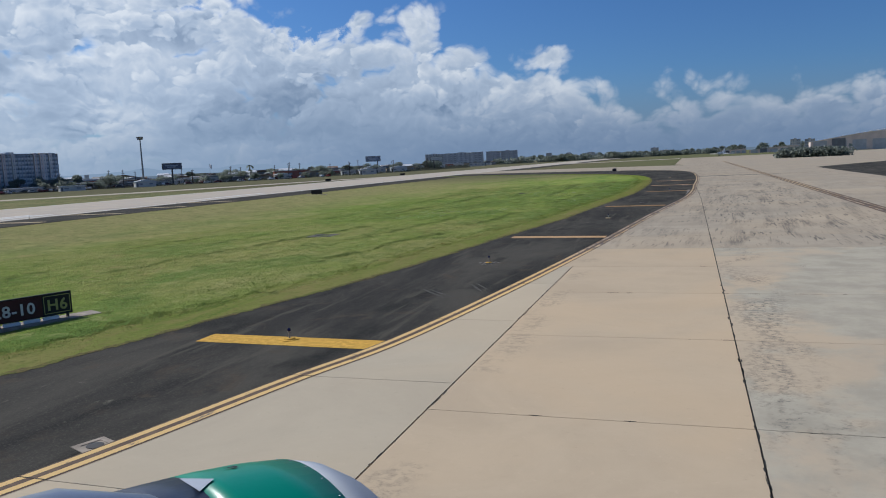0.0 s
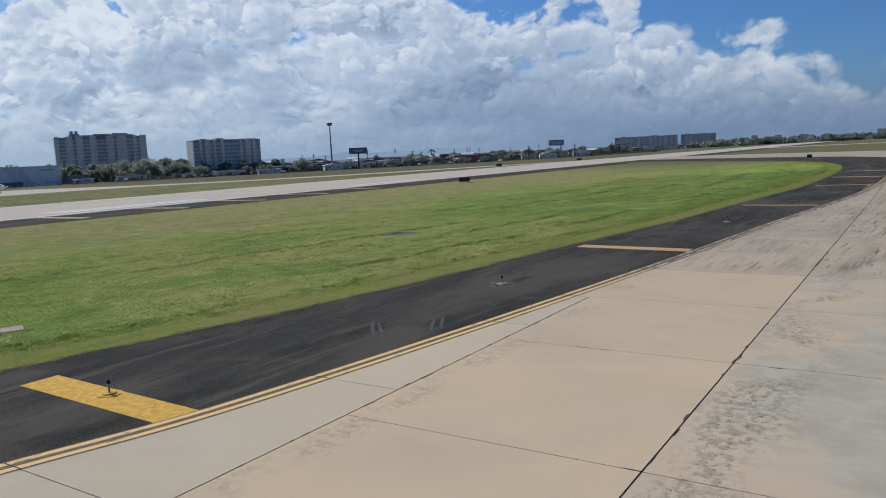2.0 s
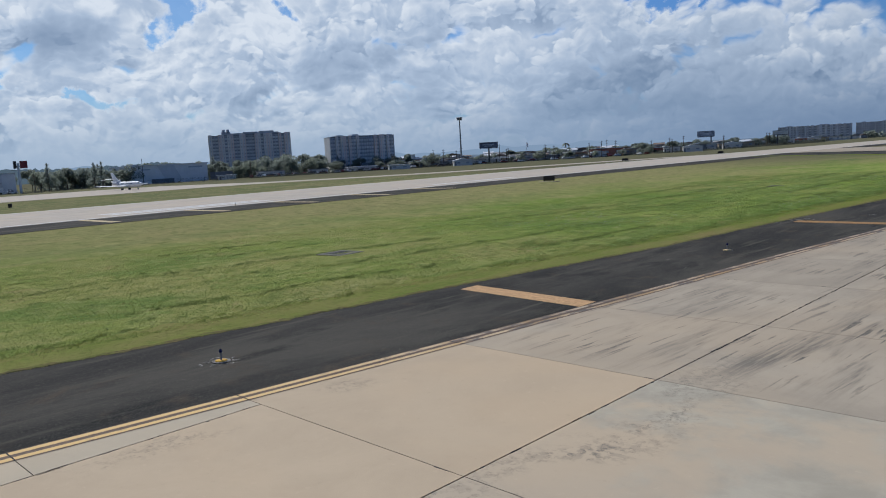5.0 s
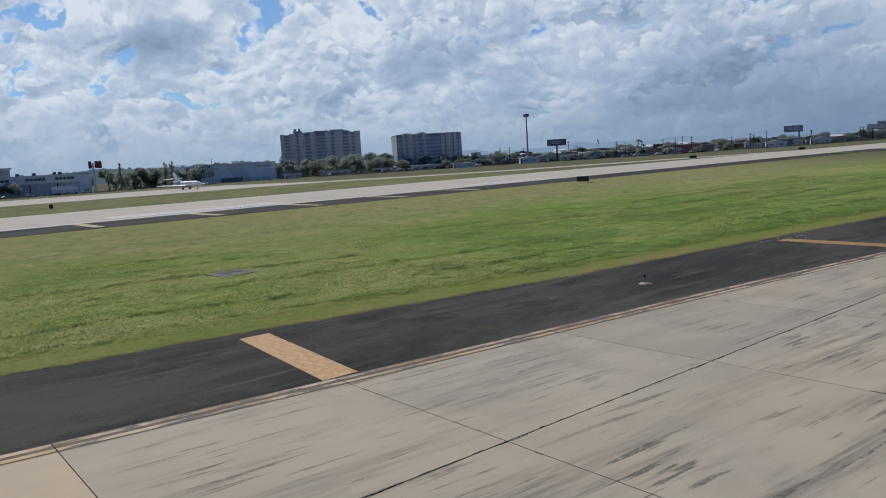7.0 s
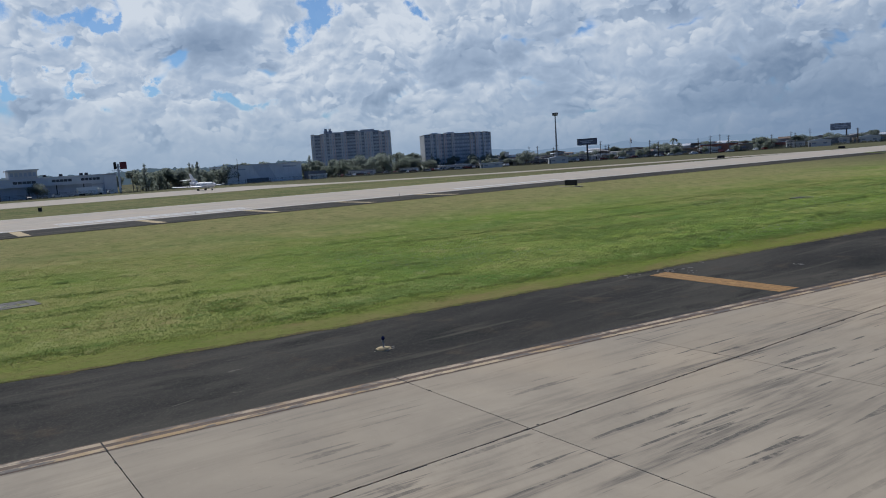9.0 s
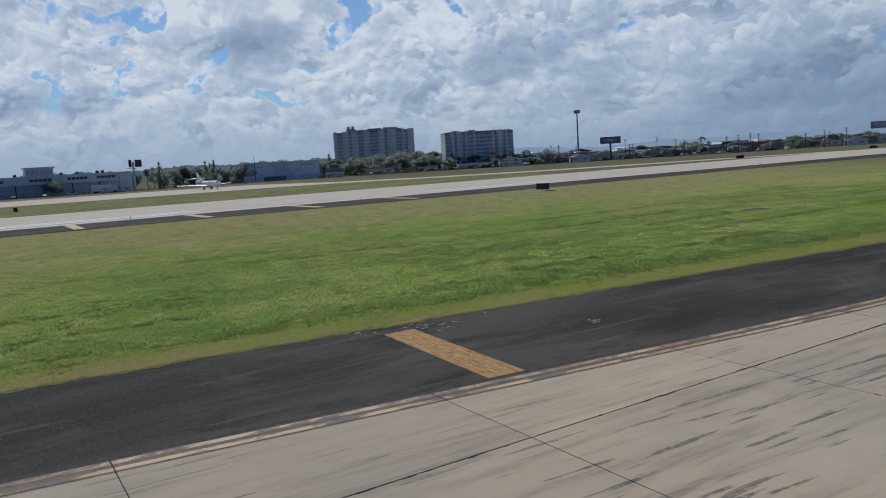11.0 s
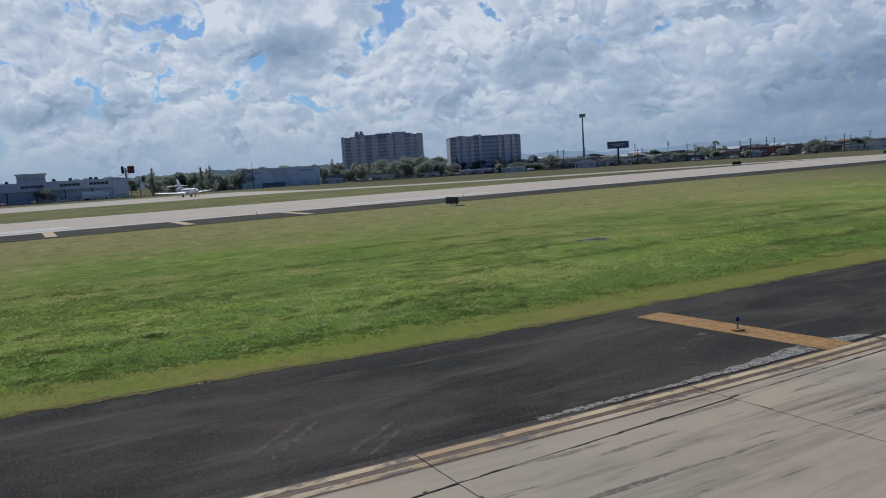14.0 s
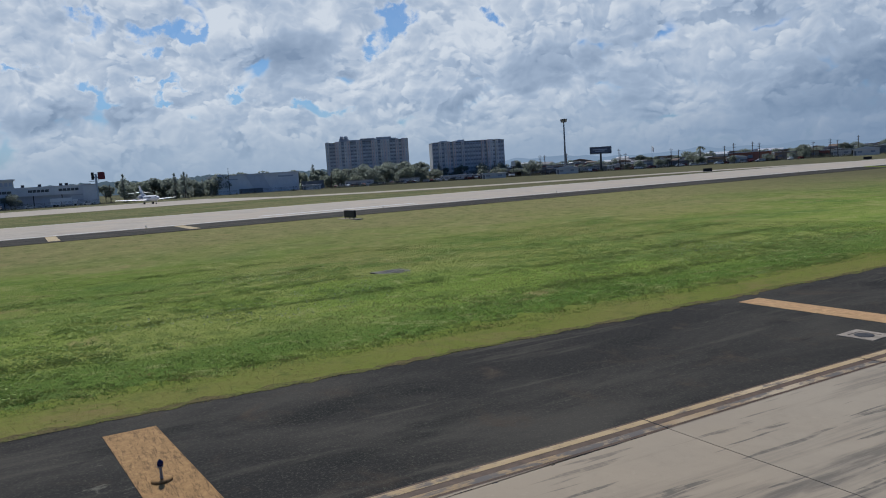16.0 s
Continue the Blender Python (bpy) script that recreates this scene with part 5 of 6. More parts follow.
def engine(m):
    t = thing("jet_engine", "glossy green airliner engine cowling with a bare metal intake lip", "engine", m)
    part("intake_lip", lathe([(2.28, 1.315), (2.45, 1.250), (2.60, 1.140), (2.70, 1.010), (2.73, 0.950), (2.70, 0.890), (2.55, 0.850), (2.2, 0.830)], 64, "x"), "bare_metal", t, "bare metal lip", True)
    part("fan_cowl", lathe([(1.55, 1.414), (1.7, 1.405), (2.0, 1.370), (2.28, 1.316)], 64, "x"), "green_paint", t, "glossy green fan cowl", True)
    part("reverser", lathe([(-1.3, 1.200), (-0.6, 1.390), (0.2, 1.462), (0.9, 1.452), (1.18, 1.432)], 64, "x"), "cowl_metal", t, "dull silver reverser sleeve", True)
    part("cowl_band", lathe([(1.19, 1.433), (1.35, 1.426), (1.545, 1.414)], 64, "x"), "cowl_navy", t, "dark blue band", True)
    part("nozzle", lathe([(-2.3, 0.45), (-1.9, 0.62), (-1.32, 0.80)], 40, "x"), "steel", t, "", True)
    part("fan_face", lathe([(1.9, 0.87), (1.92, 0.2), (2.25, 0.02)], 32, "x"), "dark_grey", t)
    pylon = bmesh.new()
    lathe([(-2.2, 0.10), (-1.2, 0.40), (0.0, 0.52), (0.8, 0.48), (1.25, 0.30), (1.55, 0.06)], 20, "x", pylon, (0.8, 1.0))
    bmesh.ops.translate(pylon, verts=pylon.verts, vec=(0, -0.12, 1.20))
    part("pylon_fairing", pylon, "pylon_metal", t, "blue-grey pylon fairing", True)
    # pale wedge where the band meets the cowl, and a small dark inlet
    for name, mat, points, lift, label in (("wedge", "grey_paint", ((1.52, 80), (1.52, 93), (1.66, 88)), 0.010, "pale grey fairing wedge"),
                                           ("inlet", "black", ((1.80, 80), (1.88, 81.5), (1.89, 80), (1.88, 79)), 0.008, "small dark inlet")):
        bm = bmesh.new()
        ring = []
        for along, turn in points:
            r = float(np.interp(along, (1.19, 1.55, 1.7, 2.0, 2.28), (1.419, 1.414, 1.405, 1.370, 1.316))) + lift
            ring.append(bm.verts.new((along, r * math.cos(radians(turn)), r * math.sin(radians(turn)))))
        bm.faces.new(ring)
        part(name, bm, mat, t, label)
    for k in range(14):
        a = radians(18 + 9 * k)
        bm = lathe([(0, 0.008), (0.002, 0.006)], 6)
        bmesh.ops.translate(bm, verts=bm.verts, vec=(0, 0, 0))
        o = part("rivet", bm, "steel", t)
        o.matrix_local = Matrix.Translation((2.255, 1.322 * math.cos(a + math.pi), 1.322 * math.sin(a))) @ Matrix.Rotation(a - math.pi / 2, 4, "X")
    return t


HEADING = radians(90 - 31.5)
eye0 = Vector(PATH[0][1])
left_way = Vector((-math.sin(HEADING), math.cos(HEADING), 0))
spot = Vector((eye0.x, eye0.y, 0)) + 4.2 * left_way
engine(Matrix.Translation((spot.x, spot.y, 1.418)) @ Matrix.Rotation(HEADING, 4, "Z"))

# ---- trees ----


def broad_tree(seed, height, spread, mat="leaf", leaves=2600):
    r = np.random.default_rng(seed)
    t = thing("tree", "dark green broad-crowned tree", "tree", None, "trees behind the airfield")
    trunk = tube((0, 0, -0.3), (0.1, 0, height * 0.42), 0.022 * height, 0.014 * height, 8)
    clumps = []
    for k in range(14):
        a, far = r.uniform(0, 2 * math.pi), spread * r.uniform(0.15, 0.72)
        top = (far * math.cos(a), far * math.sin(a), height * r.uniform(0.26, 0.86))
        tube((0.1, 0, height * 0.24), top, 0.014 * height, 0.005 * height, 5, trunk)
        clumps.append((*top, spread * r.uniform(0.20, 0.42)))
    clumps.append((0, 0, height * 0.8, spread * 0.34))
    part("trunk", trunk, "bark", t)
    mesh_part("crown", cloud_of_leaves(r, clumps, leaves, 0.036 * height), mat, t)
    return t


def palm_tree(seed, height):
    r = np.random.default_rng(seed)
    t = thing("palm_tree", "tall palm with drooping fronds", "palm", None, "palms behind the airfield")
    part("trunk", tube((0.5, 0, height), (0, 0, -0.3), 0.11, 0.19, 8), "bark", t)
    for k in range(15):
        a, rise = r.uniform(0, 2 * math.pi), r.uniform(-0.2, 0.9)
        length = height * 0.28 * r.uniform(0.8, 1.15)
        rib = []
        for s in np.linspace(0, 1, 7):
            out = length * s
            rib.append(Vector((0.5 + out * math.cos(a), out * math.sin(a), height + length * (rise * s - 1.0 * s * s))))
        side = Vector((-math.sin(a), math.cos(a), 0))
        cards = []
        for i in range(6):
            for hand in (-1, 1):
                p, q = rib[i], rib[i + 1]
                w = 0.16 * length * (1 - 0.5 * i / 6)
                cards.append([p, q, q + side * hand * w * 0.9 - Vector((0, 0, w * 0.5)), p + side * hand * w - Vector((0, 0, w * 0.6))])
        mesh_part("frond", quads(np.array([[tuple(v) for v in c] for c in cards])), "leaf_light", t)
    return t


def needle_tree(seed, height):
    r = np.random.default_rng(seed)
    t = thing("needle_tree", "tall thin feathery grey-green casuarina tree", "tree", None, "trees behind the airfield")
    trunk = tube((0, 0, -0.3), (0.2, 0.1, height * 0.97), 0.022 * height, 0.006 * height, 7)
    clumps = []
    for k in range(40):
        z = height * r.uniform(0.22, 1.0)
        a, far = r.uniform(0, 2 * math.pi), (height * 1.0 - z) * r.uniform(0.08, 0.46)
        tip = (far * math.cos(a), far * math.sin(a), z + 0.08 * height * r.uniform(0, 1))
        tube((0.1, 0, z - 0.05 * height), tip, 0.006 * height, 0.002 * height, 4, trunk)
        clumps.append((*tip, 0.085 * height * r.uniform(0.6, 1.2) * (1.25 - 0.85 * z / height)))
    part("trunk", trunk, "bark", t)
    mesh_part("crown", cloud_of_leaves(r, clumps, 1700, 0.020 * height, 1.1), "leaf_needle", t)
    return t


kinds = {"a": broad_tree(1, 8.0, 5.6), "b": broad_tree(2, 7.0, 4.6, "leaf_light"), "c": broad_tree(3, 9.0, 4.6), "p": palm_tree(4, 9.0), "n": needle_tree(5, 12.0)}
TREES = []
rt = random.Random(8)


def wood(x0, y0, x1, y1, count, kinds_of, low, high, wide=8):
    for k in range(count):
        s = (k + rt.uniform(0.1, 0.9)) / count
        TREES.append((rt.choice(kinds_of), x0 + (x1 - x0) * s + rt.uniform(-wide, wide), y0 + (y1 - y0) * s + rt.uniform(-3, 3), rt.uniform(low, high)))


TREES += [("a", -293, 318, 9.4), ("n", -352, 139.5, 13.0), ("n", -362, 163, 11.5), ("n", -366, 168, 12.0), ("b", -354, 141, 8.0), ("a", -357, 96, 7.0), ("p", -263.7, 402.5, 8.6),
          ("c", -334, 338, 9.5), ("a", -343, 321, 8.5), ("a", -338, 330, 8.0)]
wood(-378, 143, -382, 190, 13, "abcn", 7.5, 11.5, 6)
wood(-395, 60, -400, 190, 14, "abc", 8.0, 12.0, 6)
wood(-400, 190, -392, 235, 8, "ac", 9.0, 12.0, 6)
wood(-380, 231, -352, 312, 24, "aabcn", 5.5, 9.5, 9)
wood(-400, 240, -372, 300, 12, "acn", 9.0, 13.0, 8)
wood(-345, 315, -300, 322, 6, "ab", 4.0, 6.0, 5)
wood(-330, 350, -300, 380, 8, "abp", 4.0, 6.5, 14)
wood(-310, 400, -240, 470, 16, "abcp", 4.0, 7.0, 25)
wood(-262, 430, -225, 560, 20, "aabc", 4.5, 7.5, 18)
wood(-300, 335, -222, 420, 20, "abbc", 3.0, 4.8, 9)
wood(-360, 380, -240, 540, 22, "abc", 5.0, 8.0, 25)
wood(-225, 520, -205, 610, 10, "abc", 5.0, 8.5, 8)
wood(-245, 620, -265, 800, 16, "aabc", 3.0, 5.0, 20)
wood(-290, 800, -230, 1050, 14, "abc", 3.5, 6.0, 25)
wood(-190, 900, 20, 1250, 36, "abc", 6.0, 10.0, 40)
wood(-250, 1150, -60, 1500, 34, "abc", 7.0, 12.0, 40)
wood(20, 1200, 170, 1100, 20, "abc", 8.0, 13.0, 30)
BASE = {"a": 8.0, "b": 7.0, "c": 9.0, "p": 9.0, "n": 12.0}
placed = set()
for kind, x, y, h in TREES:
    s = h / BASE[kind]
    m = pose(x, y, -0.06, 0, 0, rt.uniform(0, 360)) @ Matrix.Diagonal((s * rt.uniform(0.9, 1.2), s * rt.uniform(0.9, 1.2), s, 1))
    if kind in placed:
        copy_thing(kinds[kind], m)
    else:
        kinds[kind].matrix_world = m
        kinds[kind].scale = (1, 1, 1)
        kinds[kind].matrix_world = pose(x, y, -0.06)
        placed.add(kind)

# scrub and hedges along the boundary
r = np.random.default_rng(31)


def scrub(x0, y0, x1, y1, count, size, name, label, mat):
    clumps = []
    for k in range(count):
        s = r.uniform()
        q = size * r.uniform(0.5, 1.2)
        clumps.append((x0 + (x1 - x0) * s + r.uniform(-3, 3), y0 + (y1 - y0) * s + r.uniform(-2, 2), q * 0.4 - 0.06, q))
    ob = mesh_part(name, cloud_of_leaves(r, clumps, count * 45, 0.22 * size, 0.5), mat, None)
    tagged(ob, label, "bushes", kind="stuff")


scrub(-230, 880, 60, 1200, 240, 6.0, "thicket", "distant belt of dark trees", "leaf")
scrub(-336, 232, -316, 296, 200, 0.9, "scrub", "low dark scrub along the field boundary", "scrub")
scrub(-250, 392, -205, 640, 200, 1.2, "scrub", "low dark scrub along the field boundary", "scrub")
scrub(-342, 40, -338, 235, 90, 0.8, "scrub", "low dark scrub along the field boundary", "scrub")
scrub(-316, 296, -204, 458, 420, 0.85, "scrub", "grey-green scrub in front of the houses", "scrub")
scrub(-204, 458, -194, 640, 260, 0.95, "scrub", "grey-green scrub in front of the houses", "scrub")
scrub(-400, 228, -350, 318, 90, 3.4, "thicket", "dense band of grey-green trees below the towers", "leaf_light")
scrub(-326, 330, -236, 450, 150, 1.3, "thicket", "dark bushes between the houses", "scrub")
scrub(-322, 324, -236, 446, 90, 2.3, "thicket", "bushes between the houses", "leaf")
scrub(-245, 460, -212, 700, 240, 2.0, "thicket", "dark bushes between the houses", "scrub")
scrub(-385, 146, -380, 186, 50, 3.6, "thicket", "dense grey-green bushes beside the hangar", "leaf_needle")
scrub(30, 345, 50, 342, 170, 3.3, "hedge", "dense dark green hedge beyond the taxiway", "leaf")

# ---- buildings ----


def tower(name, label, a, b, depth, storeys, storey, bays, walls, roofs, group, piers=("plaster", "plaster_pink")):
    """A block of flats whose front runs from a to b; bays alternate between window bays and blank piers."""
    a, b = Vector((*a, 0)), Vector((*b, 0))
    width = (b - a).length
    across = (b - a).normalized()
    m = Matrix.Translation(a) @ Matrix.Rotation(math.atan2(across.y, across.x), 4, "Z")
    t = thing(name, label, "apartment block", m, group)
    top = storeys * storey
    bm = box(0, width, 0.5, depth, -0.5, top)
    part("wall", bm, walls, t)
    # pale end walls; part of their paleness is sunlight put into the paint
    part("side_wall", box(-0.35, 0.0, 0.0, depth, -0.5, top + 0.6), "plaster_white", t, "pale end wall, sunlight partly in its paint")
    part("side_wall", box(width, width + 0.35, 0.0, depth, -0.5, top + 0.6), "plaster_white", t, "pale end wall, sunlight partly in its paint")
    step = width / len(bays)
    first = None
    for i, kind in enumerate(bays):
        x0, x1 = i * step, (i + 1) * step
        if kind == "|":
            part("pier", box(x0, x1, -0.75, 0.5, -0.5, top + 1.0), piers[i % 2], t)
            groove = part("pier_groove", box(x0 + 0.38 * step, x0 + 0.62 * step, -0.78, -0.74, 0.0, top), "plaster_shade", t, "darker groove with small windows")
            for k in range(storeys):
                part("small_window", box(x0 + 0.42 * step, x0 + 0.58 * step, -0.81, -0.78, k * storey + 1.1, k * storey + 1.8), "glass_grey", groove)
            continue
        part("fin", box(x0 - 0.16, x0 + 0.16, -0.42, 0.5, -0.4, top + 0.3), walls, t)
        for k in range(storeys):
            z = k * storey
            if first is None:
                first = (x0, z)
                slab = part("balcony", box(x0 + 0.16, x1 - 0.16, -0.30, 0.5, z - 0.10, z + 0.95), "plaster_shade", t)
                lintel = part("lintel", box(x0 + 0.16, x1 - 0.16, 0.05, 0.5, z + storey - 0.45, z + storey - 0.10), walls, t)
                pane = part("window", box(x0 + 0.30, x1 - 0.30, 0.42, 0.48, z + 0.95, z + storey - 0.45), "glass_grey", t)
                frame_bar = part("mullion", box(x0 + 0.47 * step, x0 + 0.53 * step, 0.30, 0.42, z + 0.85, z + storey - 0.45), walls, t)
            else:
                d = Matrix.Translation((x0 - first[0], 0, z - first[1]))
                share("balcony", slab, t, d), share("lintel", lintel, t, d), share("window", pane, t, d), share("mullion", frame_bar, t, d)
    part("roof", box(-0.35, width + 0.35, 0.0, depth, top, top + 0.5), "roof_grey", t)
    for x0, x1, y0, h in roofs:
        part("roof_block", box(x0 * width, x1 * width, y0 + 0.6, depth - 1, top + 0.4, top + h), walls, t)
    return t


tower("apartment_tower", "tall grey apartment tower with stacked balconies", (-470.5, 281), (-445.5, 329.5), 15, 12, 2.32, "|ww||w||ww||www||w|||ww|w||", "plaster_bay",
      ((0.16, 0.86, 0.0, 1.7), (0.42, 0.60, 0.0, 2.3), (0.62, 0.80, -0.2, 2.6), (0.17, 0.205, 3, 4.6), (0.225, 0.255, 3, 4.6), (0.16, 0.27, 3, 2.9)), "apartment towers")
tower("apartment_tower", "broad blue-grey apartment tower with a pale end wall, sunlight partly in its paint", (-363.5, 302.5), (-349, 340.5), 12, 9, 2.25, "ww|w||w|ww|wwwwww|w||w|ww", "plaster_blue",
      ((0.02, 0.98, 0.0, 0.9), (0.12, 0.22, 2, 1.6), (0.36, 0.46, 2, 1.8)), "apartment towers")
for az0, az1, h in ((19.6, 17.95, 6), (17.9, 15.2, 6), (14.95, 13.9, 6), (13.85, 12.6, 6)):
    p, q = [(-7 - 1000 * math.sin(radians(z)), 5 + 1000 * math.cos(radians(z))) for z in (az0, az1)]
    tower("apartment_block", "long low grey apartment block far off", p, q, 14, h, 2.75, "|w|w||w|w|w||w|w|", "plaster_bay", ((0.3, 0.5, 2, 1.6),), "distant apartment blocks", ("plaster_bay", "plaster_shade"))
for az0, az1, d, h in ((2.75, 2.2, 2400, 7), (2.1, 1.2, 2400, 4), (10.4, 10.0, 2000, 6), (8.9, 8.5, 2300, 6), (7.4, 6.8, 2100, 5), (5.9, 5.4, 2500, 5), (10.9, 10.6, 2300, 5),
                      (-6.6, -7.2, 900, 4), (-7.5, -8.1, 950, 4)):
    p, q = [(-7 - d * math.sin(radians(z)), 5 + d * math.cos(radians(z))) for z in (az0, az1)]
    tower("apartment_block", "small pale tower block on the horizon", p, q, 16, h, 2.9, "ww|ww", "plaster", ((0.3, 0.6, 2, 1.8),), "distant apartment blocks")


def hangar():
    """Sheet-metal hangar: faces +x."""
    t = thing("hangar", "large blue-grey sheet-metal hangar with a darker middle", "hangar", pose(-375, 187, 0))
    part("wall", box(-30, 0, 0, 40.5, -0.5, 9.2), "hangar_metal", t)
    part("corner_pier", box(-6, 0.5, -1.5, 2.2, -0.5, 10.0), "hangar_metal", t, "tall corner pier")
    front = bmesh.new()
    shape = ((18, -0.3), (26.5, -0.3), (21.5, 9.0), (12.5, 9.0))
    low, high = [front.verts.new((0.02, y, z)) for y, z in shape], [front.verts.new((0.16, y, z)) for y, z in shape]
    front.faces.new(low[::-1]), front.faces.new(high)
    for k in range(4):
        front.faces.new((low[k], low[(k + 1) % 4], high[(k + 1) % 4], high[k]))
    part("slanted_panel", front, "hangar_shade", t, "slanted darker panel")
    # solid dark slab on the wall: the shade inside an opening, as colour
    part("opening", box(0.02, 0.30, 9, 21, -0.3, 2.3), "plaster_dark", t, "dark wide slab for an opening's shade")
    part("annexe", box(0.4, 6, 41.5, 52, -0.5, 4.2), "plaster_dark", t, "low dark annexe")
    part("roof", box(-30.3, 0.6, -0.4, 40.9, 9.2, 9.7), "roof_metal", t)
    for i in range(14):
        y = 2.6 + i * 2.75
        part("rib", box(0.0, 0.10, y, y + 0.12, 0, 9.2), "hangar_metal", t)
    part("sign_bar", box(0.10, 0.22, 29.5, 37.5, 7.3, 8.1), "cladding_dark", t, "dark bar of unreadable lettering")
    part("sign_bar", box(0.10, 0.22, 4.0, 8.6, 7.0, 7.6), "cladding_dark", t, "dark bar of unreadable lettering")
    part("pole", tube((3, 3.5, 0), (3, 3.5, 13.0), 0.16, 0.10), "timber", t)


def terminal():
    """Long low office and cargo building: faces +x."""
    t = thing("cargo_building", "long low grey cargo building with ribbon windows", "building", pose(-362, 128.5, 0))
    part("lower_wall", box(-24, -1.6, -150, 0, -0.5, 5.4), "cladding_dark", t, "dark recessed ground floor")
    part("upper_wall", box(-24, 0, -150, -0.0, 5.2, 8.5), "cladding", t)
    part("end_wall", box(-6, 0.3, -4.5, 0.9, -0.5, 8.7), "cladding", t, "pale end bay")
    part("roof_edge", box(-24.3, 0.3, -150.4, 1.0, 8.5, 9.0), "roof_metal", t)
    for y0, y1 in ((-13.9, -6.1), (-25.6, -17.7), (-40.5, -31.8), (-62, -50), (-86, -72), (-112, -96)):
        pane = part("ribbon_window", box(0.0, 0.12, y0, y1, 6.6, 7.7), "glass_dark", t)
        for k in range(1, 5):
            y = y0 + (y1 - y0) * k / 5
            part("window_bar", box(0.12, 0.20, y - 0.09, y + 0.09, 6.55, 7.75), "cladding", pane)
    part("door_bay", box(-1.6, -0.9, -9.4, -4.5, -0.5, 5.2), "cladding", t, "pale bay with dark bands")
    for z in (2.2, 4.4):
        part("trim_band", box(-0.9, -0.78, -9.4, -4.5, z, z + 0.5), "cladding_dark", t)
    part("roof_house", box(-14, -2, -41.6, -30.6, 9.0, 12.2), "plaster_white", t)
    part("roof_house_cap", box(-15, -1, -42.2, -30.0, 12.2, 12.8), "roof_metal", t)
    for k in range(6):
        part("louvre", box(-2.0, -1.85, -41 + 1.75 * k, -39.9 + 1.75 * k, 9.9, 11.5), "cladding_dark", t)
    for y in (-11, -13.2, -21.5, -28, -46, -58, -60, -80):
        part("roof_unit", box(-7, -5.6, y, y + 1.3, 8.9, 10.1), "dark_grey", t)
    for i in range(12):
        part("column", box(-1.5, -1.2, -13 - 11 * i, -12.6 - 11 * i, -0.4, 5.2), "dark_grey", t)


def pylon_sign():
    t = thing("pylon_sign", "tall pylon with a dark red sign box", "sign", pose(-355, 129.4, 0))
    part("pole", tube((0, -0.2, -0.3), (0, -0.2, 13.0), 0.55, 0.45, 10), "cladding", t)
    part("sign_box", box(-0.5, 0.5, 0.6, 3.4, 10.6, 13.8, bevel=0.08), "red_panel", t, "dark red sign box")
    part("sign_box", box(-0.5, 0.5, -2.0, -0.9, 10.6, 13.8, bevel=0.08), "black", t, "narrow black sign box")
    part("bracket", box(-0.25, 0.25, -1.2, 1.0, 11.4, 11.8), "dark_grey", t)
    part("bracket", box(-0.25, 0.25, -3.0, 1.0, 9.9, 10.1), "dark_grey", t)


def light_mast(x, y, h):
    t = thing("light_mast", "tall steel floodlight mast with a crown of lamps", "mast", pose(x, y, 0))
    part("pole", tube((0, 0, -0.4), (0, 0, h), 0.55, 0.28, 12), "galvanised", t)
    ring = lathe([(h - 0.5, 1.1), (h - 0.3, 1.2), (h - 0.2, 1.1)], 16)
    part("lamp_ring", ring, "galvanised", t)
    for k in range(8):
        a = 2 * math.pi * k / 8
        bm = box(-0.42, 0.42, -0.35, 0.35, -0.95, 0.65, bevel=0.05)
        o = part("lamp", bm, "steel", t)
        o.matrix_local = pose(1.2 * math.cos(a), 1.2 * math.sin(a), h - 0.1, 15, 0, math.degrees(a) + 90)


def billboard(x, y, base, w, h, turn, pole_at=0.0, poster="poster"):
    t = thing("billboard", "dark advertising billboard on a single steel post" if poster != "sign_white" else "white advertising billboard in a dark frame", "billboard", pose(x, y, 0, 0, 0, turn), "billboards")
    part("post", tube((pole_at, 0.5, -0.4), (pole_at, 0.5, base + 0.5), 0.5, 0.45, 12), "dark_grey", t)
    part("panel", box(-w / 2, w / 2, -0.25, 0.0, base, base + h, bevel=0.04), "dark_grey", t)
    part("poster", box(-w / 2 + 0.25, w / 2 - 0.25, -0.30, -0.25, base + 0.25, base + h - 0.25), poster, t, "faded dark poster" if poster == "poster" else "pale worn poster")
    for k in range(2):
        part("writing_bar", box(-w * (0.36 - 0.1 * k), w * (0.30 - 0.12 * k), -0.33, -0.30, base + h * (0.52 - 0.24 * k), base + h * (0.66 - 0.24 * k)), "cladding_dark", t, "bar of unreadable writing")
    part("catwalk", box(-w / 2, w / 2, -1.1, -0.3, base - 0.25, base - 0.1), "iron", t)
    part("back_panel", box(-w / 2, w / 2, 0.9, 1.1, base, base + h), "dark_grey", t)
    for k in range(4):
        xx = -w / 2 + (k + 0.5) * w / 4
        part("lamp_arm", tube((xx, -0.3, base - 0.1), (xx, -1.8, base - 0.35), 0.05, 0.05, 6), "iron", t)


hangar()
terminal()
pylon_sign()
light_mast(-281.3, 329.2, 25.6)
billboard(-278.2, 349.0, 8.7, 10.4, 3.3, 53)
billboard(-251.7, 564.2, 9.0, 12.0, 4.2, 30, 3.6, "poster_pale")
billboard(-195, 557, 7.2, 10.0, 3.0, 30, -2.0, "sign_white")


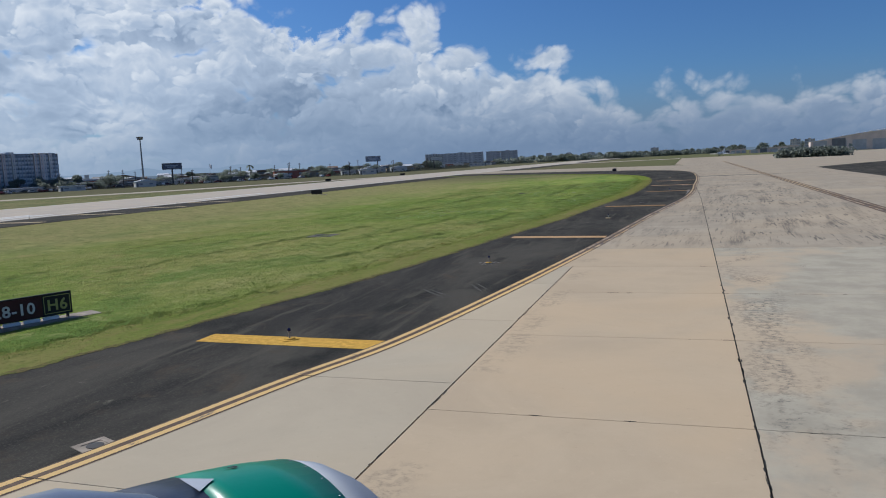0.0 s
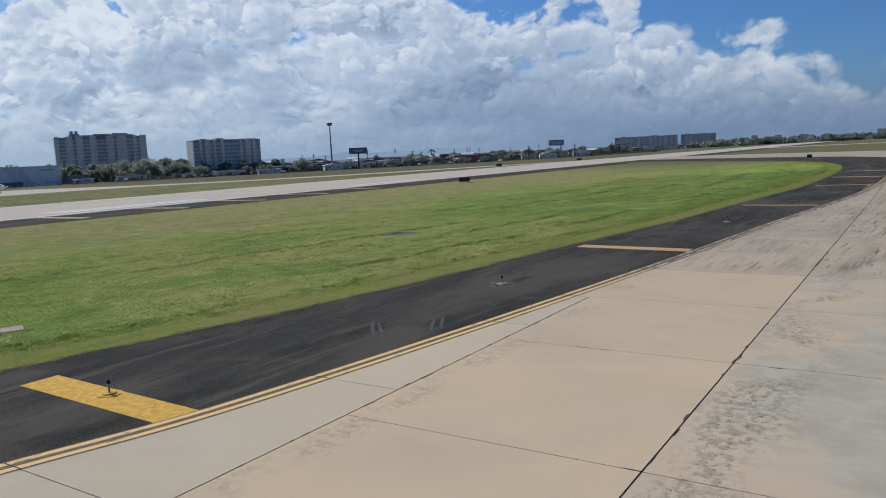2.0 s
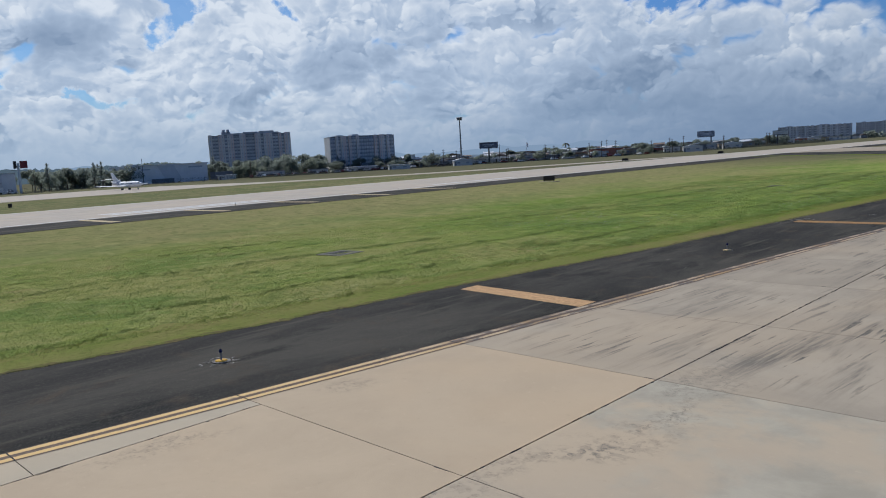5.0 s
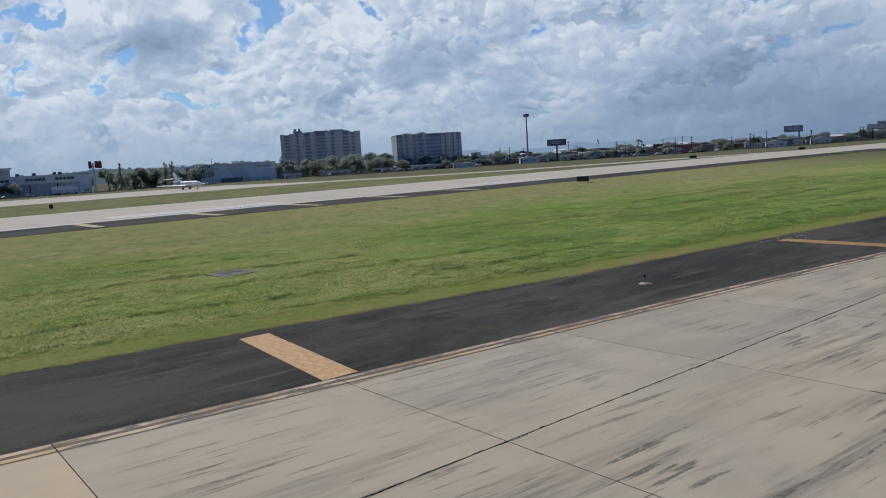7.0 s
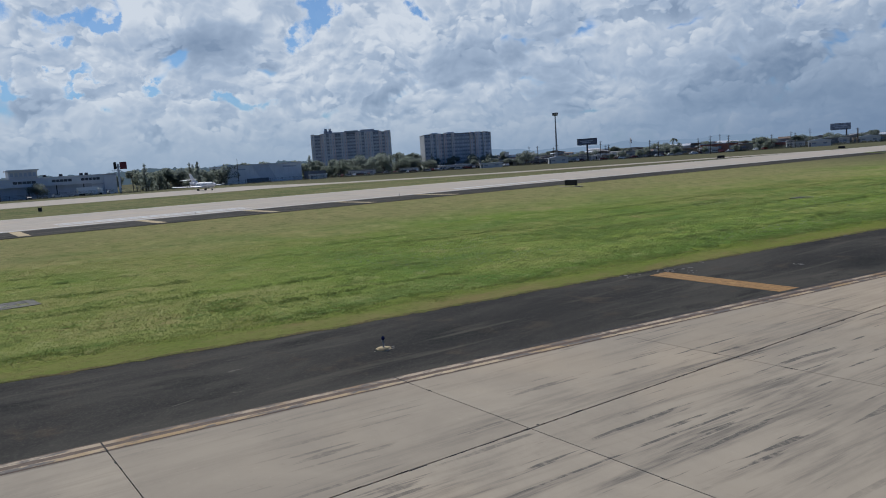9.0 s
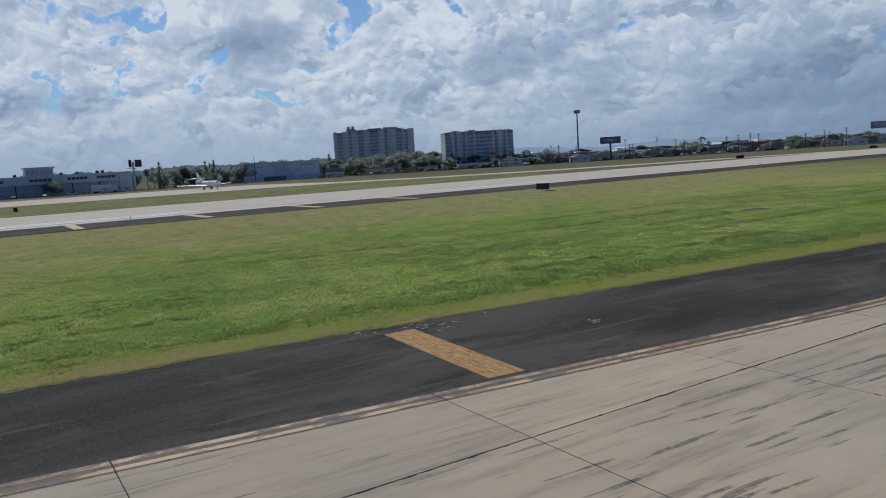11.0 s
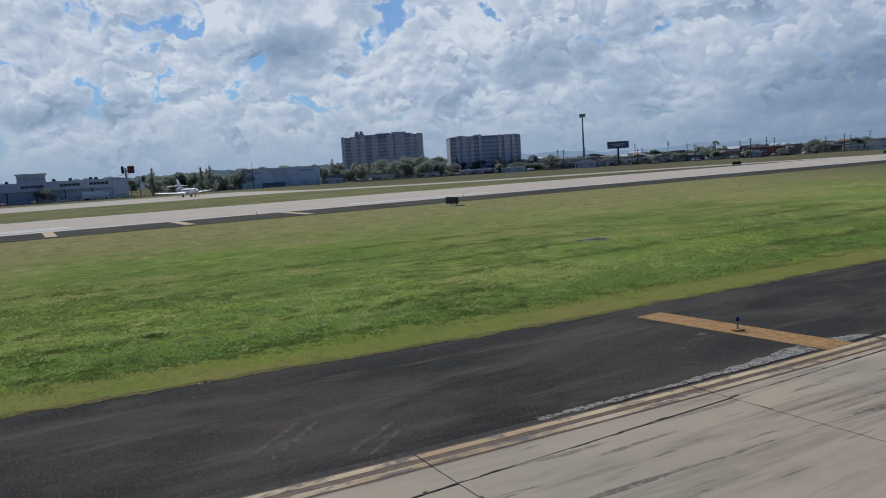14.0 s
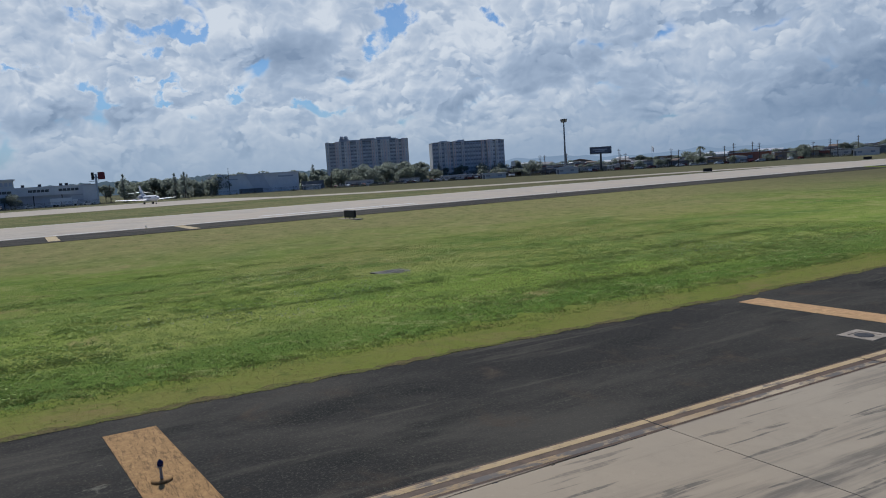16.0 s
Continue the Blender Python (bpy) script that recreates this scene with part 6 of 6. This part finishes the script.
def house(x, y, turn, w, d, h, wall, roof, gable=False, windows=3):
    t = thing("house", "low " + {"plaster_white": "white", "plaster_tan": "tan", "plaster_red": "brick-red", "plaster": "grey", "plaster_dark": "dark grey"}[wall] + " building beyond the airfield fence",
              "house", pose(x, y, 0, 0, 0, turn), "houses beyond the airfield")
    part("wall", box(-w / 2, w / 2, 0, d, -0.4, h), wall, t)
    bm = bmesh.new()
    if gable:
        for yy in (-0.4, d + 0.4):
            pts = [(-w / 2 - 0.4, yy, h), (w / 2 + 0.4, yy, h), (w / 2 + 0.4, yy, h + 0.2), (0, yy, h + 0.2 * w * 0.5 + 0.2), (-w / 2 - 0.4, yy, h + 0.2)]
            bm.faces.new([bm.verts.new(p) for p in pts])
        bm.verts.ensure_lookup_table()
        for i in range(5):
            j = (i + 1) % 5
            bm.faces.new((bm.verts[i], bm.verts[j], bm.verts[5 + j], bm.verts[5 + i]))
    else:
        box(-w / 2 - 0.5, w / 2 + 0.5, -0.6, d + 0.5, h, h + 0.35, bm)
    part("roof", bm, roof, t)
    for k in range(windows):
        xx = -w / 2 + (k + 0.5) * w / windows
        part("window", box(xx - 0.17 * w / windows, xx + 0.17 * w / windows, -0.06, 0.0, h * 0.42, h * 0.72), "glass_grey", t)
    part("door", box(-w / 2 + 0.4, -w / 2 + 1.3, -0.05, 0.0, -0.2, min(2.1, h - 0.4)), "plaster_dark", t)


HOUSES = [(-279, 328, 50, 14, 10, 3.4, "plaster_white", "roof_metal", True), (-284, 344, 52, 11, 9, 3.2, "plaster_white", "roof_grey", False),
          (-268, 371, 52, 10, 8, 4.2, "plaster_white", "roof_grey", False), (-262, 384, 48, 14, 9, 3.2, "plaster_dark", "roof_grey", False), (-250, 398, 42, 12, 9, 3.4, "plaster_tan", "roof_brown", False),
          (-238, 398, 40, 13, 9, 3.2, "plaster", "roof_metal", True), (-236, 432, 36, 14, 9, 4.6, "plaster_tan", "roof_grey", False),
          (-222, 455, 32, 13, 9, 4.0, "plaster_white", "roof_grey", False), (-205, 448, 30, 15, 10, 3.6, "plaster", "roof_metal", True), (-222, 490, 30, 14, 10, 5.4, "plaster_dark", "roof_grey", False),
          (-206, 505, 28, 16, 10, 4.0, "plaster_white", "roof_metal", True), (-214, 545, 28, 16, 11, 6.0, "plaster_tan", "roof_grey", False), (-236, 590, 25, 16, 10, 5.2, "plaster", "roof_grey", False),
          (-222, 640, 24, 18, 12, 5.0, "plaster_white", "roof_metal", True), (-240, 700, 20, 20, 12, 6.0, "plaster_tan", "roof_brown", False), (-226, 760, 20, 22, 12, 6.0, "plaster", "roof_grey", False),
          (-300, 300, 55, 16, 8, 2.8, "plaster_white", "roof_metal", False), (-322, 292, 62, 22, 8, 3.0, "plaster", "roof_metal", False), (-348, 250, 66, 20, 8, 3.6, "plaster", "roof_grey", False),
          (-352, 226, 68, 12, 7, 2.6, "plaster_white", "roof_metal", False), (-335, 272, 64, 14, 7, 3.0, "plaster_white", "roof_grey", False), (-300, 330, 55, 14, 9, 3.2, "plaster_dark", "roof_grey", False),
          (-340, 420, 48, 24, 12, 5.5, "plaster", "roof_grey", False), (-330, 460, 45, 22, 12, 5.0, "plaster_tan", "roof_grey", False), (-300, 520, 40, 26, 12, 5.5, "plaster", "roof_grey", False)]
HOUSES = [(x, y, turn, w * 0.72, d * 0.7, min(h * 0.78, 3.6), wall, roof, gable) for x, y, turn, w, d, h, wall, roof, gable in HOUSES]
walls, tiles = ("plaster_white", "plaster_tan", "plaster", "plaster_dark", "plaster_dark", "plaster_red", "plaster"), ("roof_grey", "roof_metal", "roof_brown", "roof_grey")
for k in range(64):
    s = rt.uniform(0, 1)
    x, y = -306 + 92 * s + rt.uniform(-26, 3), 318 + 190 * s + rt.uniform(-6, 22)
    HOUSES.append((x, y, 52 - 22 * s + rt.choice((0, 0, 90)), rt.uniform(5, 11), rt.uniform(5, 8), rt.uniform(2.3, 3.6), rt.choice(walls), rt.choice(tiles), rt.random() < 0.4))
for k in range(30):
    HOUSES.append((-226 + rt.uniform(-36, 8), 520 + 18 * k, 22, rt.uniform(7, 14), 8, rt.uniform(2.5, 4.0), rt.choice(walls), rt.choice(tiles), rt.random() < 0.3))
for k in range(90):
    s, d = rt.uniform(0, 1.25), rt.uniform(18, 95)
    HOUSES.append((-306 + 92 * s - 0.9 * d, 318 + 190 * s + 0.43 * d, 50 - 22 * s + rt.choice((0, 0, 90)), rt.uniform(6, 15), rt.uniform(5, 9), rt.uniform(2.8, 3.6) + 0.028 * d, rt.choice(walls), rt.choice(("roof_metal", "roof_metal", "roof_grey", "roof_brown")), rt.random() < 0.4))
HOUSES.append((-240.5, 411, 36, 19, 12, 4.7, "plaster_red", "roof_metal", False))
HOUSES.append((-268, 374, 52, 15, 8, 3.4, "plaster_white", "roof_grey", False))
for h in HOUSES:
    house(*h, windows=max(1, min(3, int(h[3] / 4))))

for k in range(70):
    s = rt.uniform(0, 1)
    x, y = -312 + 104 * s + rt.uniform(-34, 2), 308 + 200 * s + rt.uniform(-4, 16)
    w, d, h = rt.uniform(3, 8), rt.uniform(2.5, 5), rt.uniform(1.8, 2.8)
    t = thing("shed", rt.choice(("small dark shed with a rusty roof", "small grey lean-to shed with a flat roof")), "shed", pose(x, y, 0, 0, 0, rt.uniform(0, 180)), "sheds among the houses")
    part("wall", box(-w / 2, w / 2, -d / 2, d / 2, -0.3, h), rt.choice(("plaster_dark", "timber", "dark_grey", "plaster", "plaster_tan")), t)
    part("roof", box(-w / 2 - 0.3, w / 2 + 0.3, -d / 2 - 0.3, d / 2 + 0.3, h, h + 0.16), rt.choice(("roof_brown", "roof_grey", "roof_metal", "dark_grey")), t)
    part("door", box(-0.45, 0.45, -d / 2 - 0.05, -d / 2, -0.2, h - 0.3), "timber", t)

# terminal sheds beyond the taxiway
for x, y, w, d, h, turn in ((106, 600, 62, 40, 14.5, -6), (168, 585, 60, 40, 19, -6), (70, 800, 44, 24, 6.5, -4), (36, 860, 26, 18, 5.5, 0)):
    t = thing("terminal_shed", "large tan airport shed with a white curved roof", "building", pose(x, y, 0, 0, 0, turn), "airport sheds")
    curve = [(-w / 2 + w * k / 10, h * (0.52 + 0.48 * math.sin(1.5 * k / 10))) for k in range(11)]
    wall = bmesh.new()
    sides = []
    for yy in (0, d):
        sides.append([wall.verts.new((-w / 2, yy, -0.4)), wall.verts.new((w / 2, yy, -0.4))] + [wall.verts.new((xx, yy, z - 0.7)) for xx, z in curve[::-1]])
    wall.faces.new(sides[0]), wall.faces.new(sides[1][::-1])
    for k in range(len(sides[0])):
        j = (k + 1) % len(sides[0])
        wall.faces.new((sides[0][k], sides[1][k], sides[1][j], sides[0][j]))
    part("wall", wall, "plaster_pink", t)
    roof = bmesh.new()
    for (xa, za), (xb, zb) in zip(curve, curve[1:]):
        roof.faces.new([roof.verts.new(p) for p in ((xa, -2, za), (xb, -2, zb), (xb, d, zb), (xa, d, za))])
    bmesh.ops.solidify(roof, geom=roof.faces[:], thickness=0.6)
    part("roof", roof, "roof_metal", t)
    # slab on the wall face, coloured dark for the shade in a recess
    part("dark_bay", box(-w * 0.28, -w * 0.14, -0.3, 0.0, -0.3, h * 0.6), "plaster_dark", t, "dark slab for a recessed bay's shade")
    for k in range(5):
        xx = -w / 2 + (k + 0.5) * w / 5
        part("gate", box(xx - w * 0.07, xx + w * 0.07, -0.1, 0.0, -0.3, h * 0.5), "plaster_bay", t)


def pole(x, y, h):
    t = thing("utility_pole", "thin dark utility pole with crossarms", "pole", pose(x, y, 0, 0, 0, 55), "utility poles")
    part("post", tube((0, 0, -0.4), (0, 0, h), 0.20, 0.13, 8), "timber", t)
    for z in (h - 0.8, h - 1.9):
        part("crossarm", box(-0.75, 0.75, -0.06, 0.06, z, z + 0.12), "timber", t)
    for xx in (-0.6, 0, 0.6):
        part("insulator", lathe([(h - 0.66, 0.06), (h - 0.45, 0.08), (h - 0.38, 0.03)], 8).copy(), "dark_grey", t).matrix_local = pose(xx, 0, 0)
    return t


first = pole(-220.5, 374.3, 9.0)
for x, y, s in ((-240, 392, 0.95), (-250, 372, 0.9), (-268, 352, 0.85), (-285, 333, 1.1), (-288, 322, 1.05), (-205, 420, 0.95), (-352, 134, 0.9), (-300, 345, 0.95), (-196, 470, 0.95), (-190, 520, 1.0), (-335, 230, 0.9), (-262, 380, 1.0), (-275, 362, 0.9), (-230, 404, 1.0), (-246, 420, 1.1), (-214, 440, 0.9), (-222, 470, 1.1), (-206, 492, 0.95), (-198, 545, 1.0), (-310, 336, 1.1), (-326, 318, 1.0), (-232, 448, 0.9), (-290, 372, 1.2)):
    copy_thing(first, pose(x, y, 0, 0, 0, rt.uniform(40, 70)) @ Matrix.Diagonal((1, 1, s, 1)))
t = thing("flagpole", "white flag drooping from a thin flagpole", "flag", pose(-279.9, 385.3, 0))
part("post", tube((0, 0, -0.3), (0, 0, 11.2), 0.12, 0.06, 8), "galvanised", t)
bm = bmesh.new()
rows = []
for i in range(7):
    s = i / 6
    rows.append([bm.verts.new((0.08 + 1.7 * s, 0.25 * math.sin(5 * s), 11.0 - 0.9 * s)), bm.verts.new((0.08 + 1.4 * s, 0.25 * math.sin(5 * s + 0.5), 8.6 - 0.7 * s))])
for p, q in zip(rows, rows[1:]):
    bm.faces.new((p[0], q[0], q[1], p[1]))
bmesh.ops.solidify(bm, geom=bm.faces[:], thickness=0.02)
part("flag", bm, "white_gloss", t)
t = thing("sign_board", "small white sign board on a post", "sign", pose(-306, 316, 0, 0, 0, 55), "roadside boards")
part("post", tube((0, 0.1, -0.3), (0, 0.1, 5.6), 0.15, 0.12, 8), "dark_grey", t)
part("board", box(-1.1, 1.1, -0.1, 0.05, 5.2, 7.6, bevel=0.04), "sign_white", t)
copy_thing(t, pose(-298, 322, -1.4, 0, 0, 55))

# boundary fence
fence = thing("boundary_fence", "dark wire boundary fence on steel posts", "fence", None)
line = [(-341, 30), (-339, 120), (-337, 230), (-300, 318), (-252, 388), (-212, 470), (-200, 640)]
for (x0, y0), (x1, y1) in zip(line, line[1:]):
    d = math.hypot(x1 - x0, y1 - y0)
    turn = math.degrees(math.atan2(y1 - y0, x1 - x0))
    m = pose(x0, y0, 0, 0, 0, turn)
    for z in (0.35, 0.95, 1.55, 2.0):
        o = part("rail", box(0, d, -0.03, 0.03, z, z + 0.07), "dark_grey", fence)
        o.matrix_local = m
first_post = None
for (x0, y0), (x1, y1) in zip(line, line[1:]):
    n = int(math.hypot(x1 - x0, y1 - y0) / 6)
    for k in range(n):
        m = Matrix.Translation((x0 + (x1 - x0) * k / n, y0 + (y1 - y0) * k / n, 0))
        if first_post is None:
            first_post = part("post", tube((0, 0, -0.2), (0, 0, 2.2), 0.06, 0.06, 6), "dark_grey", fence)
            first_post.matrix_local = m
        else:
            share("post", first_post, fence, m)


def car(colour, words, m):
    t = thing("car", words + " car parked beyond the fence", "car", m, "parked cars")
    bm = bmesh.new()
    side = [(-2.1, 0.35), (2.1, 0.35), (2.15, 0.75), (1.2, 0.95), (0.6, 1.45), (-1.2, 1.48), (-1.9, 1.0), (-2.15, 0.9)]
    low = [bm.verts.new((x, -0.85, z)) for x, z in side]
    high = [bm.verts.new((x, 0.85, z)) for x, z in side]
    bm.faces.new(low), bm.faces.new(high[::-1])
    for i in range(8):
        j = (i + 1) % 8
        bm.faces.new((low[i], low[j], high[j], high[i]))
    part("body", bm, colour, t)
    for y in (-0.87, 0.855):
        part("side_window", box(-1.3, 0.75, y, y + 0.015, 1.0, 1.35), "glass_dark", t)
    for x in (-1.35, 1.35):
        for y in (-0.9, 0.68):
            wheel = part("wheel", tube((x, y, 0.32), (x, y + 0.22, 0.32), 0.32, 0.32, 12), "black", t)
            part("rim", tube((x, y - 0.01, 0.32), (x, y + 0.23, 0.32), 0.18, 0.18, 8), "steel", wheel)
    return t


cars = [car("car_white", "white", pose(-322, 281, 0, 0, 0, 60)), car("car_dark", "dark blue", pose(-318, 288, 0, 0, 0, 60)), car("car_red", "red", pose(-314, 294, 0, 0, 0, 60)), car("car_silver", "silver", pose(-310, 301, 0, 0, 0, 60))]
for k in range(74):
    s = rt.uniform(0, 1)
    if k < 44:
        x, y, turn = -343 + 42 * s + rt.uniform(-3, 3), 236 + 78 * s, rt.choice((62, 152, 60, 242))
    else:
        x, y, turn = -296 + 80 * s + rt.uniform(-3, 3), 326 + 92 * s, rt.choice((50, 140, 230))
    copy_thing(rt.choice(cars), pose(x - 2, y, 0, 0, 0, turn))
for k in range(6):
    copy_thing(rt.choice(cars), pose(-352 + rt.uniform(-2, 2), 70 + 11 * k, 0, 0, 0, rt.choice((90, 0))))

# a white box lorry by the cargo building
t = thing("lorry", "white box lorry parked by the cargo building", "lorry", pose(-350, 116, 0, 0, 0, 90))
part("cargo_box", box(-5.5, 2.6, -1.2, 1.2, 0.9, 3.6, bevel=0.05), "white_gloss", t)
part("cab", box(2.8, 4.8, -1.1, 1.1, 0.5, 2.8, bevel=0.15), "white_gloss", t)
part("windscreen", box(4.75, 4.84, -0.9, 0.9, 1.6, 2.5), "glass_dark", t)
for x in (-4.2, -3.1, 3.7):
    for y in (-1.2, 0.9):
        part("wheel", tube((x, y, 0.48), (x, y + 0.3, 0.48), 0.48, 0.48, 14), "black", t)

# ---- business jet ----


def airfoil_plate(root_x, root_c, tip_x, tip_y, tip_c, z0, z1, thick):
    """A tapered wing panel from the root chord to the tip chord."""
    bm = bmesh.new()
    rings = []
    for x, c, y, z, th in ((root_x, root_c, 0.0, z0, thick), (tip_x, tip_c, tip_y, z1, thick * 0.35)):
        rings.append([bm.verts.new(p) for p in ((x, y, z), (x - 0.3 * c, y, z + th), (x - c, y, z + 0.1 * th), (x - 0.3 * c, y, z - 0.4 * th))])
    for i in range(4):
        j = (i + 1) % 4
        bm.faces.new((rings[0][i], rings[0][j], rings[1][j], rings[1][i]))
    bm.faces.new(rings[0][::-1]), bm.faces.new(rings[1])
    return bm


def jet(m, label):
    t = thing("business_jet", label, "aeroplane", m, "aeroplanes")
    body = lathe([(-11.5, 0.15), (-10, 0.45), (-7.5, 0.95), (-4, 1.22), (6.5, 1.25), (8.5, 1.15), (10, 0.85), (11.0, 0.5), (11.6, 0.12)], 20, "x")
    bmesh.ops.translate(body, verts=body.verts, vec=(0, 0, 2.35))
    part("fuselage", body, "white_gloss", t, "glossy white fuselage", True)
    glass = lathe([(9.2, 1.04), (9.7, 0.93), (10.15, 0.80)], 20, "x")
    bmesh.ops.translate(glass, verts=glass.verts, vec=(0, 0, 2.36))
    for v in [v for v in glass.verts if v.co.z < 2.66]:
        glass.verts.remove(v)
    bmesh.ops.scale(glass, verts=glass.verts, vec=(1, 1.02, 1.02), space=Matrix.Translation((0, 0, -2.35)))
    part("windscreen", glass, "glass_dark", t)
    for k in range(9):
        for y in (-1.23, 1.19):
            part("cabin_window", box(-2.4 + k * 0.95, -2.0 + k * 0.95, y, y + 0.05, 2.55, 2.95), "glass_dark", t)
    for hand in (-1, 1):
        part("wing", airfoil_plate(2.8, 5.4, -3.2, 12.4 * hand, 1.4, 1.55, 2.15, 0.42), "white_gloss", t, "swept white wing")
        part("tailplane", airfoil_plate(-8.9, 2.6, -11.3, 4.6 * hand, 1.2, 5.0, 4.7, 0.2), "white_gloss", t)
        nac = lathe([(-3.6, 0.42), (-3.7, 0.62), (-5.0, 0.74), (-6.6, 0.62), (-7.4, 0.42)], 16, "x")
        bmesh.ops.translate(nac, verts=nac.verts, vec=(0, 1.95 * hand, 2.95))
        e = part("engine", nac, "grey_paint", t, "grey side engine", True)
        intake = lathe([(-3.66, 0.46), (-3.64, 0.05)], 16, "x")
        bmesh.ops.translate(intake, verts=intake.verts, vec=(0, 1.95 * hand, 2.95))
        part("intake", intake, "black", e)
        part("strut", box(-1.2, -0.9, 1.75 * hand - 0.1, 1.75 * hand + 0.1, 0.3, 1.7), "steel", t)
        for dx in (-1.35, -0.75):
            part("wheel", tube((dx, 1.75 * hand - 0.25, 0.38), (dx, 1.75 * hand + 0.25, 0.38), 0.38, 0.38, 14), "black", t)
    fin = bmesh.new()
    low = [fin.verts.new(p) for p in ((-5.2, 0.14, 3.3), (-9.6, 0.14, 3.3), (-11.6, 0.07, 7.7), (-9.9, 0.07, 7.7))]
    high = [fin.verts.new((v.co.x, -v.co.y, v.co.z)) for v in low]
    fin.faces.new(low), fin.faces.new(high[::-1])
    for i in range(4):
        j = (i + 1) % 4
        fin.faces.new((low[i], low[j], high[j], high[i]))
    part("fin", fin, "white_gloss", t)
    mid = lathe([(-4.9, 0.40), (-5.0, 0.52), (-7.0, 0.58), (-9.5, 0.48), (-11.3, 0.35)], 16, "x")
    bmesh.ops.translate(mid, verts=mid.verts, vec=(0, 0, 3.75))
    part("centre_engine", mid, "white_gloss", t, "", True)
    part("nose_strut", box(8.0, 8.2, -0.08, 0.08, 0.25, 1.5), "steel", t)
    for y in (-0.2, 0.08):
        part("nose_wheel", tube((8.1, y, 0.28), (8.1, y + 0.14, 0.28), 0.28, 0.28, 12), "black", t)
    return t


first = jet(pose(-261.0, 136.2, -0.01, 0, 0, 10) @ Matrix.Scale(0.80, 4), "white three-engined business jet facing the runway")
tagged(copy_thing(first, pose(16, 640, -0.004, 0, 0, 250)), "small white aeroplane far along the taxiway")

# ---- hills ----


def ridge(name, az0, az1, far, rise, rough, seed, mat, label, depth=160, swing=1.0):
    bm = bmesh.new()
    rows = []
    steps = 260
    for i in range(steps + 1):
        a = radians(az0 + (az1 - az0) * i / steps)
        j = i * 140 / steps
        h = rise * (0.55 + swing * 0.45 * noise.noise(Vector((j * rough, seed, 0))) + 0.22 * swing * noise.noise(Vector((j * rough * 4, seed, 3))) + (1 - swing) * 0.20 * noise.noise(Vector((j * 2.3, seed, 6)))) * min(1, 6 * i / steps + 0.15, 6 * (1 - i / steps) + 0.15)
        s, c = -math.sin(a), math.cos(a)
        rows.append([bm.verts.new((s * far, c * far, -2)), bm.verts.new((s * (far + depth * 0.5), c * (far + depth * 0.5), max(h * 0.7, 0.5))), bm.verts.new((s * (far + depth), c * (far + depth), max(h, 1.0))),
                     bm.verts.new((s * (far + depth * 2), c * (far + depth * 2), -2))])
    for p, q in zip(rows, rows[1:]):
        for i in range(3):
            bm.faces.new((p[i], q[i], q[i + 1], p[i + 1]))
    tagged(mesh_object(name, bm, mat, True), label, "hills", kind="structure")


# every ridge glows in its own hazy colour, without needing the sun
ridge("backdrop_hills", 100, 22, 3900, 78, 0.085, 2.0, "hill_glow", "blue hazy mountains on the horizon", 150)
ridge("backdrop_woods", 110, 56, 1500, 44, 0.09, 7.0, "hill_near_glow", "low wooded ridge behind the buildings", 60, 0.25)
ridge("backdrop_woods", 56, -30, 2600, 17, 0.11, 11.0, "hill_mid_glow", "low wooded skyline far off", 60, 0.5)
ridge("backdrop_woods", 300, 110, 1800, 24, 0.09, 13.0, "hill_near_glow", "low wooded skyline on the far side", 60)
